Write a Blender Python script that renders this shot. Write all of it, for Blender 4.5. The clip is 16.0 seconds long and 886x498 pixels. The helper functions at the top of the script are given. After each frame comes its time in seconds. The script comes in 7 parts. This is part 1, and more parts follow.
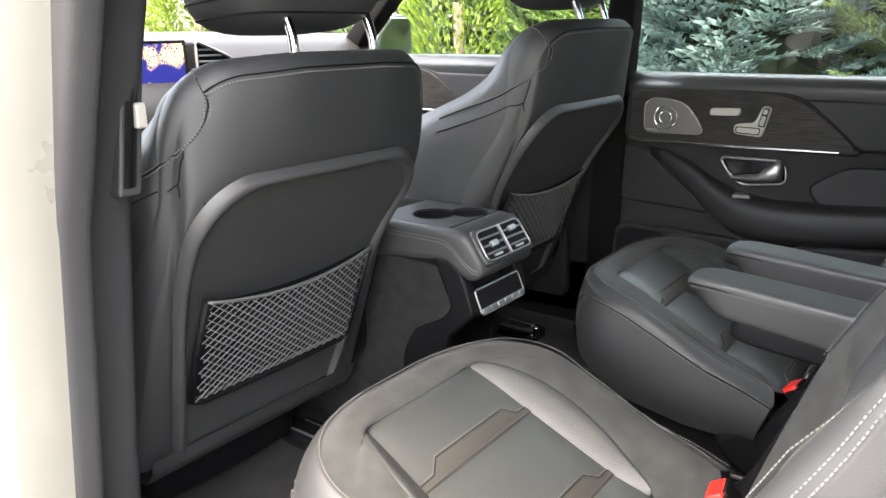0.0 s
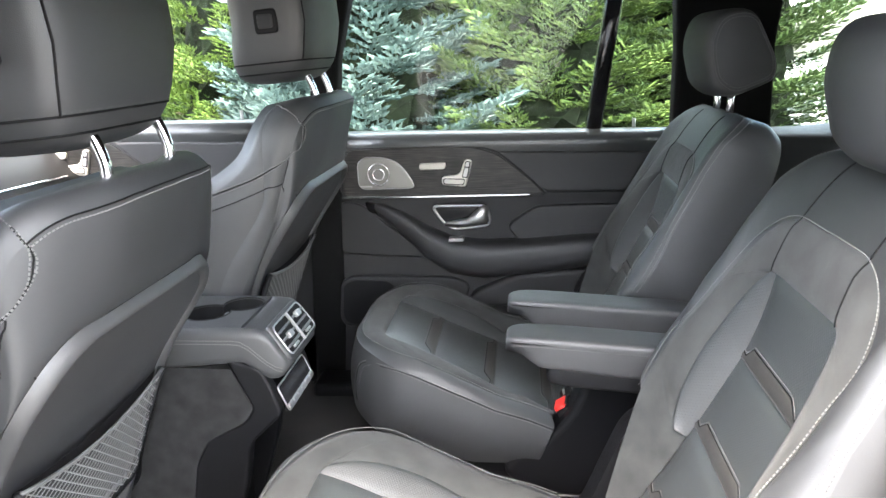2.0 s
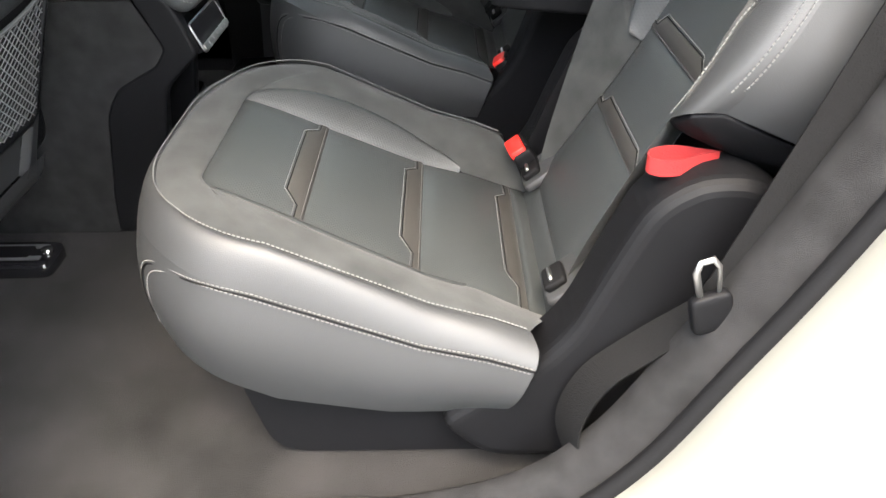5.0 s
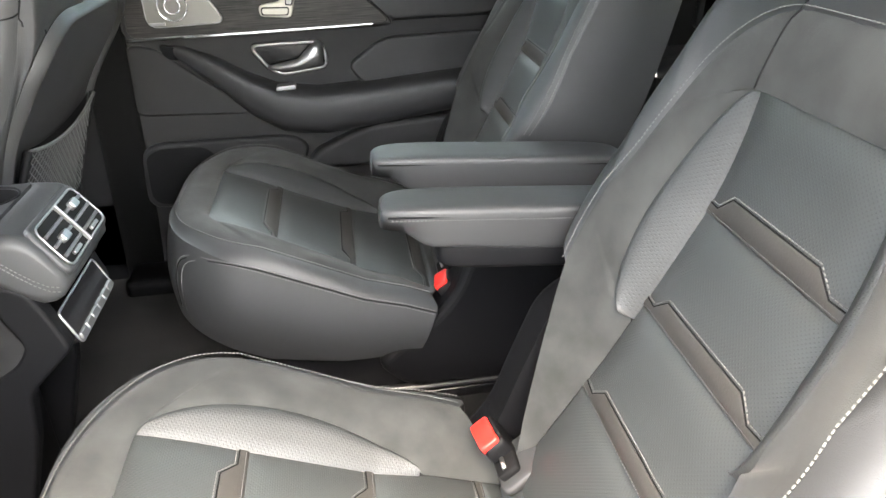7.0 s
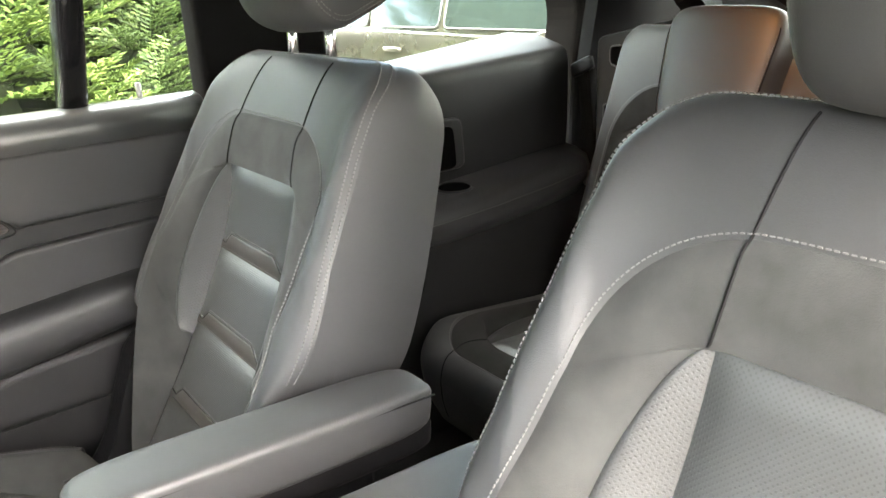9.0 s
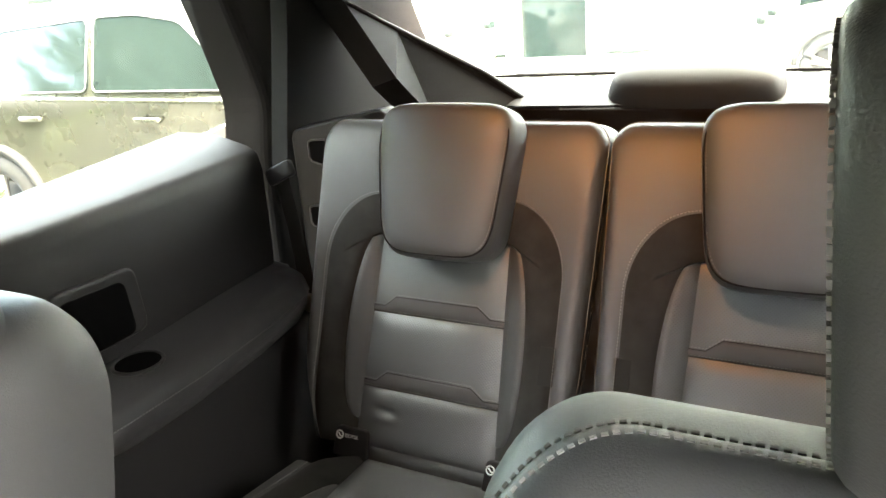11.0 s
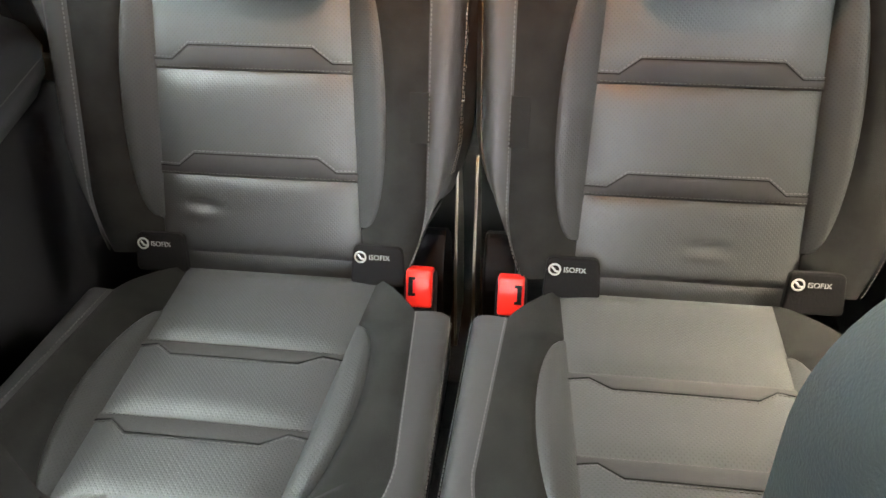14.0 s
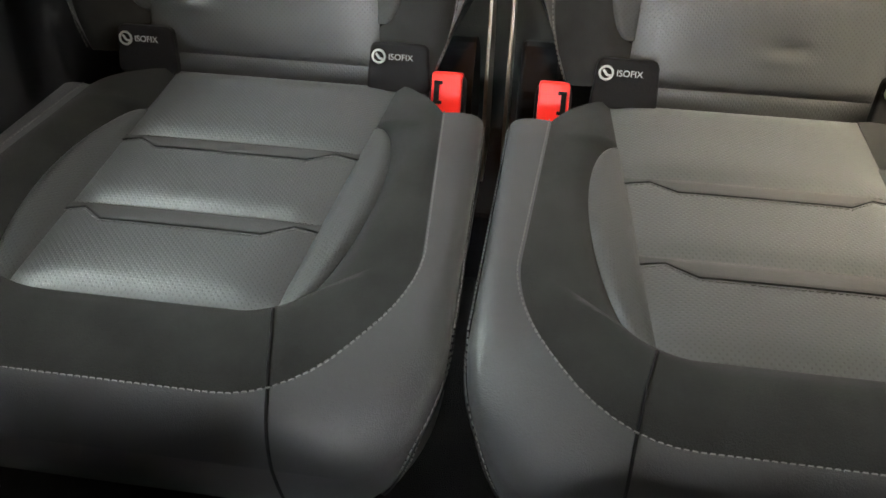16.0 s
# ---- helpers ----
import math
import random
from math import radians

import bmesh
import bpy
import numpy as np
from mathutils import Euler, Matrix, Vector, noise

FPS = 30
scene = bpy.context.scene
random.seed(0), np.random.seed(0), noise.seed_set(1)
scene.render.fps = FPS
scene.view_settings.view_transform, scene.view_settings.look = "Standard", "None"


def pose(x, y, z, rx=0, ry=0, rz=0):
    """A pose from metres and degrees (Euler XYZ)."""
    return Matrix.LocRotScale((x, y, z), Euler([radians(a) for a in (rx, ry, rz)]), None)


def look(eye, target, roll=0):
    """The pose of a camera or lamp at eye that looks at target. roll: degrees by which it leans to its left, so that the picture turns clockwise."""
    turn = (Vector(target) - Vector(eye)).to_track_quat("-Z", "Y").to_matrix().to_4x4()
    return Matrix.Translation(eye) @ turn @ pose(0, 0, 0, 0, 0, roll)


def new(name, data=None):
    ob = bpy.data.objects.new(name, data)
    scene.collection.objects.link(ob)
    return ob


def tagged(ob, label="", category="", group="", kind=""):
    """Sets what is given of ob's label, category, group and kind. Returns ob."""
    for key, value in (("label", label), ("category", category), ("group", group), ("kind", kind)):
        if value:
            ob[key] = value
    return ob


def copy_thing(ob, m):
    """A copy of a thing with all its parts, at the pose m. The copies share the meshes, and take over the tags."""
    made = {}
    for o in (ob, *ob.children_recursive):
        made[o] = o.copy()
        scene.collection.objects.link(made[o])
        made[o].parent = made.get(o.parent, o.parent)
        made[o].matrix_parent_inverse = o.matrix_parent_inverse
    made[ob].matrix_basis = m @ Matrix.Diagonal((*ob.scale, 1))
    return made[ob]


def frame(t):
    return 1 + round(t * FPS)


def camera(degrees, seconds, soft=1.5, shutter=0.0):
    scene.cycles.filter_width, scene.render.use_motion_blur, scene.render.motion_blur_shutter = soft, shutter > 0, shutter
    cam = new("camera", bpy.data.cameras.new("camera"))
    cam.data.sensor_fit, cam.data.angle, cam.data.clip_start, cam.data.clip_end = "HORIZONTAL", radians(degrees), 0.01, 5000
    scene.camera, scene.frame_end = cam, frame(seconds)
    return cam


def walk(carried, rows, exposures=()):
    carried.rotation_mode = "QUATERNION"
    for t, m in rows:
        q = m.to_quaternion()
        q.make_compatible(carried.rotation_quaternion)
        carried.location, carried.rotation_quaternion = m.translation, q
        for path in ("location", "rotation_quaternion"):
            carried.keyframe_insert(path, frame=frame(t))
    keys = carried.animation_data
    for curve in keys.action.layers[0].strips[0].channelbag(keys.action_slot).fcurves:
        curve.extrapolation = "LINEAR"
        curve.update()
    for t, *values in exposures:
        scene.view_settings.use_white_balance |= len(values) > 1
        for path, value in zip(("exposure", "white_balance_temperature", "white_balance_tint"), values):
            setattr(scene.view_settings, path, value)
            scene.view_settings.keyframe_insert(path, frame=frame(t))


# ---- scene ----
from mathutils.bvhtree import BVHTree

BLUR = 1.5
cam = camera(61.64, 16.0, soft=BLUR, shutter=0.0)
PATH = [
    (0, look((0.2119, -1.1823, 1.1073), (-0.3689, -0.4173, 0.8289), -0.99)),
    (0.5, look((0.1219, -1.1876, 1.1329), (-0.3220, -0.3261, 0.8865), -0.29)),
    (1, look((-0.0281, -1.2464, 1.1807), (-0.3401, -0.3247, 0.9500), -0.51)),
    (1.5, look((-0.1048, -1.2724, 1.2040), (-0.2995, -0.3194, 0.9717), -1.11)),
    (2, look((-0.1088, -1.2778, 1.2177), (-0.2152, -0.3179, 0.9582), -1.85)),
    (2.5, look((-0.0990, -1.2740, 1.2175), (-0.1587, -0.3253, 0.9069), -2.49)),
    (3, look((-0.1035, -1.2686, 1.1752), (-0.1441, -0.3437, 0.7972), -2.85)),
    (3.5, look((-0.1139, -1.2729, 1.1023), (-0.1454, -0.3825, 0.6482), -2.70)),
    (3.7, look((-0.1186, -1.2757, 1.0718), (-0.1482, -0.4007, 0.5887), -2.54)),
    (5.8, look((-0.1519, -1.2711, 0.9910), (-0.1372, -0.4436, 0.4298), 0.20)),
    (6, look((-0.1475, -1.2485, 1.0172), (-0.1268, -0.4100, 0.4727), -0.00)),
    (6.5, look((-0.1487, -1.1302, 1.0845), (-0.1029, -0.2628, 0.5892), -1.47)),
    (7, look((-0.1665, -0.9470, 1.1129), (-0.0549, -0.0609, 0.6632), -2.33)),
    (7.5, look((-0.2178, -0.7969, 1.1249), (0.0187, 0.0851, 0.7171), -2.08)),
    (8, look((-0.2493, -0.6666, 1.1557), (0.1148, 0.1831, 0.7743), -2.16)),
    (8.5, look((-0.2268, -0.5700, 1.1617), (0.2473, 0.2320, 0.7984), -2.74)),
    (9, look((-0.1825, -0.5485, 1.1662), (0.3784, 0.2032, 0.8193), -3.63)),
    (9.5, look((-0.1010, -0.5462, 1.1957), (0.5092, 0.1702, 0.8576), -4.95)),
    (10, look((-0.0681, -0.5069, 1.2264), (0.6056, 0.1542, 0.8961), -5.66)),
    (10.2, look((-0.0550, -0.4759, 1.2355), (0.6506, 0.1513, 0.9056), -5.55)),
    (12.3, look((0.2468, -0.0895, 1.2569), (1.1441, 0.1070, 0.8617), -3.66)),
    (12.5, look((0.2585, -0.0937, 1.2562), (1.1509, 0.0811, 0.8403), -3.44)),
    (13, look((0.2743, -0.0803, 1.2404), (1.1209, 0.0540, 0.7253), -2.83)),
    (13.5, look((0.2821, -0.0758, 1.2114), (1.0672, 0.0403, 0.6029), -2.60)),
    (14, look((0.2541, -0.0794, 1.1452), (1.0027, 0.0337, 0.4920), -2.11)),
    (14.5, look((0.2616, -0.0767, 1.1120), (0.9465, 0.0272, 0.3909), -1.98)),
    (15, look((0.2577, -0.0724, 1.0716), (0.9077, 0.0301, 0.3186), -1.90)),
    (15.5, look((0.2483, -0.0550, 1.0154), (0.8883, 0.0426, 0.2532), -1.13)),
    (16, look((0.2450, -0.0446, 0.9690), (0.9333, 0.0586, 0.2509), -0.49)),
]
# ---- path end ----
walk(cam, PATH, [(0, 4.25, 7300, 9), (1.0, 4.95, 7200, 9), (2.5, 4.98, 6900, 8), (3.7, 4.5, 7000, 7), (5.8, 3.9, 7100, 6), (7.0, 5.12, 7500, 7), (8.0, 5.9, 8000, 9), (8.7, 6.1, 8300, 9), (10.2, 6.4, 8500, 9), (12.3, 6.85, 8500, 7), (13.0, 7.1, 8300, 7), (14.0, 7.05, 8000, 7), (16, 6.7, 7900, 6)])

# ---- world, sun, lamps ----
world = bpy.data.worlds.new("sky")
scene.world = world
world.use_nodes = True
wn, wl = world.node_tree.nodes, world.node_tree.links
sky = wn.new("ShaderNodeTexSky")
sky.sky_type, sky.sun_disc = "NISHITA", False
sky.sun_elevation, sky.sun_rotation = radians(66), radians(177.5)
sky.dust_density, sky.air_density = 4.0, 1.0
wn["Background"].inputs[1].default_value = 0.15
wl.new(sky.outputs[0], wn["Background"].inputs[0])
sun_data = bpy.data.lights.new("sun", "SUN")
sun_data.energy, sun_data.angle, sun_data.color = 1.1, radians(165), (1.0, 0.97, 0.93)
sun = new("sun", sun_data)
sun.matrix_world = look((0.1, -2.2, 4.9), (0, 0, 0))
lamp_data = bpy.data.lights.new("reading_lamp", "AREA")
lamp_data.shape, lamp_data.size, lamp_data.energy, lamp_data.color = "DISK", 0.09, 0.034, (1.0, 0.45, 0.15)
lamp = new("reading_lamp", lamp_data)
lamp_data.spread = radians(85)
lamp.matrix_world = look((0.60, 0.0, 1.435), (1.10, 0.0, 1.08))


# ---- materials ----
def material(name, colour, rough=0.5, metal=0.0, grain=0.0, scale=400.0, patch=0.15, patch_scale=6.0, spec=0.5, sheen=0.0, coat=0.0, rough_var=0.08):
    m = bpy.data.materials.new(name)
    m.use_nodes = True
    n, l = m.node_tree.nodes, m.node_tree.links
    b = n["Principled BSDF"]
    b.inputs["Roughness"].default_value, b.inputs["Metallic"].default_value = rough, metal
    b.inputs["Specular IOR Level"].default_value = spec
    b.inputs["Sheen Weight"].default_value, b.inputs["Sheen Roughness"].default_value = sheen, 0.5
    b.inputs["Coat Weight"].default_value, b.inputs["Coat Roughness"].default_value = coat, 0.08
    co = n.new("ShaderNodeTexCoord")
    big = n.new("ShaderNodeTexNoise")
    big.inputs["Scale"].default_value, big.inputs["Detail"].default_value = patch_scale, 5
    l.new(co.outputs["Object"], big.inputs["Vector"])
    ramp = n.new("ShaderNodeMapRange")
    ramp.inputs[1].default_value, ramp.inputs[2].default_value = 0.3, 0.7
    ramp.inputs[3].default_value, ramp.inputs[4].default_value = 1 - patch, 1 + patch
    l.new(big.outputs["Fac"], ramp.inputs[0])
    mul = n.new("ShaderNodeVectorMath")
    mul.operation = "SCALE"
    mul.inputs[0].default_value = colour
    l.new(ramp.outputs[0], mul.inputs["Scale"])
    l.new(mul.outputs[0], b.inputs["Base Color"])
    rv = n.new("ShaderNodeMapRange")
    rv.inputs[3].default_value, rv.inputs[4].default_value = max(0.02, rough - rough_var), min(1, rough + rough_var)
    l.new(big.outputs["Fac"], rv.inputs[0])
    l.new(rv.outputs[0], b.inputs["Roughness"])
    if grain:
        fine = n.new("ShaderNodeTexNoise")
        fine.inputs["Scale"].default_value, fine.inputs["Detail"].default_value = scale, 3
        l.new(co.outputs["Object"], fine.inputs["Vector"])
        bump = n.new("ShaderNodeBump")
        bump.inputs["Strength"].default_value, bump.inputs["Distance"].default_value = grain, 0.002
        l.new(fine.outputs["Fac"], bump.inputs["Height"])
        l.new(bump.outputs[0], b.inputs["Normal"])
    return m


def perforate(m, pitch=0.0036, depth=0.32):
    """Adds rows of small holes, laid out on the panel's own metres."""
    n, l = m.node_tree.nodes, m.node_tree.links
    b = n["Principled BSDF"]
    uv = n.new("ShaderNodeUVMap")
    sc = n.new("ShaderNodeVectorMath")
    sc.operation = "SCALE"
    sc.inputs["Scale"].default_value = 1 / pitch
    l.new(uv.outputs[0], sc.inputs[0])
    vo = n.new("ShaderNodeTexVoronoi")
    vo.voronoi_dimensions = "2D"
    vo.inputs["Scale"].default_value, vo.inputs["Randomness"].default_value = 1.0, 0.0
    turn = n.new("ShaderNodeMapping")
    turn.inputs["Rotation"].default_value = (0, 0, radians(45))
    l.new(sc.outputs[0], turn.inputs["Vector"])
    l.new(turn.outputs[0], vo.inputs["Vector"])
    mr = n.new("ShaderNodeMapRange")
    mr.inputs[1].default_value, mr.inputs[2].default_value, mr.inputs[3].default_value, mr.inputs[4].default_value = 0.14, 0.30, 1 - depth, 1
    l.new(vo.outputs["Distance"], mr.inputs[0])
    old = b.inputs["Base Color"].links[0].from_socket
    mul = n.new("ShaderNodeVectorMath")
    mul.operation = "SCALE"
    l.new(old, mul.inputs[0])
    l.new(mr.outputs[0], mul.inputs["Scale"])
    l.new(mul.outputs[0], b.inputs["Base Color"])
    bump = n.new("ShaderNodeBump")
    bump.inputs["Strength"].default_value, bump.inputs["Distance"].default_value = 0.5, 0.001
    l.new(mr.outputs[0], bump.inputs["Height"])
    if b.inputs["Normal"].links:
        l.new(b.inputs["Normal"].links[0].from_socket, bump.inputs["Normal"])
    l.new(bump.outputs[0], b.inputs["Normal"])
    return m


LEATHER = material("leather", (0.0250, 0.0260, 0.0271), 0.55, grain=0.17, spec=0.56, scale=900, patch=0.1)
SWITCH = material("cream_satin_metal", (0.46, 0.44, 0.39), 0.4, metal=0.3, patch=0.05)
PILLAR_CLOTH = material("light_pillar_cloth", (0.030, 0.030, 0.031), 0.9, spec=0.2, grain=0.3, scale=700, patch=0.12)
THIRD_SUEDE = material("dark_suede", (0.014, 0.0145, 0.014), 0.95, grain=0.22, scale=900, patch=0.3, patch_scale=22, spec=0.12, sheen=0.05)
PATCH = material("sewn_patch", (0.013, 0.014, 0.0135), 0.9, spec=0.12, grain=0.2, patch=0.2)
CRESCENT = perforate(material("crescent_leather", (0.026, 0.028, 0.0285), 0.5, spec=0.45, grain=0.15, scale=900, patch=0.1), depth=0.3)
SIDE = material("side_lining", (0.006, 0.006, 0.0065), 0.55, spec=0.3, grain=0.35, scale=900, patch=0.2)
PERF = perforate(material("perforated_leather", (0.0325, 0.0355, 0.036), 0.42, spec=0.6, grain=0.1, scale=900, patch=0.1))
DOOR_LEATHER = material("door_leather", (0.018, 0.018, 0.019), 0.48, grain=0.25, scale=900, spec=0.4, patch=0.1)
SUEDE = material("suede", (0.031, 0.0325, 0.032), 0.95, grain=0.22, scale=900, patch=0.28, patch_scale=22, spec=0.15, sheen=0.08)
ACCENT = material("accent_leather", (0.034, 0.032, 0.0295), 0.5, grain=0.1, patch=0.15)
PLASTIC = material("black_plastic", (0.0045, 0.0046, 0.0053), 0.5, spec=0.13, grain=0.3, scale=1200, patch=0.1)
SOFT = material("soft_trim", (0.009, 0.009, 0.010), 0.52, spec=0.35, grain=0.35, scale=1000, patch=0.12)
LEDGE = material("ledge_leather", (0.034, 0.036, 0.036), 0.34, spec=0.7, grain=0.12, scale=900, patch=0.08)
GLOSS = material("gloss_black", (0.008, 0.008, 0.009), 0.12, patch=0.05)
CHROME = material("chrome", (0.82, 0.82, 0.83), 0.14, metal=1.0, patch=0.03)
SATIN = material("satin_metal", (0.36, 0.357, 0.35), 0.42, metal=1.0, patch=0.05)
SATIN_DARK = material("satin_grey", (0.10, 0.10, 0.105), 0.4, metal=0.3, patch=0.06)
CARPET = material("carpet", (0.0125, 0.012, 0.012), 0.98, grain=1.0, scale=700, patch=0.75, patch_scale=7, spec=0.08, sheen=0.06)
FELT = material("felt_trim", (0.018, 0.018, 0.0185), 0.95, grain=0.8, scale=1100, patch=0.3, patch_scale=30, spec=0.1)
HEADLINER = material("headliner", (0.0048, 0.0048, 0.0049), 0.95, spec=0.15, grain=0.3, scale=600)
WOOD = material("dark_wood", (0.015, 0.0135, 0.0125), 0.42, spec=0.3, grain=0.2, scale=200, patch=0.4, patch_scale=25)
def streak(m, across, along, amount):
    """Adds long fibres to a wood, in the object's own metres."""
    n, l = m.node_tree.nodes, m.node_tree.links
    b = n["Principled BSDF"]
    co, mp, no, mr, mul = n.new("ShaderNodeTexCoord"), n.new("ShaderNodeMapping"), n.new("ShaderNodeTexNoise"), n.new("ShaderNodeMapRange"), n.new("ShaderNodeVectorMath")
    mp.inputs["Scale"].default_value = (along, across, across)
    no.inputs["Scale"].default_value, no.inputs["Detail"].default_value = 1.0, 4
    mr.inputs[1].default_value, mr.inputs[2].default_value, mr.inputs[3].default_value, mr.inputs[4].default_value = 0.35, 0.65, 1 - 0.5 * amount, 1 + amount
    mul.operation = "SCALE"
    l.new(co.outputs["Object"], mp.inputs["Vector"])
    l.new(mp.outputs[0], no.inputs["Vector"])
    l.new(no.outputs["Fac"], mr.inputs[0])
    l.new(b.inputs["Base Color"].links[0].from_socket, mul.inputs[0])
    l.new(mr.outputs[0], mul.inputs["Scale"])
    l.new(mul.outputs[0], b.inputs["Base Color"])
    return m


WOOD = streak(WOOD, 420, 14, 1.3)
THREAD = material("thread", (0.10, 0.10, 0.097), 0.8, patch=0.1)
DARK_THREAD = material("dark_thread", (0.06, 0.06, 0.06), 0.8, patch=0.1)
RED = material("red_plastic", (0.72, 0.02, 0.015), 0.38, patch=0.08)
WEBBING = material("belt_webbing", (0.006, 0.006, 0.0062), 0.8, spec=0.1, grain=0.5, scale=600, patch=0.1)
WHITE_PAINT = material("white_paint", (0.16, 0.157, 0.137), 0.3, coat=0.6, patch=0.03)
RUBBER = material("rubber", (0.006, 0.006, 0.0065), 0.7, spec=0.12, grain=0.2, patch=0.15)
SHELL = material("seat_shell", (0.032, 0.0325, 0.0335), 0.5, spec=0.55, grain=0.2, scale=900, patch=0.12)
NET = material("net_cord", (0.075, 0.075, 0.074), 0.6, patch=0.1)
LABEL = material("white_print", (0.42, 0.43, 0.43), 0.6, patch=0.03)


def glass_material(name, tint=(0.9, 0.95, 0.92)):
    m = bpy.data.materials.new(name)
    m.use_nodes = True
    n, l = m.node_tree.nodes, m.node_tree.links
    n.remove(n["Principled BSDF"])
    tr, gl, mix, fr = n.new("ShaderNodeBsdfTransparent"), n.new("ShaderNodeBsdfGlossy"), n.new("ShaderNodeMixShader"), n.new("ShaderNodeFresnel")
    tr.inputs[0].default_value = (*tint, 1)
    gl.inputs["Roughness"].default_value = 0.02
    fr.inputs[0].default_value = 1.3
    l.new(fr.outputs[0], mix.inputs[0])
    l.new(tr.outputs[0], mix.inputs[1])
    l.new(gl.outputs[0], mix.inputs[2])
    l.new(mix.outputs[0], n["Material Output"].inputs[0])
    return m


GLASS = glass_material("window_glass")


# ---- mesh helpers ----
ORIGIN = {}


def thing(name, at, label, category, group="", kind=""):
    ob = new(name)
    ob.location = at
    ORIGIN[ob.name] = Vector(at)
    ob.empty_display_size = 0.05
    return tagged(ob, label, category, group, kind)


def mesh(name, verts, faces, mat, parent=None, label="", smooth=True, uv=None, kind="", category=""):
    o = ORIGIN[parent.name] if parent else Vector((0, 0, 0))
    me = bpy.data.meshes.new(name)
    me.from_pydata([(v[0] - o.x, v[1] - o.y, v[2] - o.z) for v in verts], [], faces)
    if uv:
        layer = me.uv_layers.new(name="UV")
        flat = np.array([uv[lo.vertex_index] for lo in me.loops], dtype=np.float32).ravel()
        layer.data.foreach_set("uv", flat)
    if smooth:
        me.polygons.foreach_set("use_smooth", [True] * len(me.polygons))
    me.materials.append(mat)
    me.update()
    ob = new(name, me)
    if parent:
        ob.parent = parent
    ORIGIN[ob.name] = o
    return tagged(ob, label, category, "", kind)


def part(name, bm, mat, parent=None, label="", smooth=False, kind="", category=""):
    bmesh.ops.recalc_face_normals(bm, faces=bm.faces[:])
    bm.verts.index_update()
    v, f = [tuple(x.co) for x in bm.verts], [[q.index for q in p.verts] for p in bm.faces]
    bm.free()
    return mesh(name, v, f, mat, parent, label, smooth, kind=kind, category=category)


def loft(name, rows, mat, parent=None, label="", closed=False, uv=None, caps=False, smooth=True, kind="", category=""):
    n, m = len(rows), len(rows[0])
    v = [p for r in rows for p in r]
    f = []
    for i in range(n - 1):
        for j in range(m if closed else m - 1):
            k = (j + 1) % m
            f.append((i * m + j, i * m + k, (i + 1) * m + k, (i + 1) * m + j))
    if caps:
        f.append(tuple(range(m))[::-1])
        f.append(tuple((n - 1) * m + j for j in range(m)))
    return mesh(name, v, f, mat, parent, label, smooth, [q for r in uv for q in r] if uv else None, kind, category)


def box(name, x, y, z, mat, parent=None, label="", bevel=0.006, kind="", category="", turn=None):
    """A bevelled block between the pairs x, y and z; turn: degrees about y at its middle."""
    bm = bmesh.new()
    bmesh.ops.create_cube(bm, size=1)
    s = Vector((x[1] - x[0], y[1] - y[0], z[1] - z[0]))
    c = Vector((x[1] + x[0], y[1] + y[0], z[1] + z[0])) / 2
    bmesh.ops.scale(bm, vec=s, verts=bm.verts[:])
    if bevel:
        bmesh.ops.bevel(bm, geom=bm.edges[:], offset=min(bevel, 0.45 * min(s)), segments=3, affect="EDGES", profile=0.5)
    if turn:
        bmesh.ops.rotate(bm, cent=(0, 0, 0), matrix=Matrix.Rotation(radians(turn), 3, "Y"), verts=bm.verts[:])
    bmesh.ops.translate(bm, vec=c, verts=bm.verts[:])
    return part(name, bm, mat, parent, label, kind=kind, category=category, smooth=False)


def set_in(ob, m, parent):
    """A part built round the world's origin, set into its thing at m."""
    o = ORIGIN[parent.name]
    ob.data.transform(Matrix.Translation(-o) @ m)
    ob.parent = parent
    ORIGIN[ob.name] = o
    return ob


def rounded(poly, r=0.02, n=4):
    """A closed outline with its corners rounded."""
    out, k = [], len(poly)
    for i in range(k):
        a, b, c = Vector(poly[i - 1]), Vector(poly[i]), Vector(poly[(i + 1) % k])
        q = min(r, 0.45 * (a - b).length, 0.45 * (c - b).length)
        p0, p1 = b + (a - b).normalized() * q, b + (c - b).normalized() * q
        for j in range(n + 1):
            t = j / n
            out.append(tuple(p0 * (1 - t) ** 2 + b * 2 * t * (1 - t) + p1 * t * t))
    return out


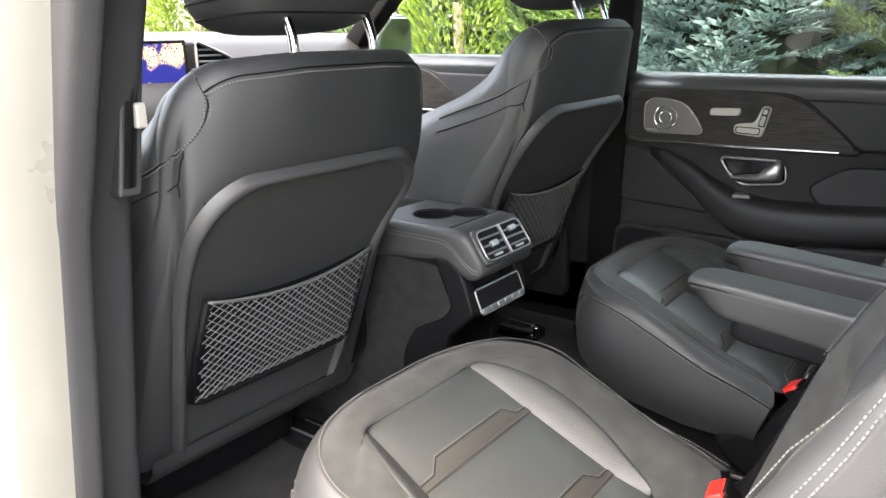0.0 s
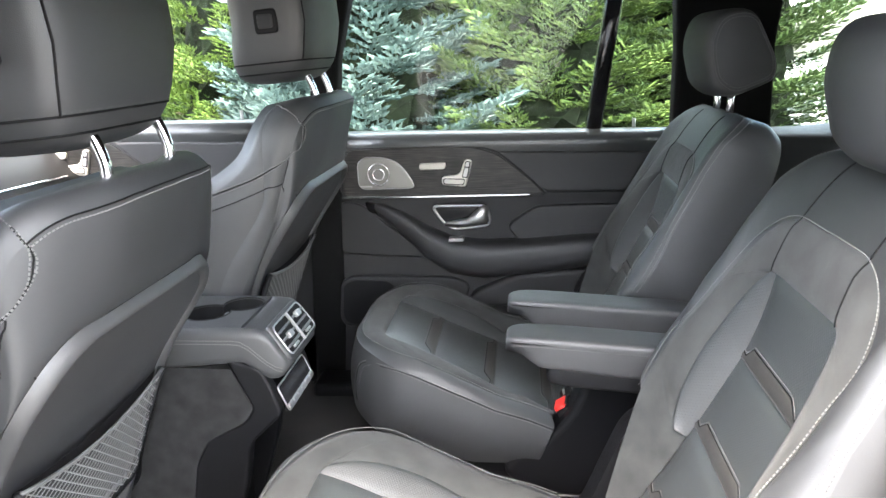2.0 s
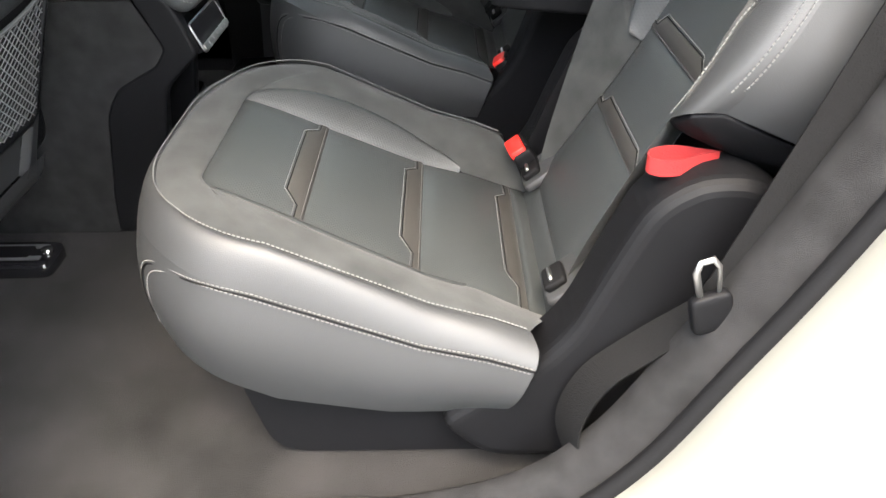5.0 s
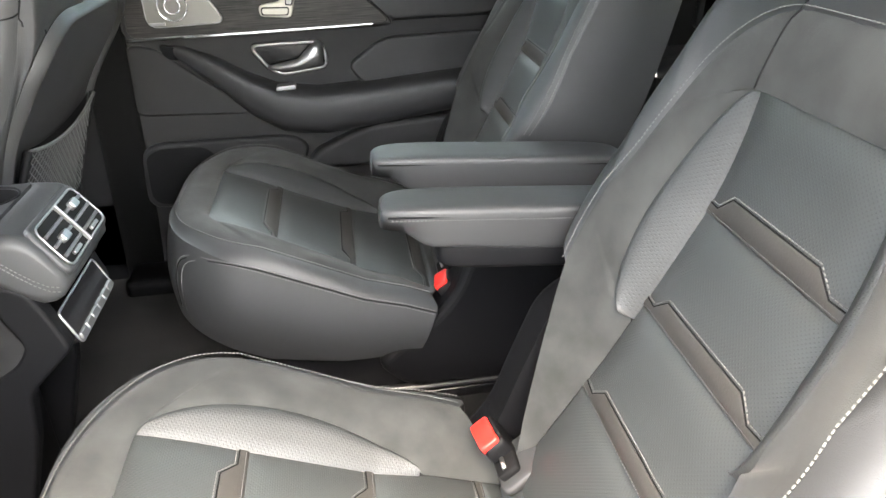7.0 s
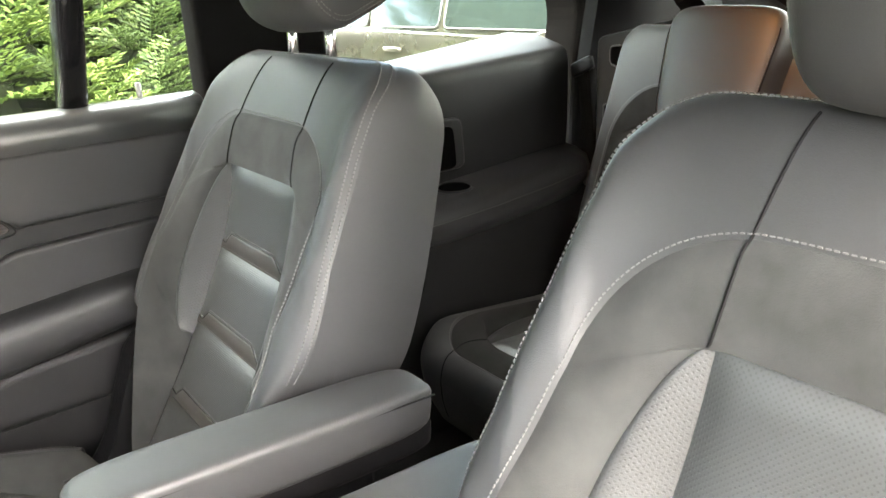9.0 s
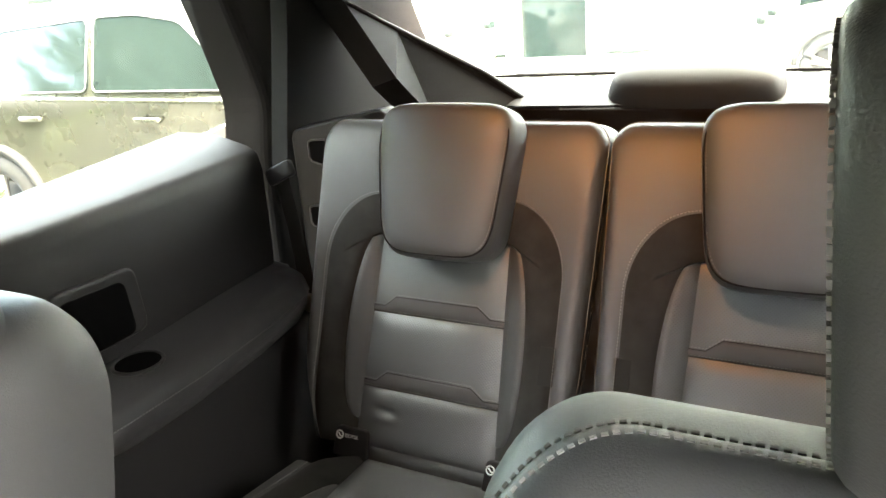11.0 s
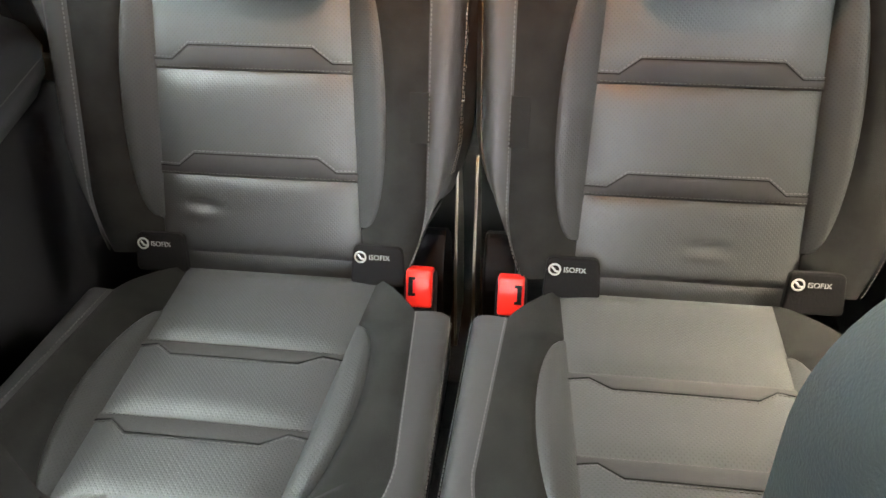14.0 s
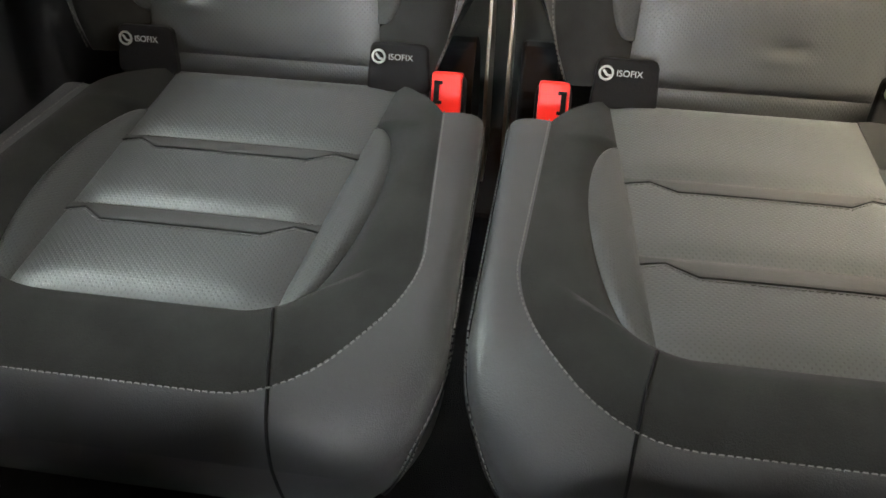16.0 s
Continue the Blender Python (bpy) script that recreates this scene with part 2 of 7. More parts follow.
def prism(name, poly, y0, y1, mat, parent=None, label="", bevel=0.004, axes="xz", place=None, kind="", category="", smooth=False):
    """An outline in two axes, pushed along the third from y0 to y1 (the seen face, with a bevelled rim), or through place(u, v, h)."""
    def at(u, v, h):
        if place:
            return place(u, v, h)
        return {"xz": (u, h, v), "yz": (h, u, v), "xy": (u, v, h)}[axes]
    c = Vector((sum(p[0] for p in poly) / len(poly), sum(p[1] for p in poly) / len(poly)))
    s = 1 if y1 > y0 else -1
    k = len(poly)
    inset = []
    for i in range(k):
        a, b, d = Vector(poly[i - 1]), Vector(poly[i]), Vector(poly[(i + 1) % k])
        t = (d - a)
        nrm = Vector((-t.y, t.x)).normalized() if t.length > 1e-9 else Vector((0, 0))
        inset.append((b, nrm))
    area = sum(poly[i - 1][0] * poly[i][1] - poly[i][0] * poly[i - 1][1] for i in range(k))
    sg = 1 if area > 0 else -1
    rows = [[at(b.x, b.y, y0) for b, _ in inset], [at(b.x, b.y, y1 - s * bevel) for b, _ in inset]]
    for q, w in ((0.076, 0.617), (0.293, 0.293), (0.617, 0.076), (1.0, 0.0)):
        rows.append([at(b.x + sg * nr.x * bevel * q, b.y + sg * nr.y * bevel * q, y1 - s * bevel * w) for b, nr in inset])
    v = [p for r in rows for p in r]
    f = []
    top = len(rows) - 1
    for i in range(top):
        for j in range(k):
            f.append((i * k + j, i * k + (j + 1) % k, (i + 1) * k + (j + 1) % k, (i + 1) * k + j))
    f.append(tuple(top * k + j for j in range(k)))
    f.append(tuple(range(k))[::-1])
    return mesh(name, v, f, mat, parent, label, smooth, kind=kind, category=category)


def blob(name, m, s, mat, parent=None, label="", e=(0.35, 0.35), nu=28, nv=20, shape=None, kind=""):
    """A rounded block: a superellipsoid of half sizes s at the pose m; shape(p) may bend it."""
    def pw(a, k):
        return math.copysign(abs(a) ** k, a)
    rows = []
    for i in range(nv + 1):
        lat = -math.pi / 2 + math.pi * i / nv
        row = []
        for j in range(nu):
            lon = 2 * math.pi * j / nu
            p = Vector((s[0] * pw(math.cos(lat), e[0]) * pw(math.cos(lon), e[1]), s[1] * pw(math.cos(lat), e[0]) * pw(math.sin(lon), e[1]), s[2] * pw(math.sin(lat), e[0])))
            if shape:
                p = Vector(shape(p))
            row.append(tuple(m @ p))
        rows.append(row)
    return loft(name, rows, mat, parent, label, closed=True, kind=kind)


def tube(name, pts, r, mat, parent=None, label="", n=8, closed=False, kind="", flat=1.0, category=""):
    """A round cord along points; flat presses it along its second axis."""
    pts = [Vector(p) for p in pts]
    rows, up, a = [], Vector((0, 0, 1)), None
    k = len(pts)
    for i, p in enumerate(pts):
        d = (pts[(i + 1) % k] - pts[i - 1]) if closed else pts[min(i + 1, k - 1)] - pts[max(i - 1, 0)]
        d.normalize()
        if a is None or closed:
            a = d.cross(up if abs(d.z) < 0.95 else Vector((0, 1, 0))).normalized()
        else:
            a = (a - d * a.dot(d)).normalized()
        b = d.cross(a)
        rows.append([tuple(p + r * (math.cos(2 * math.pi * j / n) * a + flat * math.sin(2 * math.pi * j / n) * b)) for j in range(n)])
    if closed:
        rows.append(rows[0])
    return loft(name, rows, mat, parent, label, closed=True, caps=not closed, kind=kind, category=category)


def spline(pts, n=8):
    """A smooth line through the points."""
    p = [Vector(q) for q in pts]
    p = [2 * p[0] - p[1]] + p + [2 * p[-1] - p[-2]]
    out = []
    for i in range(1, len(p) - 2):
        for j in range(n):
            t = j / n
            out.append(0.5 * (2 * p[i] + (p[i + 1] - p[i - 1]) * t + (2 * p[i - 1] - 5 * p[i] + 4 * p[i + 1] - p[i + 2]) * t * t + (3 * p[i] - p[i - 1] - 3 * p[i + 1] + p[i + 2]) * t ** 3))
    return out + [p[-2]]


def stitches(name, pts, mat, parent, up=(0, 0, 1), step=0.0050, length=0.0031, w=0.0008):
    """Separate thread stitches along a line of points."""
    pts = [Vector(p) for p in pts]
    v, f = [], []
    left = step
    for a, b in zip(pts, pts[1:]):
        d = b - a
        ln = d.length
        if ln < 1e-6:
            continue
        d /= ln
        side = d.cross(Vector(up))
        side = side.normalized() if side.length > 0.15 else d.cross(Vector((1, 0, 0.3))).normalized()
        nrm = side.cross(d)
        s = left
        while s < ln:
            c, h, k = a + d * s, d * length / 2, len(v)
            for e in (-1, 1):
                for q, r in ((-1, -1), (-1, 1), (1, 1), (1, -1)):
                    v.append(tuple(c + e * h + side * q * w + nrm * r * w))
            f += [(k, k + 1, k + 2, k + 3), (k + 7, k + 6, k + 5, k + 4)]
            f += [(k + q, k + 4 + q, k + 4 + (q + 1) % 4, k + (q + 1) % 4) for q in range(4)]
            s += step
        left = s - ln
    if v:
        return mesh(name, v, f, mat, parent, smooth=False, kind="stuff")


def laid(parts, pts, off, away):
    """Points laid on the skin of some meshes, off metres over it on the side of away."""
    v, f = [], []
    for ob, first, last in parts:
        k = len(v)
        v += [p.co + ORIGIN[ob.name] for p in ob.data.vertices]
        f += [[q + k for q in p.vertices] for p in list(ob.data.polygons)[first:last]]
    skin, out = BVHTree.FromPolygons(v, f), []
    for p in pts:
        q, nrm, _, _ = skin.find_nearest(Vector(p))
        out.append(q + nrm * math.copysign(off, nrm.dot(away)))
    return out


def face_out(parts, inner):
    """Turns the faces of open panels away from a point inside the padding."""
    for ob in parts:
        c = Vector(inner) - ORIGIN[ob.name]
        if sum(p.area * p.normal.dot(p.center - c) for p in ob.data.polygons) < 0:
            ob.data.flip_normals()


# ---- seats: nested outlines in the pad's own metres (u across, v along, h out of the pad) ----
def outline(hw0, hw1, vt, rx, ry, v0=0.0, foot=0.0, n=14, m=12, k=8):
    pts = []
    for i in range(n):
        t = i / n
        v = v0 + (vt - ry - v0) * t
        pts.append((-(hw0 + (hw1 - hw0) * t) + foot * max(0, 1 - (v - v0) / 0.09) ** 2, v))
    for i in range(m):
        a = math.pi / 2 * i / m
        pts.append((-hw1 + rx - rx * math.cos(a), vt - ry + ry * math.sin(a)))
    for i in range(k):
        pts.append((-(hw1 - rx) * (1 - i / k), vt))
    return pts + [(0.0, vt)] + [(-u, v) for u, v in reversed(pts)]


def strip(name, a, b, ha, hb, bulge, place, mat, parent, q=6, label="", power=3, calm=0):
    """A padded panel between two outlines of as many points; calm: how many neighbours even out its inner height."""
    rows, uv = [], []
    da = [ha(*p) if callable(ha) else ha for p in a]
    db = [hb(*p) if callable(hb) else hb for p in b]
    even = lambda d: [sum(d[max(0, i - calm):i + calm + 1]) / len(d[max(0, i - calm):i + calm + 1]) for i in range(len(d))]
    sa, sb = even(da), even(db)
    for j in range(q + 1):
        t = j / q
        row, ur = [], []
        g = min(1.0, 4 * t * (1 - t) * 1.5)
        for (ua, va), (ub, vb), p0, p1, q0, q1 in zip(a, b, da, db, sa, sb):
            u, v = ua + (ub - ua) * t, va + (vb - va) * t
            h0, h1 = p0 + (q0 - p0) * g, p1 + (q1 - p1) * g
            row.append(place(u, v, h0 + (h1 - h0) * t + bulge * (1 - abs(2 * t - 1) ** power)))
            ur.append((u, v))
        rows.append(row)
        uv.append(ur)
    return loft(name, rows, mat, parent, label, uv=uv)


def pad_panel(name, u0, u1, v0, v1, h, bulge, place, mat, parent, n=12, m=10, label=""):
    """A padded four-sided panel; u0(v) and u1(v) are its side edges."""
    rows, uv = [], []
    for i in range(m + 1):
        t = i / m
        v = v0 + (v1 - v0) * t
        row, ur = [], []
        for j in range(n + 1):
            s = j / n
            u = u0(v) + (u1(v) - u0(v)) * s
            hh = h(u, v) if callable(h) else h
            row.append(place(u, v, hh + bulge * (1 - abs(2 * s - 1) ** 6) * (1 - abs(2 * t - 1) ** 6)))
            ur.append((u, v))
        rows.append(row)
        uv.append(ur)
    return loft(name, rows, mat, parent, label, uv=uv)


def accent_band(va, hw, place, parent, base, mid=0.62, w0=0.011, w1=0.028, ch=0.022, mat=None):
    """The stepped trim band that crosses an insert, laid on its surface base(u, v); its wide middle steps upwards."""
    a, b = hw * mid, hw * mid + ch
    us = sorted({round(q, 5) for q in [-hw, -hw * 0.985, -hw * 0.95, -b, -a, a, b, hw * 0.95, hw * 0.985, hw] + [-a + 2 * a * i / 10 for i in range(1, 10)]})
    wide = lambda u: float(np.interp(abs(u), (0, a, b, hw), (w1, w1, w0, w0)))
    edge = [(u, wide(u)) for u in us]
    rows = [[place(u, va + w * t, base(u, va + w * max(0, min(1, t))) + h) for u, w in edge] for t, h in ((-0.06, -0.003), (0, 0.0008), (0.15, 0.0014), (0.5, 0.0017), (0.85, 0.0014), (1, 0.0010), (1.05, -0.002))]
    band = loft("accent_band", rows, mat, parent, "stepped leather accent band")
    stitches("accent_stitching", [place(u, va + w + 0.0032, base(u, va + w + 0.0032) + 0.0008) for u, w in edge], THREAD, band, step=0.005, length=0.0032, w=0.0005)
    stitches("accent_stitching", [place(u, va + 0.0030, base(u, va + 0.003) + 0.0016) for u, w in edge], DARK_THREAD, band, step=0.005, length=0.0032, w=0.0005)
    tube("accent_piping", [place(u, va + w, base(u, va + w) + 0.0008) for u, w in edge], 0.0009, RUBBER, band, n=5)
    return band


def upholstery(parent, place, c, kind):
    """The padded top of a cushion or backrest. c: its sizes."""
    hwi = lambda v: c["i0"] + (c["i1"] - c["i0"]) * v / c["it"]
    def cw(v):
        x = min(1, max(0, (v - c["c0"]) / (c["it"] - c["c0"])))
        x = x ** c.get("skew", 1.0)
        return c["cw"] * max(0.0, math.sin(math.pi * x)) ** c.get("ce", 0.5)
    full = lambda v: min(1.0, cw(v) / c["cw"]) ** c.get("fade", 1.0)
    rise = c["rise"]
    cuts = [0.0] + c["acc"] + [c["it"]]
    sunk = lambda v: c.get("sink", 0.0) * max(0.0, 1 - (v / c["it"]) ** 6)
    on_pad = place
    place_in = lambda u, v, h: on_pad(u, v, h - sunk(v))
    for i in range(len(cuts) - 1):
        if i == 0 and c.get("dimple"):
            pu, pv = c["dimple"]
            dent = lambda u, v: -0.004 - 0.0055 * math.exp(-((u - pu - 0.4 * (v - pv)) / 0.017) ** 2 - ((v - pv) / 0.006) ** 2) + 0.0025 * math.exp(-((u - pu) / 0.02) ** 2 - ((v - pv + 0.014) / 0.006) ** 2)
            pad_panel("insert_panel", lambda v: -hwi(v), hwi, cuts[i], cuts[i + 1], dent, 0.007, place_in, PERF, parent, n=64, m=36, label="leather insert with a pulled dimple")
            continue
        pad_panel("insert_panel", lambda v: -hwi(v), hwi, cuts[i], cuts[i + 1], -0.004, c.get("puff", 0.008), place_in, PERF, parent, n=16, m=14, label="perforated black leather insert")
    for va, vb in zip(c["acc"], cuts[2:]):
        base = lambda u, v: -0.004 + c.get("puff", 0.008) * (1 - min(1, abs(u) / hwi(v)) ** 6) * (1 - abs(2 * (v - va) / (vb - va) - 1) ** 6)
        accent_band(va, hwi(va) - 0.001, place_in, parent, base, mat=c.get("band", ACCENT))
    for s in (-1, 1):
        rows, uv = [], []
        for i in range(65):
            v = c["c0"] + (c["it"] - c["c0"]) * (0.5 - 0.5 * math.cos(math.pi * i / 64))
            w = cw(v)
            row = []
            for j in range(8):
                if j == 7:
                    row.append((s * (hwi(v) + w + 0.008), v, -0.010 + rise * full(v)))
                    continue
                t = j / 6
                row.append((s * (hwi(v) - 0.002 + (w + 0.002) * t), v, -0.004 - sunk(v) * (1 - t) ** 1.5 + (rise * full(v) + 0.002) * t ** 1.3 + 0.006 * (1 - abs(2 * t - 1) ** 4) * w / c["cw"]))
            rows.append([place(*p) for p in row])
            uv.append([(p[0], p[1]) for p in row])
        loft("side_crescent", rows, CRESCENT, parent, "smooth grey-black leather crescent panel", uv=uv)
    n, m, k = 72, 14, 8
    b = outline(*c["B"], n=n, m=m, k=k)
    a = []
    for i in range(n):
        v = (c["it"] - 0.0005) * (1 - (1 - i / n) ** 1.7)
        a.append((-(hwi(v) + cw(v)), v))
    for i in range(m):
        t = i / m
        a.append((-hwi(c["it"]) + 0.05 * t, c["it"] - 0.0005 * (1 - t)))
    x0 = hwi(c["it"]) - 0.05
    for i in range(k):
        a.append((-x0 * (1 - i / k), c["it"]))
    a = a + [(0.0, c["it"])] + [(-u, v) for u, v in reversed(a)]
    ha = lambda u, v: rise * full(v) - 0.003 - sunk(v) * max(0, 1 - 1.4 * full(v))
    hb = c["hB"]
    strip("suede_border", a, b, ha, hb, 0.007, place, c.get("suede", SUEDE), parent, q=8, label="dark grey suede border panel", calm=7)
    cc = outline(*c["C"], n=n, m=m, k=k)
    d = outline(*c["D"], n=n, m=m, k=k)
    at_h = lambda f, p: f(*p) if callable(f) else f
    rows, uvs = [], []
    for j in range(15):
        t = j / 14
        row, ur = [], []
        for p0, p1, p2 in zip(b, cc, d):
            q0, q1, q2 = (Vector((*p, at_h(f, p))) for p, f in ((p0, hb), (p1, c["hC"]), (p2, c["hD"])))
            ctl = 2 * q1 - (q0 + q2) / 2 + Vector((0, 0, c.get("bC", 0.004)))
            w = q0 * (1 - t) ** 2 + ctl * 2 * t * (1 - t) + q2 * t * t
            row.append(place(*w))
            ur.append((w.x, w.y))
        rows.append(row)
        uvs.append(ur)
    edge_rows = rows
    edge = loft("edge_panel", rows, LEATHER, parent, "black leather edge panel", uv=uvs)
    e = outline(*c["E"], n=n, m=m, k=k)
    rows = []
    for j in range(9):
        t = j / 8
        row = []
        for (ua, va), (ub, vb) in zip(d, e):
            h0 = c["hD"](ua, va) if callable(c["hD"]) else c["hD"]
            h1 = c["hE"](ub, vb) if callable(c["hE"]) else c["hE"]
            g = 1 + c.get("belly", 0.05) * math.sin(math.pi * t)
            row.append(place((ua + (ub - ua) * t) * g, va + (vb - va) * t + c.get("belly", 0.05) * 0.2 * math.sin(math.pi * t) * max(0, vb) / 0.5, h0 + (h1 - h0) * t))
        rows.append(row)
    loft("side_panel", rows, LEATHER, parent, "black leather side panel")
    for i in (0, -1):
        hs = [f(*p) if callable(f) else f for f, p in ((ha, a[i]), (hb, b[i]), (c["hC"], cc[i]), (c["hD"], d[i]), (c["hE"], e[i]))]
        ring = [place(*p, h) for p, h in zip((b[i], cc[i], d[i], e[i]), hs[1:])]
        low = place(b[i][0] * 0.86, b[i][1], hs[4])
        loop = []
        for p, q in zip(ring + [low], ring[1:] + [low, ring[0]]):
            loop += [Vector(p).lerp(Vector(q), k / 4) for k in range(4)]
        mid = sum(loop, Vector()) / len(loop)
        away = (Vector(place(0, 0, 0)) - Vector(place(0, 1, 0))).normalized() * c.get("dome", 0.01)
        rows = [[tuple(mid + (p - mid) * math.cos(g) + away * math.sin(g)) for p in loop] for g in [math.pi / 2 * j / 6 * 0.98 for j in range(7)]]
        # Black plastic, not leather: its colour stands for the shadow at the pad's end.
        loft("end_cap", rows, PLASTIC, parent, closed=True, caps=True)
    hbf = hb if callable(hb) else (lambda u, v: hb)
    hdf = c["hD"] if callable(c["hD"]) else (lambda u, v: c["hD"])
    stitches("edge_stitching", [place(u, v, hbf(u, v) + 0.005) for u, v in [(x * 1.012, y + 0.003) for x, y in b]], THREAD, parent, w=0.00055)
    belly = c.get("belly", 0.05)

    def on_side(i, t):
        """A point of the side panel under the outline's i-th point."""
        (ua, va), (ub, vb) = d[i], e[i]
        h0, h1 = at_h(c["hD"], d[i]), at_h(c["hE"], e[i])
        g = 1 + belly * math.sin(math.pi * t) + 0.006
        return Vector(place((ua + (ub - ua) * t) * g, va + (vb - va) * t + belly * 0.2 * math.sin(math.pi * t) * max(0, vb) / 0.5, h0 + (h1 - h0) * t))
    for g in (0.0035, -0.0035):
        if c.get("flap"):
            last = len(d) - 1
            for turn in (lambda i: i, lambda i: last - i):
                pts = [Vector(place(d[turn(i)][0] * 1.007, d[turn(i)][1] + 0.001, hdf(*d[turn(i)]) + g + 0.001)) for i in range(n - 2)]
                k = 0 if g > 0 else -1
                pts += spline([pts[-1], on_side(turn(n + 3 + k), 0.03 - g), on_side(turn(n + 7 + k), 0.16 - 2 * g), on_side(turn(n + 8 + k), 0.42), on_side(turn(n + 8 + k), 0.80)], 8)[1:]
                stitches("roll_stitching", pts, THREAD, parent, w=0.0006, up=(0, 1, 0))
                if g > 0:
                    tube("side_seam", [p - Vector((0, 0, 0.0035)) for p in pts[::2]], 0.0012, RUBBER, parent, n=5)
        else:
            away = Vector(place(0, 0.3, 1)) - Vector(place(0, 0.3, 0))
            stitches("roll_stitching", laid([(edge, 0, None)], edge_rows[13 if g > 0 else 11][5:-5], 0.0008, away), THREAD, parent, w=0.0007, up=(0, 1, 0))
    panels = ("insert_panel", "side_crescent", "suede_border", "edge_panel", "side_panel")
    face_out([q for q in parent.children if q.name.startswith(panels)], on_pad(0, 0.5 * c["it"], -0.10))
    return a, b, cc, d, e


# ---- the car's shell ----
FLOOR, GROUND = 0.25, -0.32
box("ground", (-60, 60), (-60, 60), (GROUND - 0.1, GROUND), material("paving", (0.14, 0.137, 0.132), 0.9, grain=0.6, scale=60, patch=0.3, patch_scale=0.8), kind="structure", bevel=0, label="grey paved ground around the car", category="ground")
# Unseen; added to block low light on the open-door side and bounce some back.
box("wall_south", (-16, 0.8), (-6.4, -6.0), (GROUND, GROUND + 3.2), material("blocker_render", (0.44, 0.43, 0.40), 0.85, grain=0.5, scale=40, patch=0.15, patch_scale=0.6), kind="structure", bevel=0.02, label="plain unseen wall added to block low light at the door", category="wall")
box("floor", (-1.9, 1.95), (-0.74, 0.76), (FLOOR - 0.06, FLOOR), CARPET, kind="structure", bevel=0, label="black carpeted car floor", category="floor")
def ceiling():
    """The headliner."""
    bm = bmesh.new()
    for x0, x1, y0, y1 in ((-1.35, 1.75, -0.70, 0.74),):
        r = bmesh.ops.create_cube(bm, size=1)
        bmesh.ops.scale(bm, vec=(x1 - x0, y1 - y0, 0.04), verts=r["verts"])
        bmesh.ops.translate(bm, vec=((x0 + x1) / 2, (y0 + y1) / 2, 1.48), verts=r["verts"])
    part("ceiling", bm, HEADLINER, None, "black fabric headliner", kind="structure", category="ceiling")


ceiling()


# right side: door sill beam, pillars, roof rail, glass
def pillar(name, pts, half, y0, y1, mat, label):
    """An upright trim between a foot and a head: pts of (x, z), half its half-width."""
    rows = []
    for i, ((x, z), w) in enumerate(zip(pts, half)):
        t = i / (len(pts) - 1)
        ya, yb = y0 + (y1 - y0) * t, y0 + (y1 - y0) * t + (0.07 if y0 > 0 else -0.07)
        sec = rounded([(x - w, ya), (x + w, ya), (x + w, yb), (x - w, yb)], 0.015, 3)
        rows.append([(p[0], p[1], z) for p in sec])
    return loft(name, rows, mat, None, label, closed=True, caps=True, kind="structure", category="pillar")


pillar("pillar_b_right", [(-0.69, 0.25), (-0.66, 0.98), (-0.625, 1.2), (-0.55, 1.48)], [0.05, 0.045, 0.035, 0.04], 0.765, 0.66, HEADLINER, "dark pillar trim between the side windows")
pillar("pillar_c_right", [(0.42, 0.25), (0.41, 0.98), (0.40, 1.2), (0.40, 1.48)], [0.12, 0.125, 0.12, 0.14], 0.765, 0.68, HEADLINER, "dark pillar trim behind the rear door")
pillar("window_divider_right", [(0.085, 0.985), (0.11, 1.2), (0.145, 1.48)], [0.021, 0.021, 0.021], 0.785, 0.70, GLOSS, "black bar dividing the rear door glass")
prism("pillar_d_right", rounded([(1.17, 0.97), (1.19, 1.06), (1.16, 1.16), (1.05, 1.47), (1.66, 1.47), (1.96, 0.98), (1.96, 0.25), (1.12, 0.25)], 0.03), 0.80, 0.69, HEADLINER, None, "dark rear pillar lining", bevel=0.02, kind="structure", category="pillar")
pillar("pillar_a_right", [(-1.75, 0.9), (-1.55, 1.1), (-1.1, 1.48)], [0.05, 0.045, 0.05], 0.72, 0.62, HEADLINER, "dark windscreen pillar trim")
pillar("pillar_a_left", [(-1.75, 0.9), (-1.55, 1.1), (-1.1, 1.48)], [0.05, 0.045, 0.05], -0.72, -0.62, HEADLINER, "dark windscreen pillar trim")
prism("pillar_d_left", rounded([(1.10, 0.97), (1.12, 1.06), (1.09, 1.16), (0.98, 1.47), (1.66, 1.47), (1.96, 0.98), (1.96, 0.25), (1.12, 0.25)], 0.03), -0.80, -0.69, HEADLINER, None, "dark rear pillar lining", bevel=0.02, kind="structure", category="pillar")
box("roof_rail_right", (-1.2, 1.6), (0.66, 0.80), (1.42, 1.52), HEADLINER, kind="structure", label="dark roof side trim", category="trim")
box("roof_rail_left", (-1.2, 1.6), (-0.80, -0.66), (1.42, 1.52), HEADLINER, kind="structure", label="dark roof side trim", category="trim")
box("roof_header_front", (-1.36, -1.2), (-0.7, 0.7), (1.42, 1.5), HEADLINER, kind="structure", label="dark windscreen header trim", category="trim")


def pane(name, quad, label, mat=GLASS):
    me = mesh(name, quad, [(0, 1, 2, 3)], mat, None, label, False, kind="structure", category="window")
    md = me.modifiers.new("thickness", "SOLIDIFY")
    md.thickness = 0.004
    me.visible_shadow = False
    return me


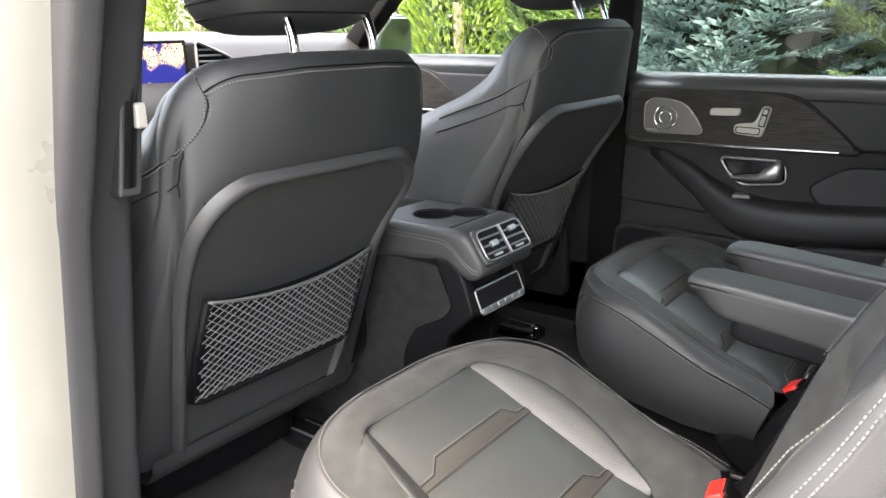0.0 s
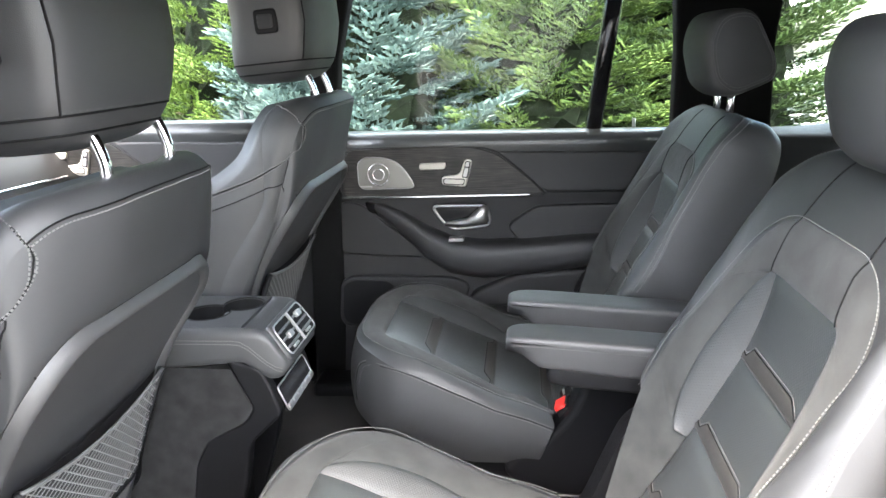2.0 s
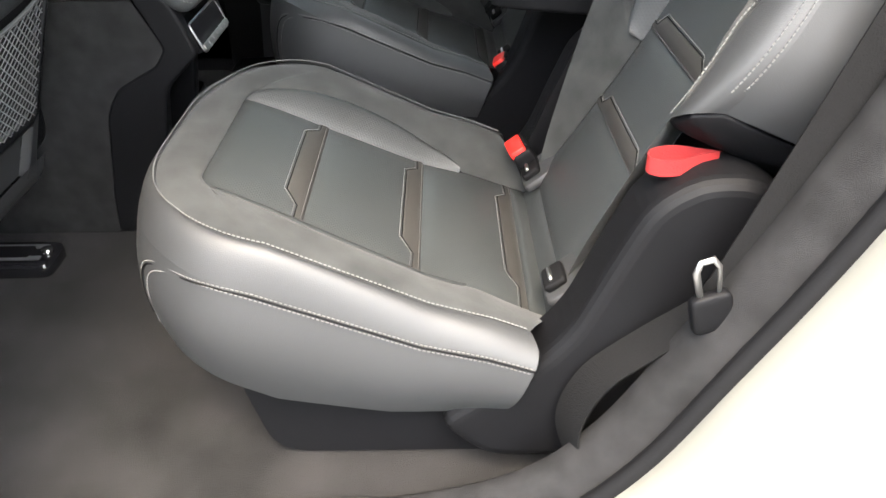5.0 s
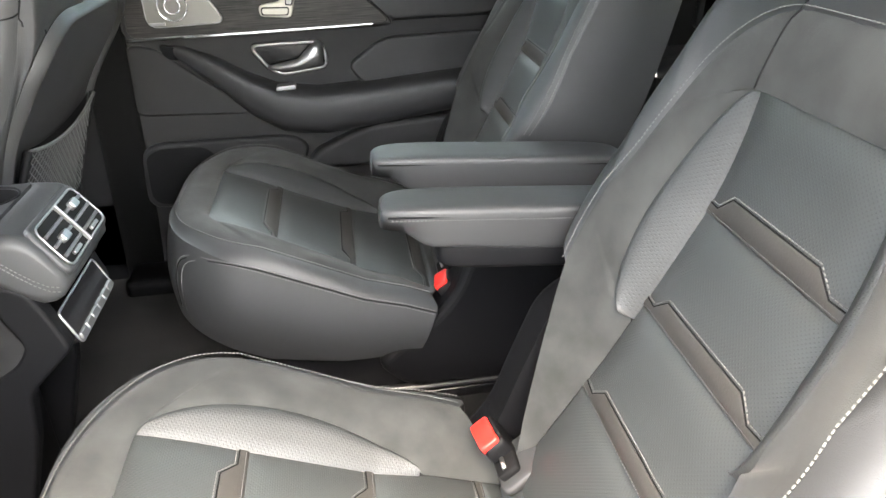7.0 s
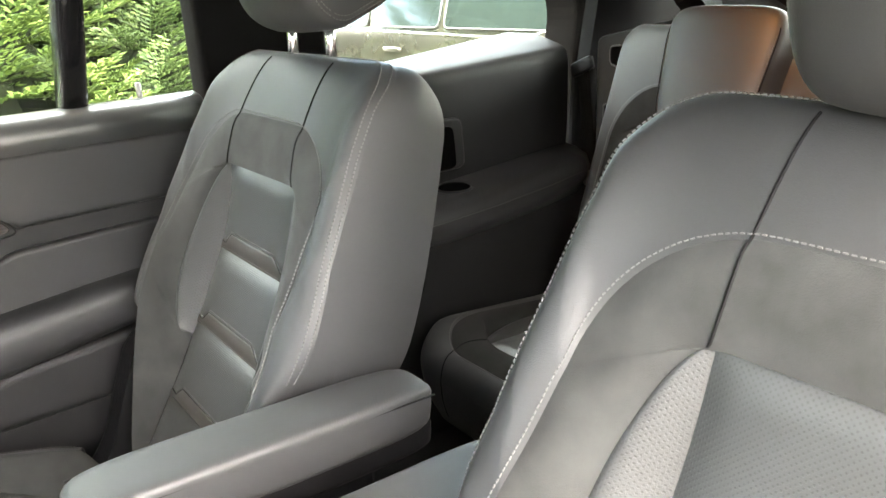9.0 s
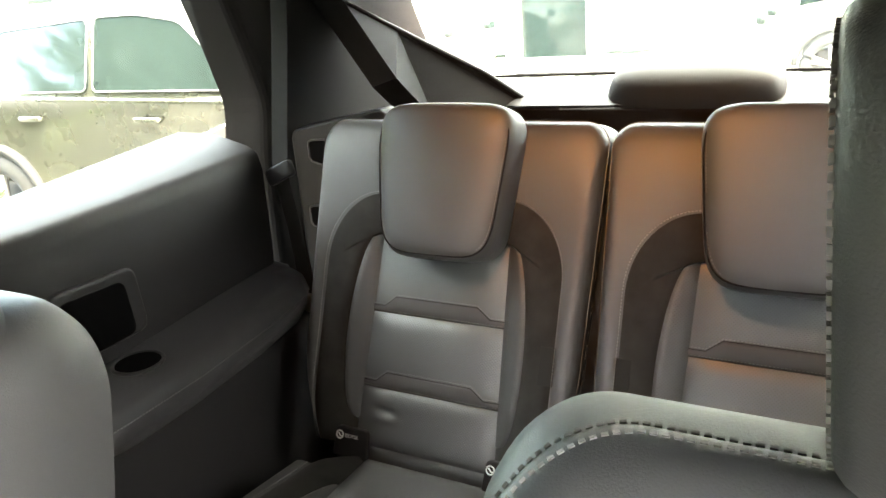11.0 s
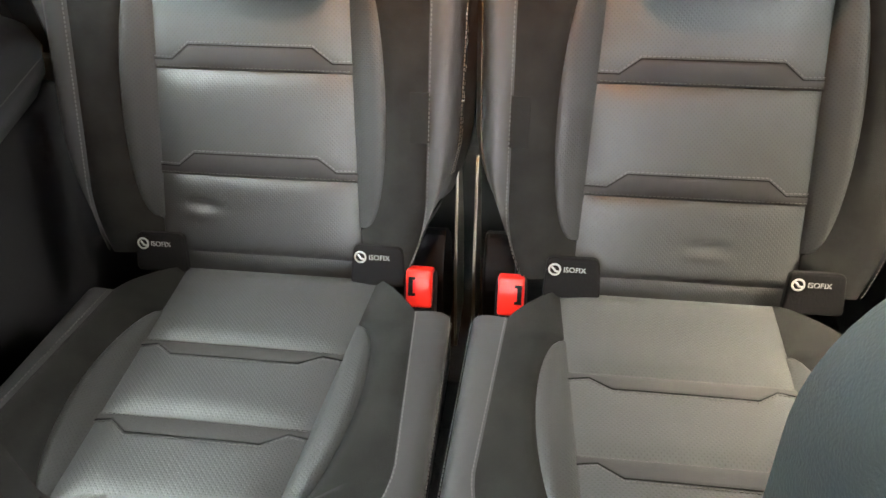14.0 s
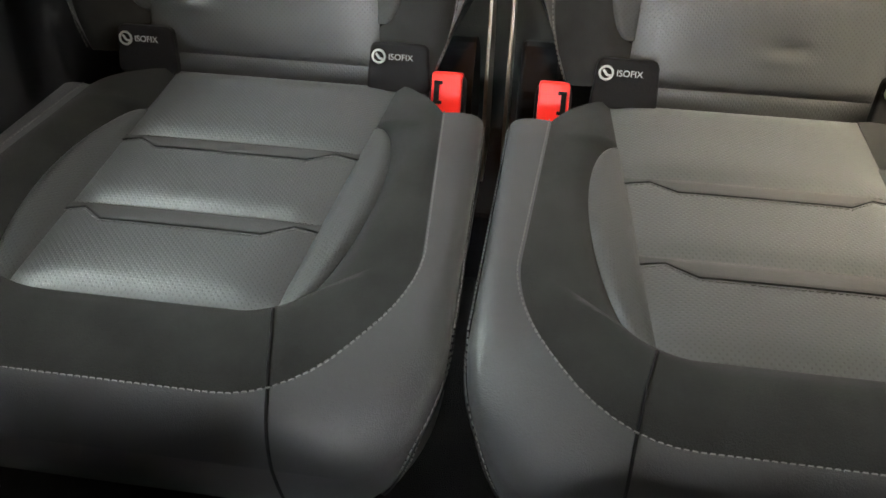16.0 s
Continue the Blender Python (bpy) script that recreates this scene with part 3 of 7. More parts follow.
pane("window_1", [(-0.66, 0.82, 0.97), (0.30, 0.82, 0.97), (0.36, 0.74, 1.47), (-0.55, 0.74, 1.47)], "clear rear door window pane")
pane("window_2", [(-1.72, 0.82, 0.97), (-0.70, 0.82, 0.97), (-0.58, 0.74, 1.47), (-1.1, 0.74, 1.47)], "clear front door window pane")
pane("window_3", [(0.53, 0.82, 0.95), (1.25, 0.82, 1.02), (1.05, 0.74, 1.44), (0.53, 0.74, 1.47)], "clear rear quarter window pane")
# Out of view; its dark tint is added to dim the third row.
pane("window_5", [(0.64, -0.82, 0.95), (1.18, -0.82, 1.02), (1.0, -0.74, 1.44), (0.64, -0.74, 1.47)], "unseen rear quarter window pane with tint added to cut light", glass_material("light_cutting_glass", (0.22, 0.24, 0.23)))
pane("window_4", [(1.98, -0.62, 0.98), (1.98, 0.62, 0.98), (1.66, 0.58, 1.47), (1.66, -0.58, 1.47)], "clear tailgate window pane")


# ---- right rear door ----
def door_right():
    d = thing("car_door", (-0.2, 0.76, FLOOR), "closed black leather rear car door with dark wood trim", "car door")
    ys = 0.765
    prism("door_panel", rounded([(-0.70, 0.27), (0.30, 0.27), (0.30, 0.975), (-0.66, 0.985)], 0.03), 0.84, ys, SOFT, d, "black soft-touch door lining", bevel=0.012)
    # padded window ledge
    rows = []
    for x in (-0.67, -0.4, -0.1, 0.1, 0.29):
        z = 0.992 - 0.006 * (x + 0.3)
        rows.append([(x, y, z + dz) for y, dz in ((0.755, -0.06), (0.745, -0.03), (0.748, -0.008), (0.765, 0.004), (0.79, 0.008), (0.82, 0.006), (0.83, -0.02), (0.83, -0.06))])
    loft("window_ledge", rows, LEDGE, d, "black leather window ledge", caps=True)
    # upper padded panel above the trim line
    prism("upper_pad", rounded([(-0.65, 0.835), (-0.05, 0.835), (-0.045, 0.828), (0.295, 0.828), (0.295, 0.94), (-0.645, 0.955)], 0.02), ys, 0.748, DOOR_LEATHER, d, "black leather upper door pad", bevel=0.01)
    trim = rounded([(-0.612, 0.824), (-0.045, 0.826), (-0.09, 0.872), (-0.175, 0.938), (-0.23, 0.957), (-0.34, 0.962), (-0.598, 0.955)], 0.03, 5)
    prism("trim_rim", [(-0.33 + (x + 0.33) * 1.035, 0.885 + (z - 0.885) * 1.12) for x, z in trim], ys, 0.7455, SOFT, d, bevel=0.006)
    prism("wood_inlay", trim, 0.748, 0.741, WOOD, d, "open-pore dark wood inlay", bevel=0.003)
    prism("chrome_strip", [(-0.613, 0.818), (-0.09, 0.823), (-0.088, 0.829), (-0.613, 0.826)], 0.75, 0.736, CHROME, d, "thin chrome strip", bevel=0.002)
    # speaker
    sp = rounded([(-0.563, 0.846), (-0.402, 0.849), (-0.425, 0.89), (-0.455, 0.924), (-0.50, 0.936), (-0.545, 0.935), (-0.563, 0.92)], 0.025, 5)
    s = prism("speaker_grille", sp, 0.742, 0.736, GRILLE, d, "perforated metal speaker grille", bevel=0.002)
    for r in (0.030, 0.016):
        tube("speaker_ring", [(-0.505 + r * math.cos(a * math.pi / 12), 0.7355, 0.888 + r * math.sin(a * math.pi / 12)) for a in range(24)], 0.0018, CHROME, s, closed=True, n=6)
    tube("speaker_frame", [(x, 0.738, z) for x, z in sp], 0.002, SATIN, s, closed=True, n=6)
    box("badge", (-0.556, -0.525), (0.733, 0.737), (0.850, 0.856), SATIN, s, bevel=0.001)
    # memory and seat switches
    prism("memory_switch", rounded([(-0.392, 0.898), (-0.318, 0.90), (-0.316, 0.919), (-0.390, 0.917)], 0.009), 0.742, 0.733, SWITCH, d, "cream satin memory switch", bevel=0.003)
    sw = prism("seat_switch", rounded([(-0.329, 0.856), (-0.262, 0.850), (-0.243, 0.924), (-0.264, 0.928), (-0.281, 0.885), (-0.329, 0.880)], 0.011), 0.742, 0.733, SWITCH, d, "cream seat-shaped adjuster switch plate", bevel=0.003)
    prism("key_gap", rounded([(-0.325, 0.8585), (-0.2675, 0.8555), (-0.2645, 0.8735), (-0.325, 0.8755)], 0.006), 0.734, 0.7318, SOFT, sw, bevel=0.0006)
    prism("key_gap", rounded([(-0.274, 0.877), (-0.2575, 0.875), (-0.2475, 0.921), (-0.262, 0.923)], 0.005), 0.734, 0.7318, SOFT, sw, bevel=0.0006)
    prism("cushion_key", rounded([(-0.322, 0.861), (-0.270, 0.858), (-0.267, 0.871), (-0.322, 0.873)], 0.005), 0.734, 0.7305, SWITCH, sw, bevel=0.0012)
    prism("backrest_key", rounded([(-0.271, 0.880), (-0.260, 0.878), (-0.254, 0.902), (-0.264, 0.904)], 0.004), 0.734, 0.7305, SATIN, sw, bevel=0.0012)
    prism("headrest_key", rounded([(-0.264, 0.908), (-0.254, 0.906), (-0.251, 0.918), (-0.260, 0.920)], 0.003), 0.734, 0.7305, SATIN, sw, bevel=0.0012)
    # inner handle
    hs = rounded([(-0.362, 0.795), (-0.205, 0.795), (-0.196, 0.74), (-0.30, 0.728), (-0.33, 0.748)], 0.02, 5)
    h = prism("handle_bowl", hs, 0.76, 0.752, GLOSS, d, "dark door handle bowl", bevel=0.004)
    tube("handle_rim", [(x, 0.748, z) for x, z in hs], 0.004, SATIN, h, closed=True, n=8)
    rows = []
    for i, (x, z, a, b) in enumerate([(-0.326, 0.747, 0.004, 0.006), (-0.30, 0.747, 0.009, 0.012), (-0.26, 0.750, 0.012, 0.016), (-0.238, 0.762, 0.022, 0.018), (-0.219, 0.770, 0.029, 0.016), (-0.204, 0.770, 0.025, 0.006)]):
        rows.append([(x, 0.735 - b * math.cos(q * math.pi / 5) * 0.8, z + a * math.sin(q * math.pi / 5)) for q in range(10)])
    loft("handle_lever", rows, SATIN, h, "satin metal door lever", closed=True, caps=True)
    prism("lock_tab", rounded([(-0.315, 0.697), (-0.27, 0.699), (-0.272, 0.710), (-0.313, 0.708)], 0.004), 0.745, 0.718, SATIN, d, "small satin lock tab", bevel=0.003)
    # armrest sweeping down and back
    prof = [(-0.545, 0.800, 0.012, 0.010), (-0.50, 0.777, 0.026, 0.022), (-0.44, 0.738, 0.040, 0.036), (-0.38, 0.690, 0.052, 0.048), (-0.31, 0.652, 0.062, 0.055), (-0.22, 0.640, 0.066, 0.055), (-0.1, 0.648, 0.066, 0.052), (0.05, 0.664, 0.064, 0.048), (0.2, 0.676, 0.062, 0.044), (0.295, 0.68, 0.06, 0.042)]
    rows = []
    for x, z, dep, hh in prof:
        rows.append([(x, 0.775 - dep * max(0, math.cos(a)) ** 0.6 if math.cos(a) > 0 else 0.775, z + hh * math.copysign(abs(math.sin(a)) ** 0.7, math.sin(a))) for a in [(-0.5 + k / 14) * math.pi for k in range(15)]])
    loft("armrest", rows, DOOR_LEATHER, d, "padded black leather door armrest")
    stitches("armrest_stitching", [(x, 0.778 - dep * 0.93, z - 0.35 * hh) for x, z, dep, hh in prof], THREAD, d, up=(0, 1, 0), w=0.0006)
    prism("grab_hollow", rounded([(-0.555, 0.808), (-0.52, 0.80), (-0.50, 0.77), (-0.545, 0.775)], 0.01), 0.765, 0.757, GLOSS, d, bevel=0.002)
    # raised pads behind and before the handle
    prism("rear_pad", rounded([(-0.155, 0.735), (-0.07, 0.793), (0.295, 0.798), (0.295, 0.69), (0.05, 0.68), (-0.12, 0.69)], 0.03), 0.768, 0.752, DOOR_LEATHER, d, "black leather pad above the armrest", bevel=0.008)
    prism("front_pad", rounded([(-0.632, 0.652), (-0.36, 0.640), (-0.40, 0.67), (-0.50, 0.745), (-0.56, 0.80), (-0.628, 0.812)], 0.03), 0.768, 0.756, SOFT, d, "black door lining pad", bevel=0.006)
    # map pocket
    prism("pocket_rim", rounded([(-0.648, 0.43), (-0.30, 0.44), (-0.255, 0.56), (-0.30, 0.585), (-0.60, 0.588), (-0.64, 0.57)], 0.04), 0.768, 0.750, SOFT, d, "moulded door pocket front", bevel=0.008)
    # Thin dark plate; its colour gives the opening's shade.
    prism("pocket_hollow", rounded([(-0.636, 0.442), (-0.52, 0.44), (-0.47, 0.55), (-0.50, 0.575), (-0.60, 0.576), (-0.630, 0.56)], 0.035), 0.752, 0.7485, RUBBER, d, "dark plate for the shaded pocket opening", bevel=0.001)
    prism("lower_pad", rounded([(-0.27, 0.50), (-0.25, 0.545), (-0.118, 0.600), (0.295, 0.628), (0.295, 0.50)], 0.04), 0.768, 0.735, SOFT, d, "smooth black lower door pad", bevel=0.014)
    tube("lock_pin", [(0.193, 0.80, 0.985), (0.193, 0.80, 1.022)], 0.005, SATIN, d, "small lock pin", n=8)
    return d


GRILLE = perforate(material("speaker_metal", (0.34, 0.33, 0.305), 0.34, metal=0.7, patch=0.05), 0.0030, 0.35)
door_right()
box("body_side_right", (-1.9, 1.9), (0.80, 0.836), (0.10, 0.44), PLASTIC, kind="structure", label="dark inner body side", category="wall", bevel=0.01)
box("door_sill_right", (-0.72, 0.34), (0.66, 0.80), (FLOOR - 0.02, FLOOR + 0.035), PLASTIC, kind="structure", label="black plastic door sill", category="trim", bevel=0.015)


# ---- second row ----
YC = 0.405


def captain_seat(side):
    """side 1: its outer flank towards -y."""
    yc = -YC * side
    s = thing("captain_seat", (0.0, yc, FLOOR), "black leather captain seat with grey suede borders and folding armrest", "car seat", "second-row seats")
    th = math.radians(17.5)
    f, nv = Vector((-math.cos(th), 0, math.sin(th))), Vector((math.sin(th), 0, math.cos(th)))
    o = Vector((0.0, yc, 0.455))

    def place(u, v, h):
        hh = h - 0.9 * max(0, v - 0.36) ** 2 - 0.10 * max(0, 0.10 - v) - 0.027 + 0.14 * min(0.28, max(0, v - 0.17))
        p = o + f * v + nv * hh
        return (p.x, p.y + side * u, p.z)

    def hb(u, v):
        return 0.030 - 0.2 * max(0, v - 0.35)

    cush = mesh("cushion", [place(u, v, -0.12) for u, v in ((-0.2, 0), (0.2, 0), (0.2, 0.42), (-0.2, 0.42))] + [place(u, v, -0.02) for u, v in ((-0.2, 0), (0.2, 0), (0.2, 0.42), (-0.2, 0.42))], [(0, 1, 2, 3), (4, 5, 6, 7), (0, 1, 5, 4), (1, 2, 6, 5), (2, 3, 7, 6), (3, 0, 4, 7)], SOFT, s, "padded seat cushion", smooth=False)
    upholstery(cush, place, dict(i0=0.158, i1=0.124, it=0.445, c0=0.115, cw=0.045, ce=0.6, skew=1.15, sink=0.006, flap=1, rise=0.024, acc=[0.030, 0.172, 0.322],
        B=(0.250, 0.250, 0.503, 0.20, 0.15, 0.055), hB=hb, C=(0.272, 0.264, 0.511, 0.205, 0.155, 0.045), hC=lambda u, v: 0.023 - 0.16 * max(0, v - 0.32), D=(0.287, 0.275, 0.512, 0.20, 0.15, 0.045), hD=lambda u, v: 0.012 - 0.085 * v + (0.006 + 0.045 * v) * min(1, max(0, 0.5 + u / 0.2)),
        E=(0.255, 0.25, 0.475, 0.16, 0.13, 0.045), hE=lambda u, v: -0.058 - 0.112 * min(1, max(0, v) / 0.3) ** 0.7, bC=0.002, belly=0.05), "cushion")
    pad_panel("rear_panel", lambda v: -0.158, lambda v: 0.158, -0.075, -0.001, lambda u, v: -0.004 + 0.25 * v, 0.006, place, PERF, cush, label="perforated leather panel at the back of the cushion")
    # backrest
    tb = math.radians(27.5)
    up, nb = Vector((math.sin(tb), 0, math.cos(tb))), Vector((-math.cos(tb), 0, math.sin(tb)))
    ob = Vector((-0.01, yc, 0.45))

    def bend(v, at, values):
        return float(np.interp(v, at, values))

    def placeb(u, v, h):
        hh = h + 0.05 * max(0, (v - 0.4) / 0.3) ** 1.5 * (1 if v > 0.4 else 0) + 0.012 * max(0, 1 - v / 0.2)
        p = ob + up * v + nb * hh
        return (p.x, p.y + side * u, p.z)

    deep = -0.150 if side > 0 else -0.132
    back = blob("backrest", Matrix.Translation(ob + up * 0.335 - nb * 0.075) @ Matrix.Rotation(tb, 4, "Y"), (0.030, 0.185, 0.305), SOFT, s, "padded backrest", e=(0.2, 0.25))
    a, b, c, d, e = upholstery(back, placeb, dict(i0=0.142, i1=0.104, it=0.525, c0=0.255, cw=0.040, ce=0.6, skew=0.9, sink=0.018, dome=0.016, rise=0.018, acc=[0.150, 0.275, 0.398],
        B=(0.224, 0.200, 0.602, 0.125, 0.125, 0.26, 0.015), hB=lambda u, v: bend(v, (0.0, 0.365, 0.46, 0.51, 0.575, 0.61), (0.040, 0.042, 0.025, 0.012, 0.0, -0.006)),
        C=(0.258, 0.220, 0.685, 0.08, 0.10, 0.28, 0.02), hC=lambda u, v: bend(v, (0.3, 0.45, 0.55, 0.62, 0.66, 0.69), (0.040, 0.034, 0.018, 0.0, -0.020, -0.042)),
        D=(0.275, 0.231, 0.705, 0.06, 0.07, 0.295, 0.03), hD=lambda u, v: bend(v, (0.3, 0.45, 0.5, 0.585, 0.645, 0.69, 0.71), (0.018, 0.018, 0.010, -0.008, -0.028, -0.062, -0.078)),
        E=(0.264, 0.252, 0.708, 0.06, 0.065, 0.30, 0.03) if side > 0 else (0.252, 0.228, 0.70, 0.06, 0.065, 0.30, 0.03), hE=lambda u, v: deep, bC=0.003, belly=0.03), "backrest")
    pad_panel("lower_panel", lambda v: -0.150, lambda v: 0.150, -0.075, 0.003, lambda u, v: -0.022, 0.004, placeb, PERF, back, label="perforated leather panel low on the backrest")
    # rear shell closes the back
    shell = [[placeb(u * k, 0.36 + (v - 0.36) * k, deep - 0.02 * (1 - k)) for u, v in e] for k in (1, 0.96, 0.85, 0.5, 0.02)]
    loft("back_shell", shell, PLASTIC, back, "black plastic seat back shell")
    # vertical seams of the top panel
    for su in (-0.090, 0.090):
        seam = [placeb(su * (1.14 - 0.14 * t), 0.520 + 0.175 * t, 0.01 - 0.05 * t) for t in [i / 36 for i in range(37)]]
        tube("top_seam", laid([(ob_, 0, None) for ob_ in back.children if ob_.name.startswith(("suede_border", "edge_panel"))], seam, -0.0003, nb), 0.0013, RUBBER, back, n=6)
    # headrest
    hm = Matrix.Translation((0.315, yc, 1.154 if side > 0 else 1.190)) @ Matrix.Rotation(math.radians(-6), 4, "Y")
    prof = rounded([(-0.030, -0.088), (0.060, -0.062), (0.062, -0.020), (0.018, 0.090), (-0.052, 0.088), (-0.078, 0.030), (-0.068, -0.055)], 0.04, 6)
    w = 0.104
    rows = []
    for f, k in ((-1.0, 0.86), (-0.985, 0.915), (-0.95, 0.955), (-0.88, 0.985), (-0.7, 1.0), (-0.3, 1.01), (0.3, 1.01), (0.7, 1.0), (0.88, 0.985), (0.95, 0.955), (0.985, 0.915), (1.0, 0.86)):
        rows.append([tuple(hm @ Vector((x * k + 0.022 * f * f, f * w * (1 + 0.6 * z), z * k))) for x, z in prof])
    hd = loft("headrest", rows, LEATHER, s, "black leather headrest", closed=True, caps=True)
    for k, f in ((0.865, 1.004), (0.80, 1.006), (0.865, -1.004), (0.80, -1.006)):
        stitches("headrest_stitching", [hm @ Vector((x * k + 0.022, f * w * (1 + 0.6 * z), z * k)) for x, z in prof + prof[:1]], THREAD, hd, up=(0, 1, 0), w=0.0007)
    for sy in (-0.055, 0.055):
        tube("headrest_post", [(0.322, yc + sy, 1.04), (0.326, yc + sy, 1.14)], 0.0075, CHROME, s, "chrome headrest post", n=12)
        blob("post_collar", Matrix.Translation((0.325, yc + sy, 1.064)), (0.017, 0.014, 0.006), PLASTIC, s, "black post collar", e=(0.6, 1), nu=14, nv=8)
    # armrest on the inner flank
    ya = yc + side * 0.312
    am = Matrix.Translation((0.055, ya, 0.713)) @ Matrix.Rotation(math.radians(4.5), 4, "Y")
    arm = blob("armrest", am, (0.195, 0.038, 0.032), LEATHER, s, "black leather folding armrest", e=(0.3, 0.35), nu=40, nv=18, shape=lambda p: (p.x, p.y * (1 + 0.12 * p.z / 0.04), p.z + (0.008 * max(0, -p.x / 0.195) + 0.034 * max(0, (-p.x - 0.135) / 0.06) if p.z < 0 else 0)))
    stitches("armrest_stitching", [am @ Vector((x, -side * 0.0405, 0.016)) for x in [-0.185 + 0.01 * i for i in range(37)]], DARK_THREAD, arm, up=(0, 1, 0), w=0.0006)
    for sy in (-1, 1):
        tube("armrest_seam", [am @ Vector((x, sy * 0.0385, 0.0195)) for x in [-0.186 + 0.0155 * i for i in range(25)]], 0.0013, RUBBER, arm, n=5)
    bracket = blob("armrest_underside", Matrix.Translation((0.09, ya, 0.672)) @ Matrix.Rotation(math.radians(4.5), 4, "Y"), (0.16, 0.031, 0.020), PLASTIC, arm, "black plastic armrest underside", e=(0.3, 0.35))
    # plinth and rails
    base = [(-0.36, 0.256), (0.16, 0.256), (0.19, 0.33), (0.10, 0.385), (-0.02, 0.375), (-0.34, 0.45), (-0.40, 0.42)]
    prism("plinth", rounded(base, 0.04), yc - 0.225, yc + 0.225, PLASTIC, s, "black plastic seat plinth", bevel=0.02)
    for su in (-0.25, 0.25):
        hinge = [(-0.16, 0.345), (-0.055, 0.425), (-0.012, 0.475), (0.022, 0.562), (0.052, 0.632), (0.095, 0.662), (0.155, 0.662), (0.21, 0.615), (0.20, 0.50), (0.13, 0.40), (0.10, 0.285), (-0.10, 0.285)]
        prism("hinge_cover", rounded(hinge, 0.03), yc + side * su * 0.80, yc + side * su * 1.07, PLASTIC, s, "black plastic hinge cover", bevel=0.016)
    for su in (side * 0.24,):
        rail = box("seat_rail", (-0.30, 0.46), (yc + su - 0.02, yc + su + 0.02), (FLOOR, FLOOR + 0.022), GLOSS, s, "black floor rail", bevel=0.004)
        box("rail_insert", (-0.28, 0.44), (yc + su - 0.006, yc + su + 0.006), (FLOOR + 0.02, FLOOR + 0.026), SATIN, rail, bevel=0.001)
    # anchor pockets in the bight
    for su in (-0.14, 0.14):
        pk = blob("anchor_pocket", Matrix.Translation((0.008, yc + side * su, 0.466)) @ Matrix.Rotation(math.radians(-40), 4, "Y"), (0.038, 0.034, 0.007), SHELL, s, "black plastic child-seat anchor pocket", e=(0.25, 0.3), nu=24, nv=8)
        # Dark piece laid on the pocket, for the shade in its mouth.
        blob("pocket_hollow", Matrix.Translation((-0.012, yc + side * su, 0.4635)) @ Matrix.Rotation(math.radians(-38), 4, "Y"), (0.015, 0.020, 0.006), RUBBER, pk, e=(0.3, 0.3), nu=16, nv=6)
        tube("anchor_bar", [(-0.018, yc + side * su - 0.012, 0.4675), (-0.018, yc + side * su + 0.012, 0.4675)], 0.003, SATIN, pk, n=6)
    return s


def buckle(at, rx=0, ry=0, rz=0, tall=False, label="black seat belt buckle with red release button"):
    b = thing("belt_buckle", at, label, "buckle", "seat belt buckles")
    m = Matrix.Translation(at) @ Euler([radians(a) for a in (rx, ry, rz)]).to_matrix().to_4x4()
    if tall:
        blob("buckle_body", m @ Matrix.Translation((0, 0, -0.046)), (0.0165, 0.0265, 0.048), PLASTIC, b, e=(0.25, 0.3), nu=24, nv=14, shape=lambda p: (p.x, p.y * (1 + 1.2 * p.z), p.z))
        blob("release_button", m @ Matrix.Translation((-0.003, 0, 0.000)), (0.0135, 0.0235, 0.0075), RED, b, "red release button", e=(0.3, 0.25), nu=24, nv=10)
        blob("latch_slot", m @ Matrix.Translation((0.0125, 0, 0.0015)), (0.0022, 0.017, 0.005), RUBBER, b, e=(0.2, 0.2), nu=12, nv=6)
        for k in (-1, 0, 1):
            set_in(box("raised_letter", (0, 0.0008), (0, 0.0065), (0, 0.008), SOFT, bevel=0.0003), m @ Matrix.Translation((-0.0172, k * 0.010 - 0.003, -0.035)), b)
        tube("buckle_stalk", [m @ Vector((0, 0, -0.09)), m @ Vector((0.004, 0, -0.15))], 0.018, PLASTIC, b, flat=0.5)
        return b
    inner = 0.010 if at[1] > 0 else -0.010
    blob("buckle_body", m @ Matrix.Translation((0.002, 0, -0.008)), (0.016, 0.0190, 0.040), PLASTIC, b, e=(0.25, 0.3), nu=20, nv=12)
    blob("release_button", m @ Matrix.Translation((-0.006, 0, 0.012)), (0.0125, 0.0158, 0.0235), RED, b, "red release button", e=(0.15, 0.18), nu=24, nv=12)
    set_in(box("latch_slot", (-0.0200, -0.012), (-0.0028, 0.0028), (-0.012, 0.010), RUBBER, None, "black latch slot", bevel=0.0008), m @ Matrix.Translation((0, inner, 0.016)), b)
    for k in (-0.010, 0.010):
        set_in(box("slot_end", (-0.0198, -0.012), (-0.0045, 0.0045), (-0.0018, 0.0018), RUBBER, bevel=0.0006), m @ Matrix.Translation((0, inner * 0.85, 0.015 + k)), b)
    tube("buckle_stalk", [m @ Vector((0, 0, -0.03)), m @ Vector((0, 0, -0.09))], 0.011, PLASTIC, b, flat=0.6)
    return b


captain_seat(1)
captain_seat(-1)


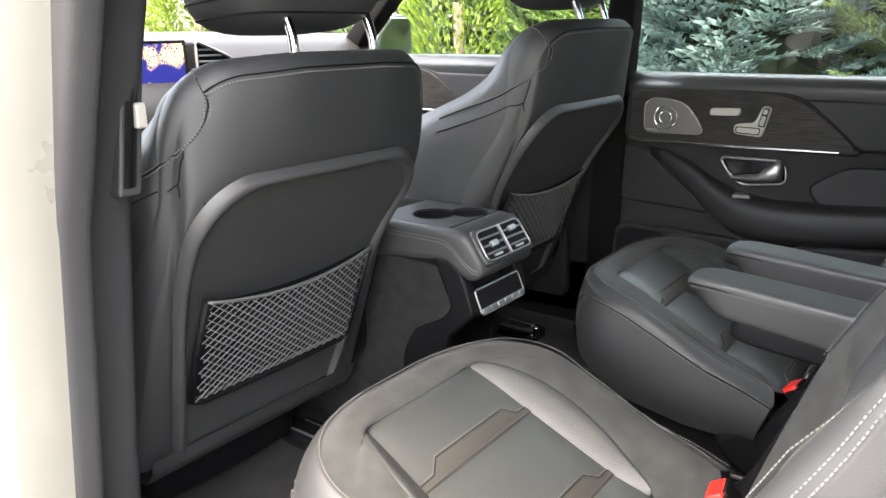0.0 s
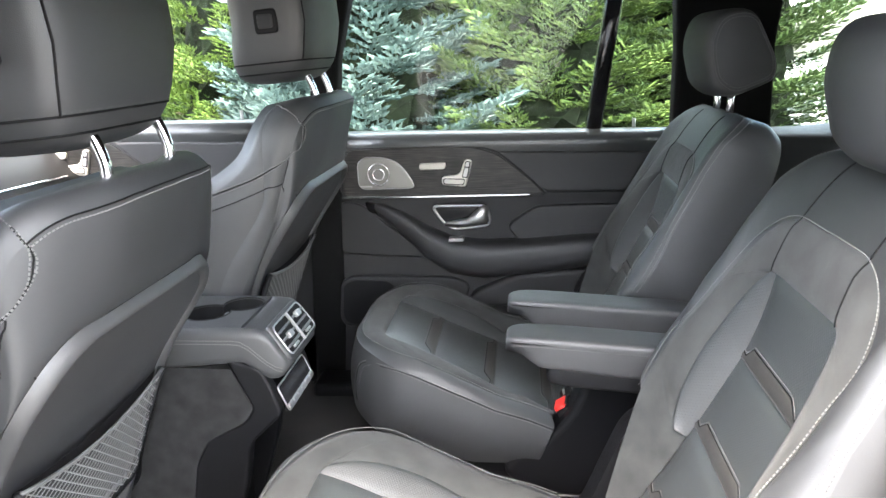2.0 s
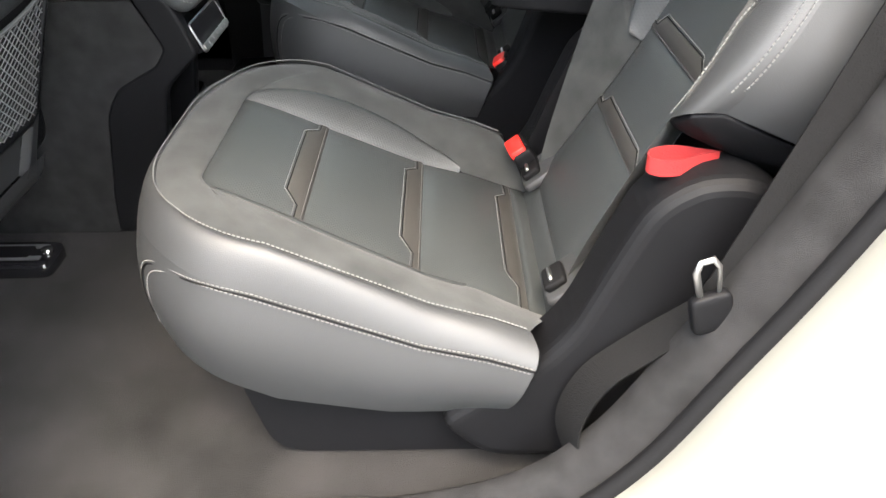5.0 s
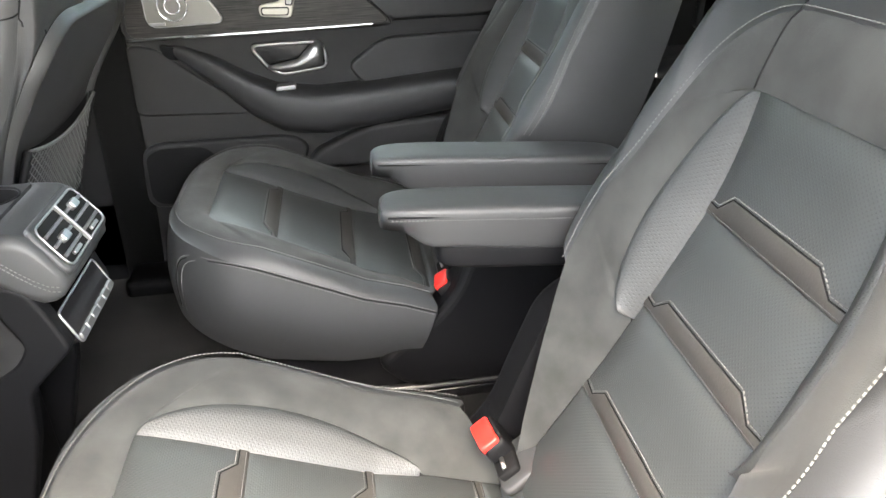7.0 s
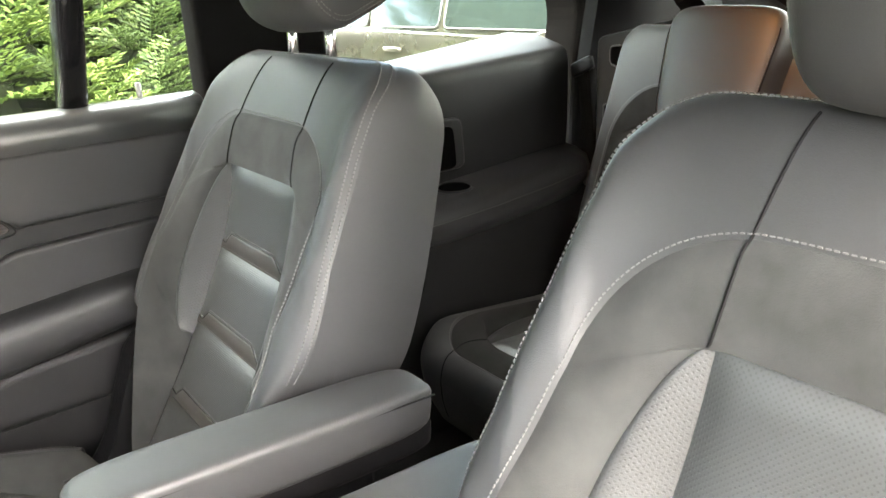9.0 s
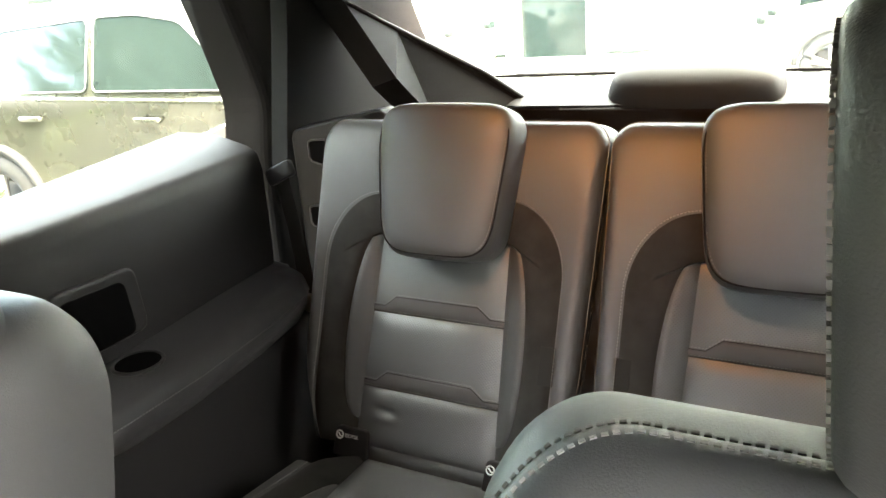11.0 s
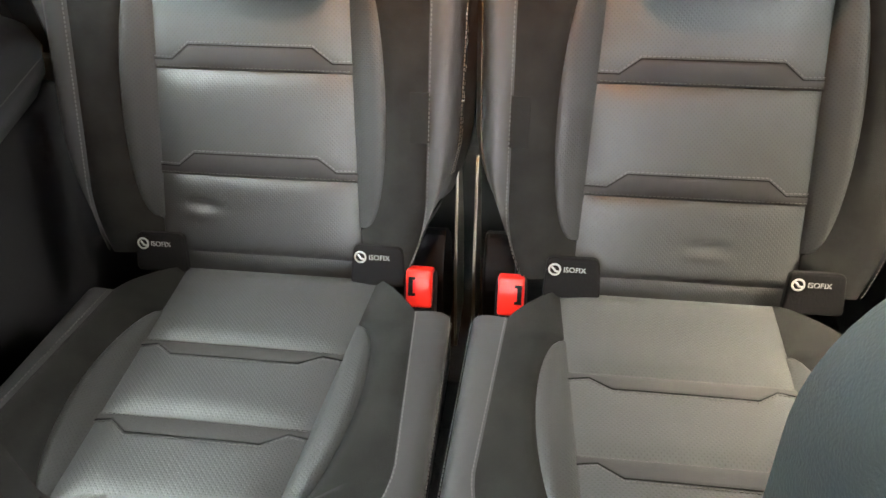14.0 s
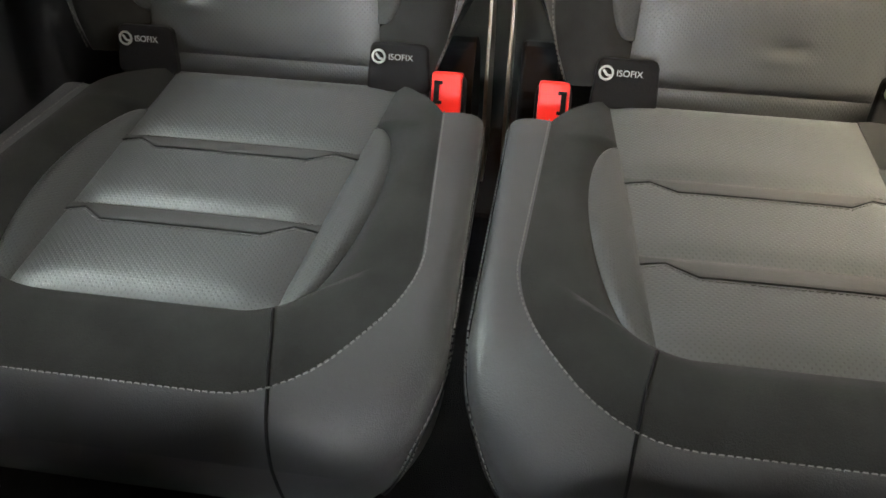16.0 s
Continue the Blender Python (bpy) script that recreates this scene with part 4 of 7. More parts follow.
# ---- third row ----
THIRD_BAND = material("dark_accent_leather", (0.024, 0.024, 0.024), 0.75, grain=0.15, patch=0.15)
def third_seat(side):
    """side 1: its outer flank towards +y."""
    yc = 0.257 * side - 0.006
    s = thing("third_row_seat", (0.9, yc, FLOOR), "black leather third-row seat with grey suede borders", "car seat", "third-row seats")
    th = math.radians(7)
    f, nv = Vector((-math.cos(th), 0, math.sin(th))), Vector((math.sin(th), 0, math.cos(th)))
    o = Vector((0.902, 0.232 * side - 0.010, 0.527))

    def place(u, v, h):
        hh = h - 1.3 * max(0, v - 0.33) ** 2
        p = o + f * v + nv * hh
        return (p.x, p.y + side * u, p.z)

    cush = mesh("cushion", [place(u, v, h) for h in (-0.14, -0.03) for u, v in ((-0.16, 0.02), (0.16, 0.02), (0.16, 0.38), (-0.16, 0.38))], [(0, 1, 2, 3), (4, 5, 6, 7), (0, 1, 5, 4), (1, 2, 6, 5), (2, 3, 7, 6), (3, 0, 4, 7)], SOFT, s, "padded seat cushion", smooth=False)
    upholstery(cush, place, dict(i0=0.122, i1=0.102, it=0.352, c0=0.09, cw=0.035, ce=0.45, fade=2.5, flap=1, rise=0.006, acc=[0.137, 0.247],
        B=(0.180, 0.196, 0.421, 0.115, 0.13, 0.075), hB=lambda u, v: 0.012 - 0.25 * max(0, v - 0.38), C=(0.211, 0.219, 0.434, 0.075, 0.09, 0.07), hC=lambda u, v: 0.008 - 0.35 * max(0, v - 0.37), D=(0.219, 0.226, 0.438, 0.065, 0.08, 0.07), hD=lambda u, v: -0.006 - 0.5 * max(0, v - 0.36), band=THIRD_BAND, suede=THIRD_SUEDE,
        E=(0.204, 0.200, 0.410, 0.07, 0.07, 0.08), hE=lambda u, v: -0.14, bC=0.001, belly=0.03), "cushion")
    # corner seams from the insert over the front edge
    for su in (-1, 1):
        line = [(0.103, 0.353, -0.002), (0.107, 0.370, 0.007), (0.112, 0.39, 0.0115), (0.116, 0.41, 0.006), (0.119, 0.426, -0.004), (0.120, 0.4385, -0.026), (0.120, 0.438, -0.07), (0.118, 0.430, -0.12)]
        skin = [(q, 0, None) for q in cush.children if q.name.startswith(("suede_border", "edge_panel", "side_panel"))]
        tube("corner_seam", laid(skin, [place(su * u, v, h) for u, v, h in spline(line, 4)], 0.0002, nv - f * -0.6), 0.0013, RUBBER, cush, n=6)
    tb = math.radians(23)
    up, nb = Vector((math.sin(tb), 0, math.cos(tb))), Vector((-math.cos(tb), 0, math.sin(tb)))
    ob = Vector((0.918, yc, 0.535))

    def placeb(u, v, h):
        p = ob + up * v + nb * h
        return (p.x, p.y + side * u, p.z)

    back = blob("backrest", Matrix.Translation(ob + up * 0.28 - nb * 0.06) @ Matrix.Rotation(tb, 4, "Y"), (0.030, 0.185, 0.24), SOFT, s, "padded backrest", e=(0.2, 0.25))
    a, b, c, d, e = upholstery(back, placeb, dict(i0=0.128, i1=0.116, it=0.360, c0=0.045, cw=0.038, ce=0.35, rise=0.012, acc=[0.100, 0.227], dimple=(0.072, 0.064) if side > 0 else (0.022, 0.048),
        B=(0.208, 0.210, 0.425, 0.10, 0.12, 0.0, 0.02), hB=lambda u, v: 0.016, C=(0.235, 0.246, 0.532, 0.045, 0.045, 0.07, 0.02), hC=lambda u, v: 0.013, D=(0.243, 0.254, 0.550, 0.045, 0.045, 0.08, 0.02), hD=lambda u, v: -0.030, band=THIRD_BAND, suede=THIRD_SUEDE,
        E=(0.239, 0.251, 0.552, 0.045, 0.045, 0.09, 0.02), hE=lambda u, v: -0.10, bC=0.003), "backrest")
    pad_panel("lower_panel", lambda v: -0.125, lambda v: 0.125, -0.060, 0.004, lambda u, v: -0.006 + 0.25 * v, 0.006, placeb, PERF, back, label="leather panel low on the backrest")
    loft("back_shell", [[placeb(u * k, 0.28 + (v - 0.28) * k, -0.10 - 0.01 * (1 - k)) for u, v in e] for k in (1, 0.96, 0.6, 0.02)], PLASTIC, back, "black carpeted seat back")
    # headrest folded over the top edge
    hm = Matrix.Translation(Vector(placeb(0, 0.445, 0.045)) + Vector((0, -0.019 if side > 0 else 0.004, 0))) @ Matrix.Rotation(tb - 0.06, 4, "Y")
    hd = blob("headrest", hm, (0.047, 0.109, 0.121), LEATHER, s, "black leather headrest folded over the backrest", e=(0.36, 0.42), nu=40, nv=24, shape=lambda p: (p.x - 0.4 * p.y * p.y * -1, p.y * (1 + 1.0 * p.z), p.z))
    rim = []
    for i in range(48):
        an = 2 * math.pi * i / 48
        y, z = [math.copysign(abs(q) ** 0.40, q) for q in (math.cos(an), math.sin(an))]
        y, z = 0.104 * y, 0.113 * z
        y *= 1 + 1.0 * z
        rim.append(hm @ Vector((-0.0375 + 0.4 * y * y + 0.012 * max(0, z / 0.113) ** 4, y, z)))
    tube("headrest_seam", rim, 0.0014, RUBBER, hd, closed=True, n=6)
    stitches("headrest_stitching", [p + nb * 0.002 + (hm.translation - p) * 0.03 for p in rim], THREAD, hd, up=(1, 0, 0), w=0.0006)
    prism("suede_patch", [(-0.212, 0.155), (-0.190, 0.155), (-0.190, 0.212), (-0.212, 0.212)], 0.012, 0.0212, PATCH, s, "small dark patch sewn on the suede", bevel=0.0006, place=placeb)
    # anchor tags with their printed word
    for su in ((0.122, -0.153) if side > 0 else (-0.130, 0.141)):
        tag = prism("anchor_tag", rounded([(su - 0.034, -0.020), (su + 0.034, -0.020), (su + 0.030, 0.030), (su - 0.030, 0.030)], 0.008), 0.014, 0.0235, RUBBER, s, "black fabric tag with white anchor symbol", bevel=0.003, place=placeb)
        cu = bpy.data.curves.new("tag_word", "FONT")
        cu.body, cu.size, cu.extrude, cu.align_x, cu.align_y = "ISOFIX", 0.0088, 0.0002, "LEFT", "CENTER"
        w = new("tag_word", cu)
        cu.materials.append(LABEL)
        ctr = Vector(placeb(su, 0.016, 0.0247))
        rot = Matrix((Vector((0, -1, 0)), up, nb)).transposed().to_4x4()
        w.parent = tag
        w.matrix_world = Matrix.Translation(ctr - ORIGIN[tag.name] + Vector((0, 0.011, 0))) @ rot
        tube("tag_symbol", [Vector(placeb(su, 0.016, 0.0245)) + Vector((0, 0.021, 0)) + (0.0065 * math.cos(k * math.pi / 8)) * Vector((0, 1, 0)) + (0.0065 * math.sin(k * math.pi / 8)) * up for k in range(16)], 0.0012, LABEL, tag, closed=True, n=6)
        tube("tag_symbol", [Vector(placeb(su, 0.016, 0.0245)) + Vector((0, 0.021 + 0.003, 0)) + up * 0.003, Vector(placeb(su, 0.016, 0.0245)) + Vector((0, 0.020, 0)) - up * 0.002, Vector(placeb(su, 0.016, 0.0245)) + Vector((0, 0.0165, 0)) - up * 0.0025], 0.0013, LABEL, tag, n=6)
    return s


third_seat(1)
third_seat(-1)


HINGE = material("dull_steel", (0.16, 0.145, 0.13), 0.45, metal=0.8, patch=0.2, patch_scale=20)


def seat_hinge():
    h = thing("floor_bracket", (0.97, 0.0, FLOOR), "pair of upright thin metal seat brackets on floor", "bracket")
    for y in (-0.012, 0.012):
        prism("hinge_plate", rounded([(0.93, 0.30), (1.02, 0.30), (1.05, 0.50), (1.035, 0.625), (1.01, 0.64), (0.96, 0.50)], 0.015), y - 0.002, y + 0.002, HINGE, h, "thin dull metal hinge plate", bevel=0.001)
    for y in (-0.045, 0.045):
        prism("hinge_boss", rounded([(0.93, 0.36), (1.02, 0.36), (1.03, 0.50), (0.98, 0.55), (0.93, 0.50)], 0.02), y - 0.02, y + 0.02, PLASTIC, h, "dark hinge cover", bevel=0.006)
    box("hinge_foot", (0.88, 1.06), (-0.08, 0.08), (FLOOR, 0.37), RUBBER, h, "dark hinge foot", bevel=0.01)


seat_hinge()
buckle((0.894, 0.047, 0.510), ry=30, label="black third-row belt buckle with red release button")
buckle((0.891, -0.063, 0.510), ry=30, label="black third-row belt buckle with red release button")
buckle((-0.030, -0.233, 0.486), ry=-33, rz=8, tall=True)
buckle((-0.024, 0.198, 0.472), ry=-33, rz=-8, tall=True)


# ---- front seats ----
def front_seat(side):
    yc = -0.39 * side
    dx, dz = (0.0, 0.0) if side > 0 else (0.045, 0.03)
    s = thing("front_seat", (-0.85 + dx, yc, FLOOR), "black leather front seat with a netted seat-back pocket", "car seat", "front seats")
    tb = math.radians(20)
    up, nb = Vector((math.sin(tb), 0, math.cos(tb))), Vector((math.cos(tb), 0, -math.sin(tb)))
    o = Vector((-0.822 + dx, yc, 0.42 + dz))

    def place(u, v, h):
        q = max(0.0, min(1.0, (v - 0.30) / 0.25))
        bend = 0.046 * q * q * (3 - 2 * q)
        p = o + up * v + nb * (h + bend)
        return (p.x, p.y + u, p.z)

    lf = 0.0 if side > 0 else 0.018
    clamp = lambda x: max(0.0, min(1.0, x))
    outer = lambda u: 1.0 if u * side < 0 else 0.6
    shell = outline(0.166, 0.212, 0.532, 0.09, 0.09, v0=0.02)
    rim = outline(0.188, 0.236, 0.555, 0.10, 0.10, v0=0.0)
    drop = lambda pts: [(u, v - 0.024 * outer(u) * clamp((abs(u) - 0.09) / 0.12) * clamp((v - 0.5) / 0.1)) for u, v in pts]
    back = drop(outline(0.254, 0.238, 0.699 + lf, 0.075, 0.09, v0=0.0))
    hr = lambda u, v: -0.009 - 0.008 * clamp((abs(u) - 0.12) / 0.09) * clamp((v - 0.30) / 0.15)
    hk = lambda u, v: -0.017 - 0.045 * outer(u) * clamp((abs(u) - 0.09) / 0.13) ** 1.3 * clamp((v - 0.40) / 0.14)
    side_o = drop(outline(0.268, 0.250, 0.692 + lf, 0.09, 0.11, v0=0.0))
    front = outline(0.290, 0.250, 0.655 + lf, 0.12, 0.17, v0=0.0)
    deep = lambda v: 0.12 + 0.16 * math.exp(-((v - 0.36) / 0.16) ** 2)
    hs = lambda u, v: -0.060 - (0.015 + 0.035 * clamp((abs(u) - 0.09) / 0.11)) * clamp((v - 0.5) / 0.14)
    core = loft("backrest", [[place(u, v - 0.01, hk(u, v) - 0.02) for u, v in back], [place(u, v, hs(u, v)) for u, v in side_o], [place(u * 1.01, v * 0.98, min(hs(u, v) - 0.01, -max(0.5 * deep(v), 0.10))) for u, v in side_o], [place(u * (1.0 + 0.55 * (deep(v) - 0.12)), v, -max(0.8 * deep(v), 0.125)) for u, v in front], [place(u * (0.95 + 0.3 * (deep(v) - 0.12)), v, -max(deep(v), 0.145)) for u, v in front], [place(u * 0.7, v * 0.97, -0.11) for u, v in front], [place(u * 0.02, v * 0.5, -0.11) for u, v in front]], LEATHER, s, "black leather front backrest")
    wrap = strip("back_leather", rim, back, hr, hk, 0.006, place, LEATHER, core, q=10, label="black leather seat back wrap")
    rows = []
    for t in [k / 10 for k in range(11)]:
        g = math.sin(math.pi * t)
        row = []
        for (ua, va), (ub, vb) in zip(back, side_o):
            h0, h1 = hk(ua, va), hs(ub, vb)
            row.append(place((ua + (ub - ua) * t) * (1 + 0.02 * g), va + (vb - va) * t + 0.013 * g * clamp((va - 0.5) / 0.15), h0 + (h1 - h0) * t))
        rows.append(row)
    roll = loft("back_roll", rows, LEATHER, core, "black leather shoulder roll")
    strip("shell_rim", rim, shell, lambda u, v: hr(u, v) + 0.001, -0.006, 0.012, place, SHELL, core, q=10, power=2, label="black plastic seat back rim")
    hollow = lambda u, v: -0.006 - 0.010 * max(0.0, 1 - (u / 0.20) ** 2) * max(0.0, math.sin(math.pi * min(1, max(0, (v - 0.02) / 0.52)))) ** 0.5 + 0.010 * max(0.0, 1 - (u / 0.2) ** 2) * math.exp(-((v - 0.40 + 0.1 * u) / 0.05) ** 2)
    rows = [[place(u * kk, 0.02 + (v - 0.02) * kk, hollow(u * kk, 0.02 + (v - 0.02) * kk)) for u, v in shell] for kk in (1, 0.98, 0.95, 0.9, 0.8, 0.7, 0.6, 0.5, 0.4, 0.3, 0.2, 0.1, 0.02)]
    loft("back_panel", rows, SHELL, core, "smooth black seat back panel")
    loft("lower_apron", [[place(u, v, h) for u, v in ((-0.235, q), (-0.15, q), (0, q), (0.15, q), (0.235, q))] for q, h in ((0.03, 0.004), (0.0, 0.004), (-0.03, -0.006), (-0.05, -0.04), (-0.055, -0.09))], SHELL, core, "black plastic lower seat back apron")
    face_out([q for q in core.children if q.name.startswith(("back_leather", "back_roll", "shell_rim", "back_panel"))], place(0, 0.35, -0.15))
    # net pocket
    u0, u1, v0, v1 = -0.178, 0.178, 0.135, 0.335
    sag = lambda u, v: 0.012 + 0.010 * (1 - (u / 0.18) ** 2) * (v - v0) / (v1 - v0)
    vt = lambda u: v1 - 0.022 * (1 - (u / 0.18) ** 2)
    fr = tube("net_frame", [place(u0, vt(u0), 0.01), place(u0 - 0.004, 0.23, 0.008), place(u0, v0, 0.008), place(u0 + 0.02, v0 - 0.008, 0.01), place(0, v0 - 0.010, 0.01), place(u1 - 0.02, v0 - 0.008, 0.01), place(u1, v0, 0.008), place(u1 + 0.004, 0.23, 0.008), place(u1, vt(u1), 0.01)], 0.006, PLASTIC, core, "black net pocket rim")
    # Dark sheet added over the panel, for the shade behind the cords.
    loft("pocket_lining", [[place(u0 + (u1 - u0) * i / 12, v0 + (vt(u0 + (u1 - u0) * i / 12) - 0.004 - v0) * j / 6, 0.002) for i in range(13)] for j in range(7)], RUBBER, core, "dark sheet added for the shade behind the net")
    verts, faces = [], []

    def cord(a, b, w):
        d = (b - a)
        sd = d.cross(nb).normalized() * w
        up2 = nb * w
        i = len(verts)
        verts.extend([tuple(a + sd), tuple(a + up2), tuple(a - sd), tuple(b + sd), tuple(b + up2), tuple(b - sd)])
        faces.extend([(i, i + 1, i + 4, i + 3), (i + 1, i + 2, i + 5, i + 4)])

    step, seg = 0.0152, 0.0100
    count = int((v1 - v0) / seg)
    for slope in (-1, 1):
        q = u0 - 0.3
        while q < u1 + 0.3:
            for i in range(count + 1):
                va, vb = v0 + i * seg, v0 + (i + 1) * seg
                ua, ub = q + slope * 1.25 * (va - v0), q + slope * 1.25 * (vb - v0)
                if u0 < ua < u1 and u0 < ub < u1 and vb < vt(ub) + 0.003:
                    cord(Vector(place(ua, va, sag(ua, va))), Vector(place(ub, vb, sag(ub, vb))), 0.0011)
            q += step * 1.25
    mesh("net", verts, faces, NET, core, "grey elastic net", smooth=False, kind="stuff")
    tube("net_hem", [place(u, vt(u), sag(u, vt(u))) for u in [u0 + (u1 - u0) * i / 16 for i in range(17)]], 0.003, NET, core, "grey net hem", n=6)
    row = len(side_o) - 1

    def lay(pts, off):
        return laid(((core, row, 4 * row), (wrap, 0, None), (roll, 0, None)), pts, off, Vector((0.6, math.copysign(0.4, pts[0][1] - yc), 0.6)))

    edge = [p for p in back if p[1] > 0.655 + lf]
    tube("shoulder_seam", lay([place(u, v, hk(u, v)) for u, v in edge], 0.0004), 0.0013, RUBBER, core, n=5)
    stitches("shoulder_stitching", lay([place(u * 0.985, v - 0.006, hk(u, v)) for u, v in edge], 0.0008), THREAD, core, up=(0, 1, 0), w=0.0008)
    for us in (-1, 1):
        leaf = spline([(0.165, 0.660, -0.125), (0.184, 0.658, -0.097), (0.197, 0.653, -0.074), (0.201, 0.643, -0.056), (0.208, 0.622, -0.049), (0.219, 0.607, -0.046), (0.234, 0.585, -0.051), (0.244, 0.566, -0.063), (0.248, 0.536, -0.089), (0.256, 0.505, -0.122), (0.264, 0.470, -0.160), (0.270, 0.430, -0.200)], 5)
        tube("wing_seam", lay([place(us * a, b + lf, c) for a, b, c in leaf], 0.0003), 0.0013, RUBBER, core, n=5)
        for gap in (-0.005, 0.005):
            line = [(a + gap * 0.8, b - gap * (0.8 if b < 0.63 else -0.8), c) for a, b, c in leaf]
            stitches("wing_stitching", lay([place(us * a, b + lf, c) for a, b, c in line], 0.0008), THREAD, core, up=(0, 1, 0), w=0.0008)
        for path in ([(0.232, 0.582, -0.05), (0.229, 0.558, -0.050), (0.232, 0.535, -0.050), (0.244, 0.515, -0.070), (0.254, 0.480, -0.105), (0.264, 0.440, -0.145), (0.270, 0.400, -0.185)], [(0.232, 0.535, -0.050), (0.216, 0.521, -0.044), (0.205, 0.511, -0.041)]):
            tube("panel_seam", lay([place(us * a, b + lf, c) for a, b, c in spline(path, 5)], 0.0003), 0.0012, RUBBER, core, n=5)
    for us in (-1, 1):
        rc = Matrix.Translation(place(us * 0.285, 0.055, -0.10))
        cover = blob("recliner_cover", rc, (0.075, 0.028, 0.085), PLASTIC, s, "rounded black recliner cover", e=(0.7, 0.6), nu=28, nv=14)
        blob("recliner_cap", rc @ Matrix.Translation((0, us * 0.022, 0)), (0.050, 0.012, 0.056), SHELL, cover, e=(0.6, 0.7), nu=24, nv=10)
    # cushion below, seen from behind
    blob("seat_cushion", Matrix.Translation((-1.12 + dx, yc, 0.48)), (0.27, 0.26, 0.10), LEATHER, s, "black leather seat cushion", e=(0.35, 0.35))
    blob("seat_base", Matrix.Translation((-1.12 + dx, yc, 0.34)), (0.20, 0.19, 0.075), PLASTIC, s, "black plastic seat base", e=(0.3, 0.3))
    for su in (-0.19, 0.19):
        r = box("floor_rail", (-1.2 + dx, -0.86 + dx), (yc + su - 0.02, yc + su + 0.02), (FLOOR, FLOOR + 0.03), GLOSS, s, "black seat floor rail", bevel=0.004)
        cap = blob("rail_housing", Matrix.Translation((-0.895 + dx, yc + su, FLOOR + 0.012)), (0.075, 0.040, 0.016), GLOSS, s, "black plastic rail end housing", e=(0.3, 0.3), nu=28, nv=10)
        for k in (-0.018, 0.018):
            box("rail_slot", (-0.95 + dx, -0.84 + dx), (yc + su + k - 0.007, yc + su + k + 0.007), (FLOOR + 0.020, FLOOR + 0.0295), SATIN_DARK, cap, bevel=0.003)
        tube("rail_bolt", [(-0.835 + dx, yc + su, FLOOR + 0.024), (-0.835 + dx, yc + su, FLOOR + 0.036)], 0.010, CHROME, cap, "bright rail bolt", n=10)
    # headrest
    hm = Matrix.Translation((-0.665 + dx, yc, (1.232 if side > 0 else 1.248) + dz)) @ Matrix.Rotation(math.radians(-4), 4, "Y")
    hd = blob("headrest", hm, (0.092, 0.150, 0.120), LEATHER, s, "black leather front headrest", e=(0.5, 0.42), nu=40, nv=24, shape=lambda p: (p.x + (0.02 if p.z < 0 else 0) * p.z / 0.1, p.y * (1 + 0.7 * (p.z + 0.02)), p.z))
    for zz in (-0.076, -0.097):
        ring = []
        for i in range(61):
            lon = 2 * math.pi * i / 60
            cz = (1 - (abs(zz) / 0.120) ** (2 / 0.5)) ** (0.5 / 2)
            px, py = [math.copysign(abs(f) ** 0.42, f) for f in (math.cos(lon), math.sin(lon))]
            ring.append(hm @ Vector((0.0925 * cz * px + 0.02 * zz / 0.1, 0.1505 * cz * py * (1 + 0.7 * (zz + 0.02)), zz)))
        stitches("headrest_stitching", [p + Vector((0, 0, 0.004)) for p in ring], THREAD, hd, w=0.0007)
        tube("headrest_seam", ring, 0.0016, RUBBER, hd, n=5)
    for lon in (-0.9, 0.9):
        line = []
        for i in range(15):
            zz = -0.076 + 0.179 * i / 14
            cz = (1 - (abs(zz) / 0.120) ** 4) ** 0.25
            px, py = [math.copysign(abs(f) ** 0.42, f) for f in (math.cos(lon), math.sin(lon))]
            line.append(hm @ Vector((0.0922 * cz * px + (0.02 * zz / 0.1 if zz < 0 else 0), 0.1503 * cz * py * (1 + 0.7 * (zz + 0.02)), zz)))
        tube("headrest_seam", line, 0.0016, RUBBER, hd, n=5)
    for sy in (-0.061, 0.103) if side > 0 else (-0.062, 0.062):
        tube("headrest_post", spline([(-0.597 + dx, yc + sy, 0.99 + dz), (-0.597 + dx, yc + sy, 1.080 + dz), (-0.600 + dx, yc + sy, 1.108 + dz), (-0.613 + dx, yc + sy, 1.140 + dz), (-0.636 + dx, yc + sy, 1.172 + dz)], 6), 0.0075, CHROME, s, "chrome headrest post", n=12)
    bm = hm @ Matrix.Translation((0.0, -0.152, 0.005))
    bt = blob("headrest_button", bm, (0.024, 0.006, 0.024), PLASTIC, s, "black headrest release button", e=(0.3, 0.3), nu=20, nv=12)
    blob("button_cap", bm @ Matrix.Translation((0, -0.005, 0)), (0.016, 0.004, 0.014), SOFT, bt, e=(0.3, 0.3), nu=16, nv=8)
    return s


front_seat(1)
front_seat(-1)


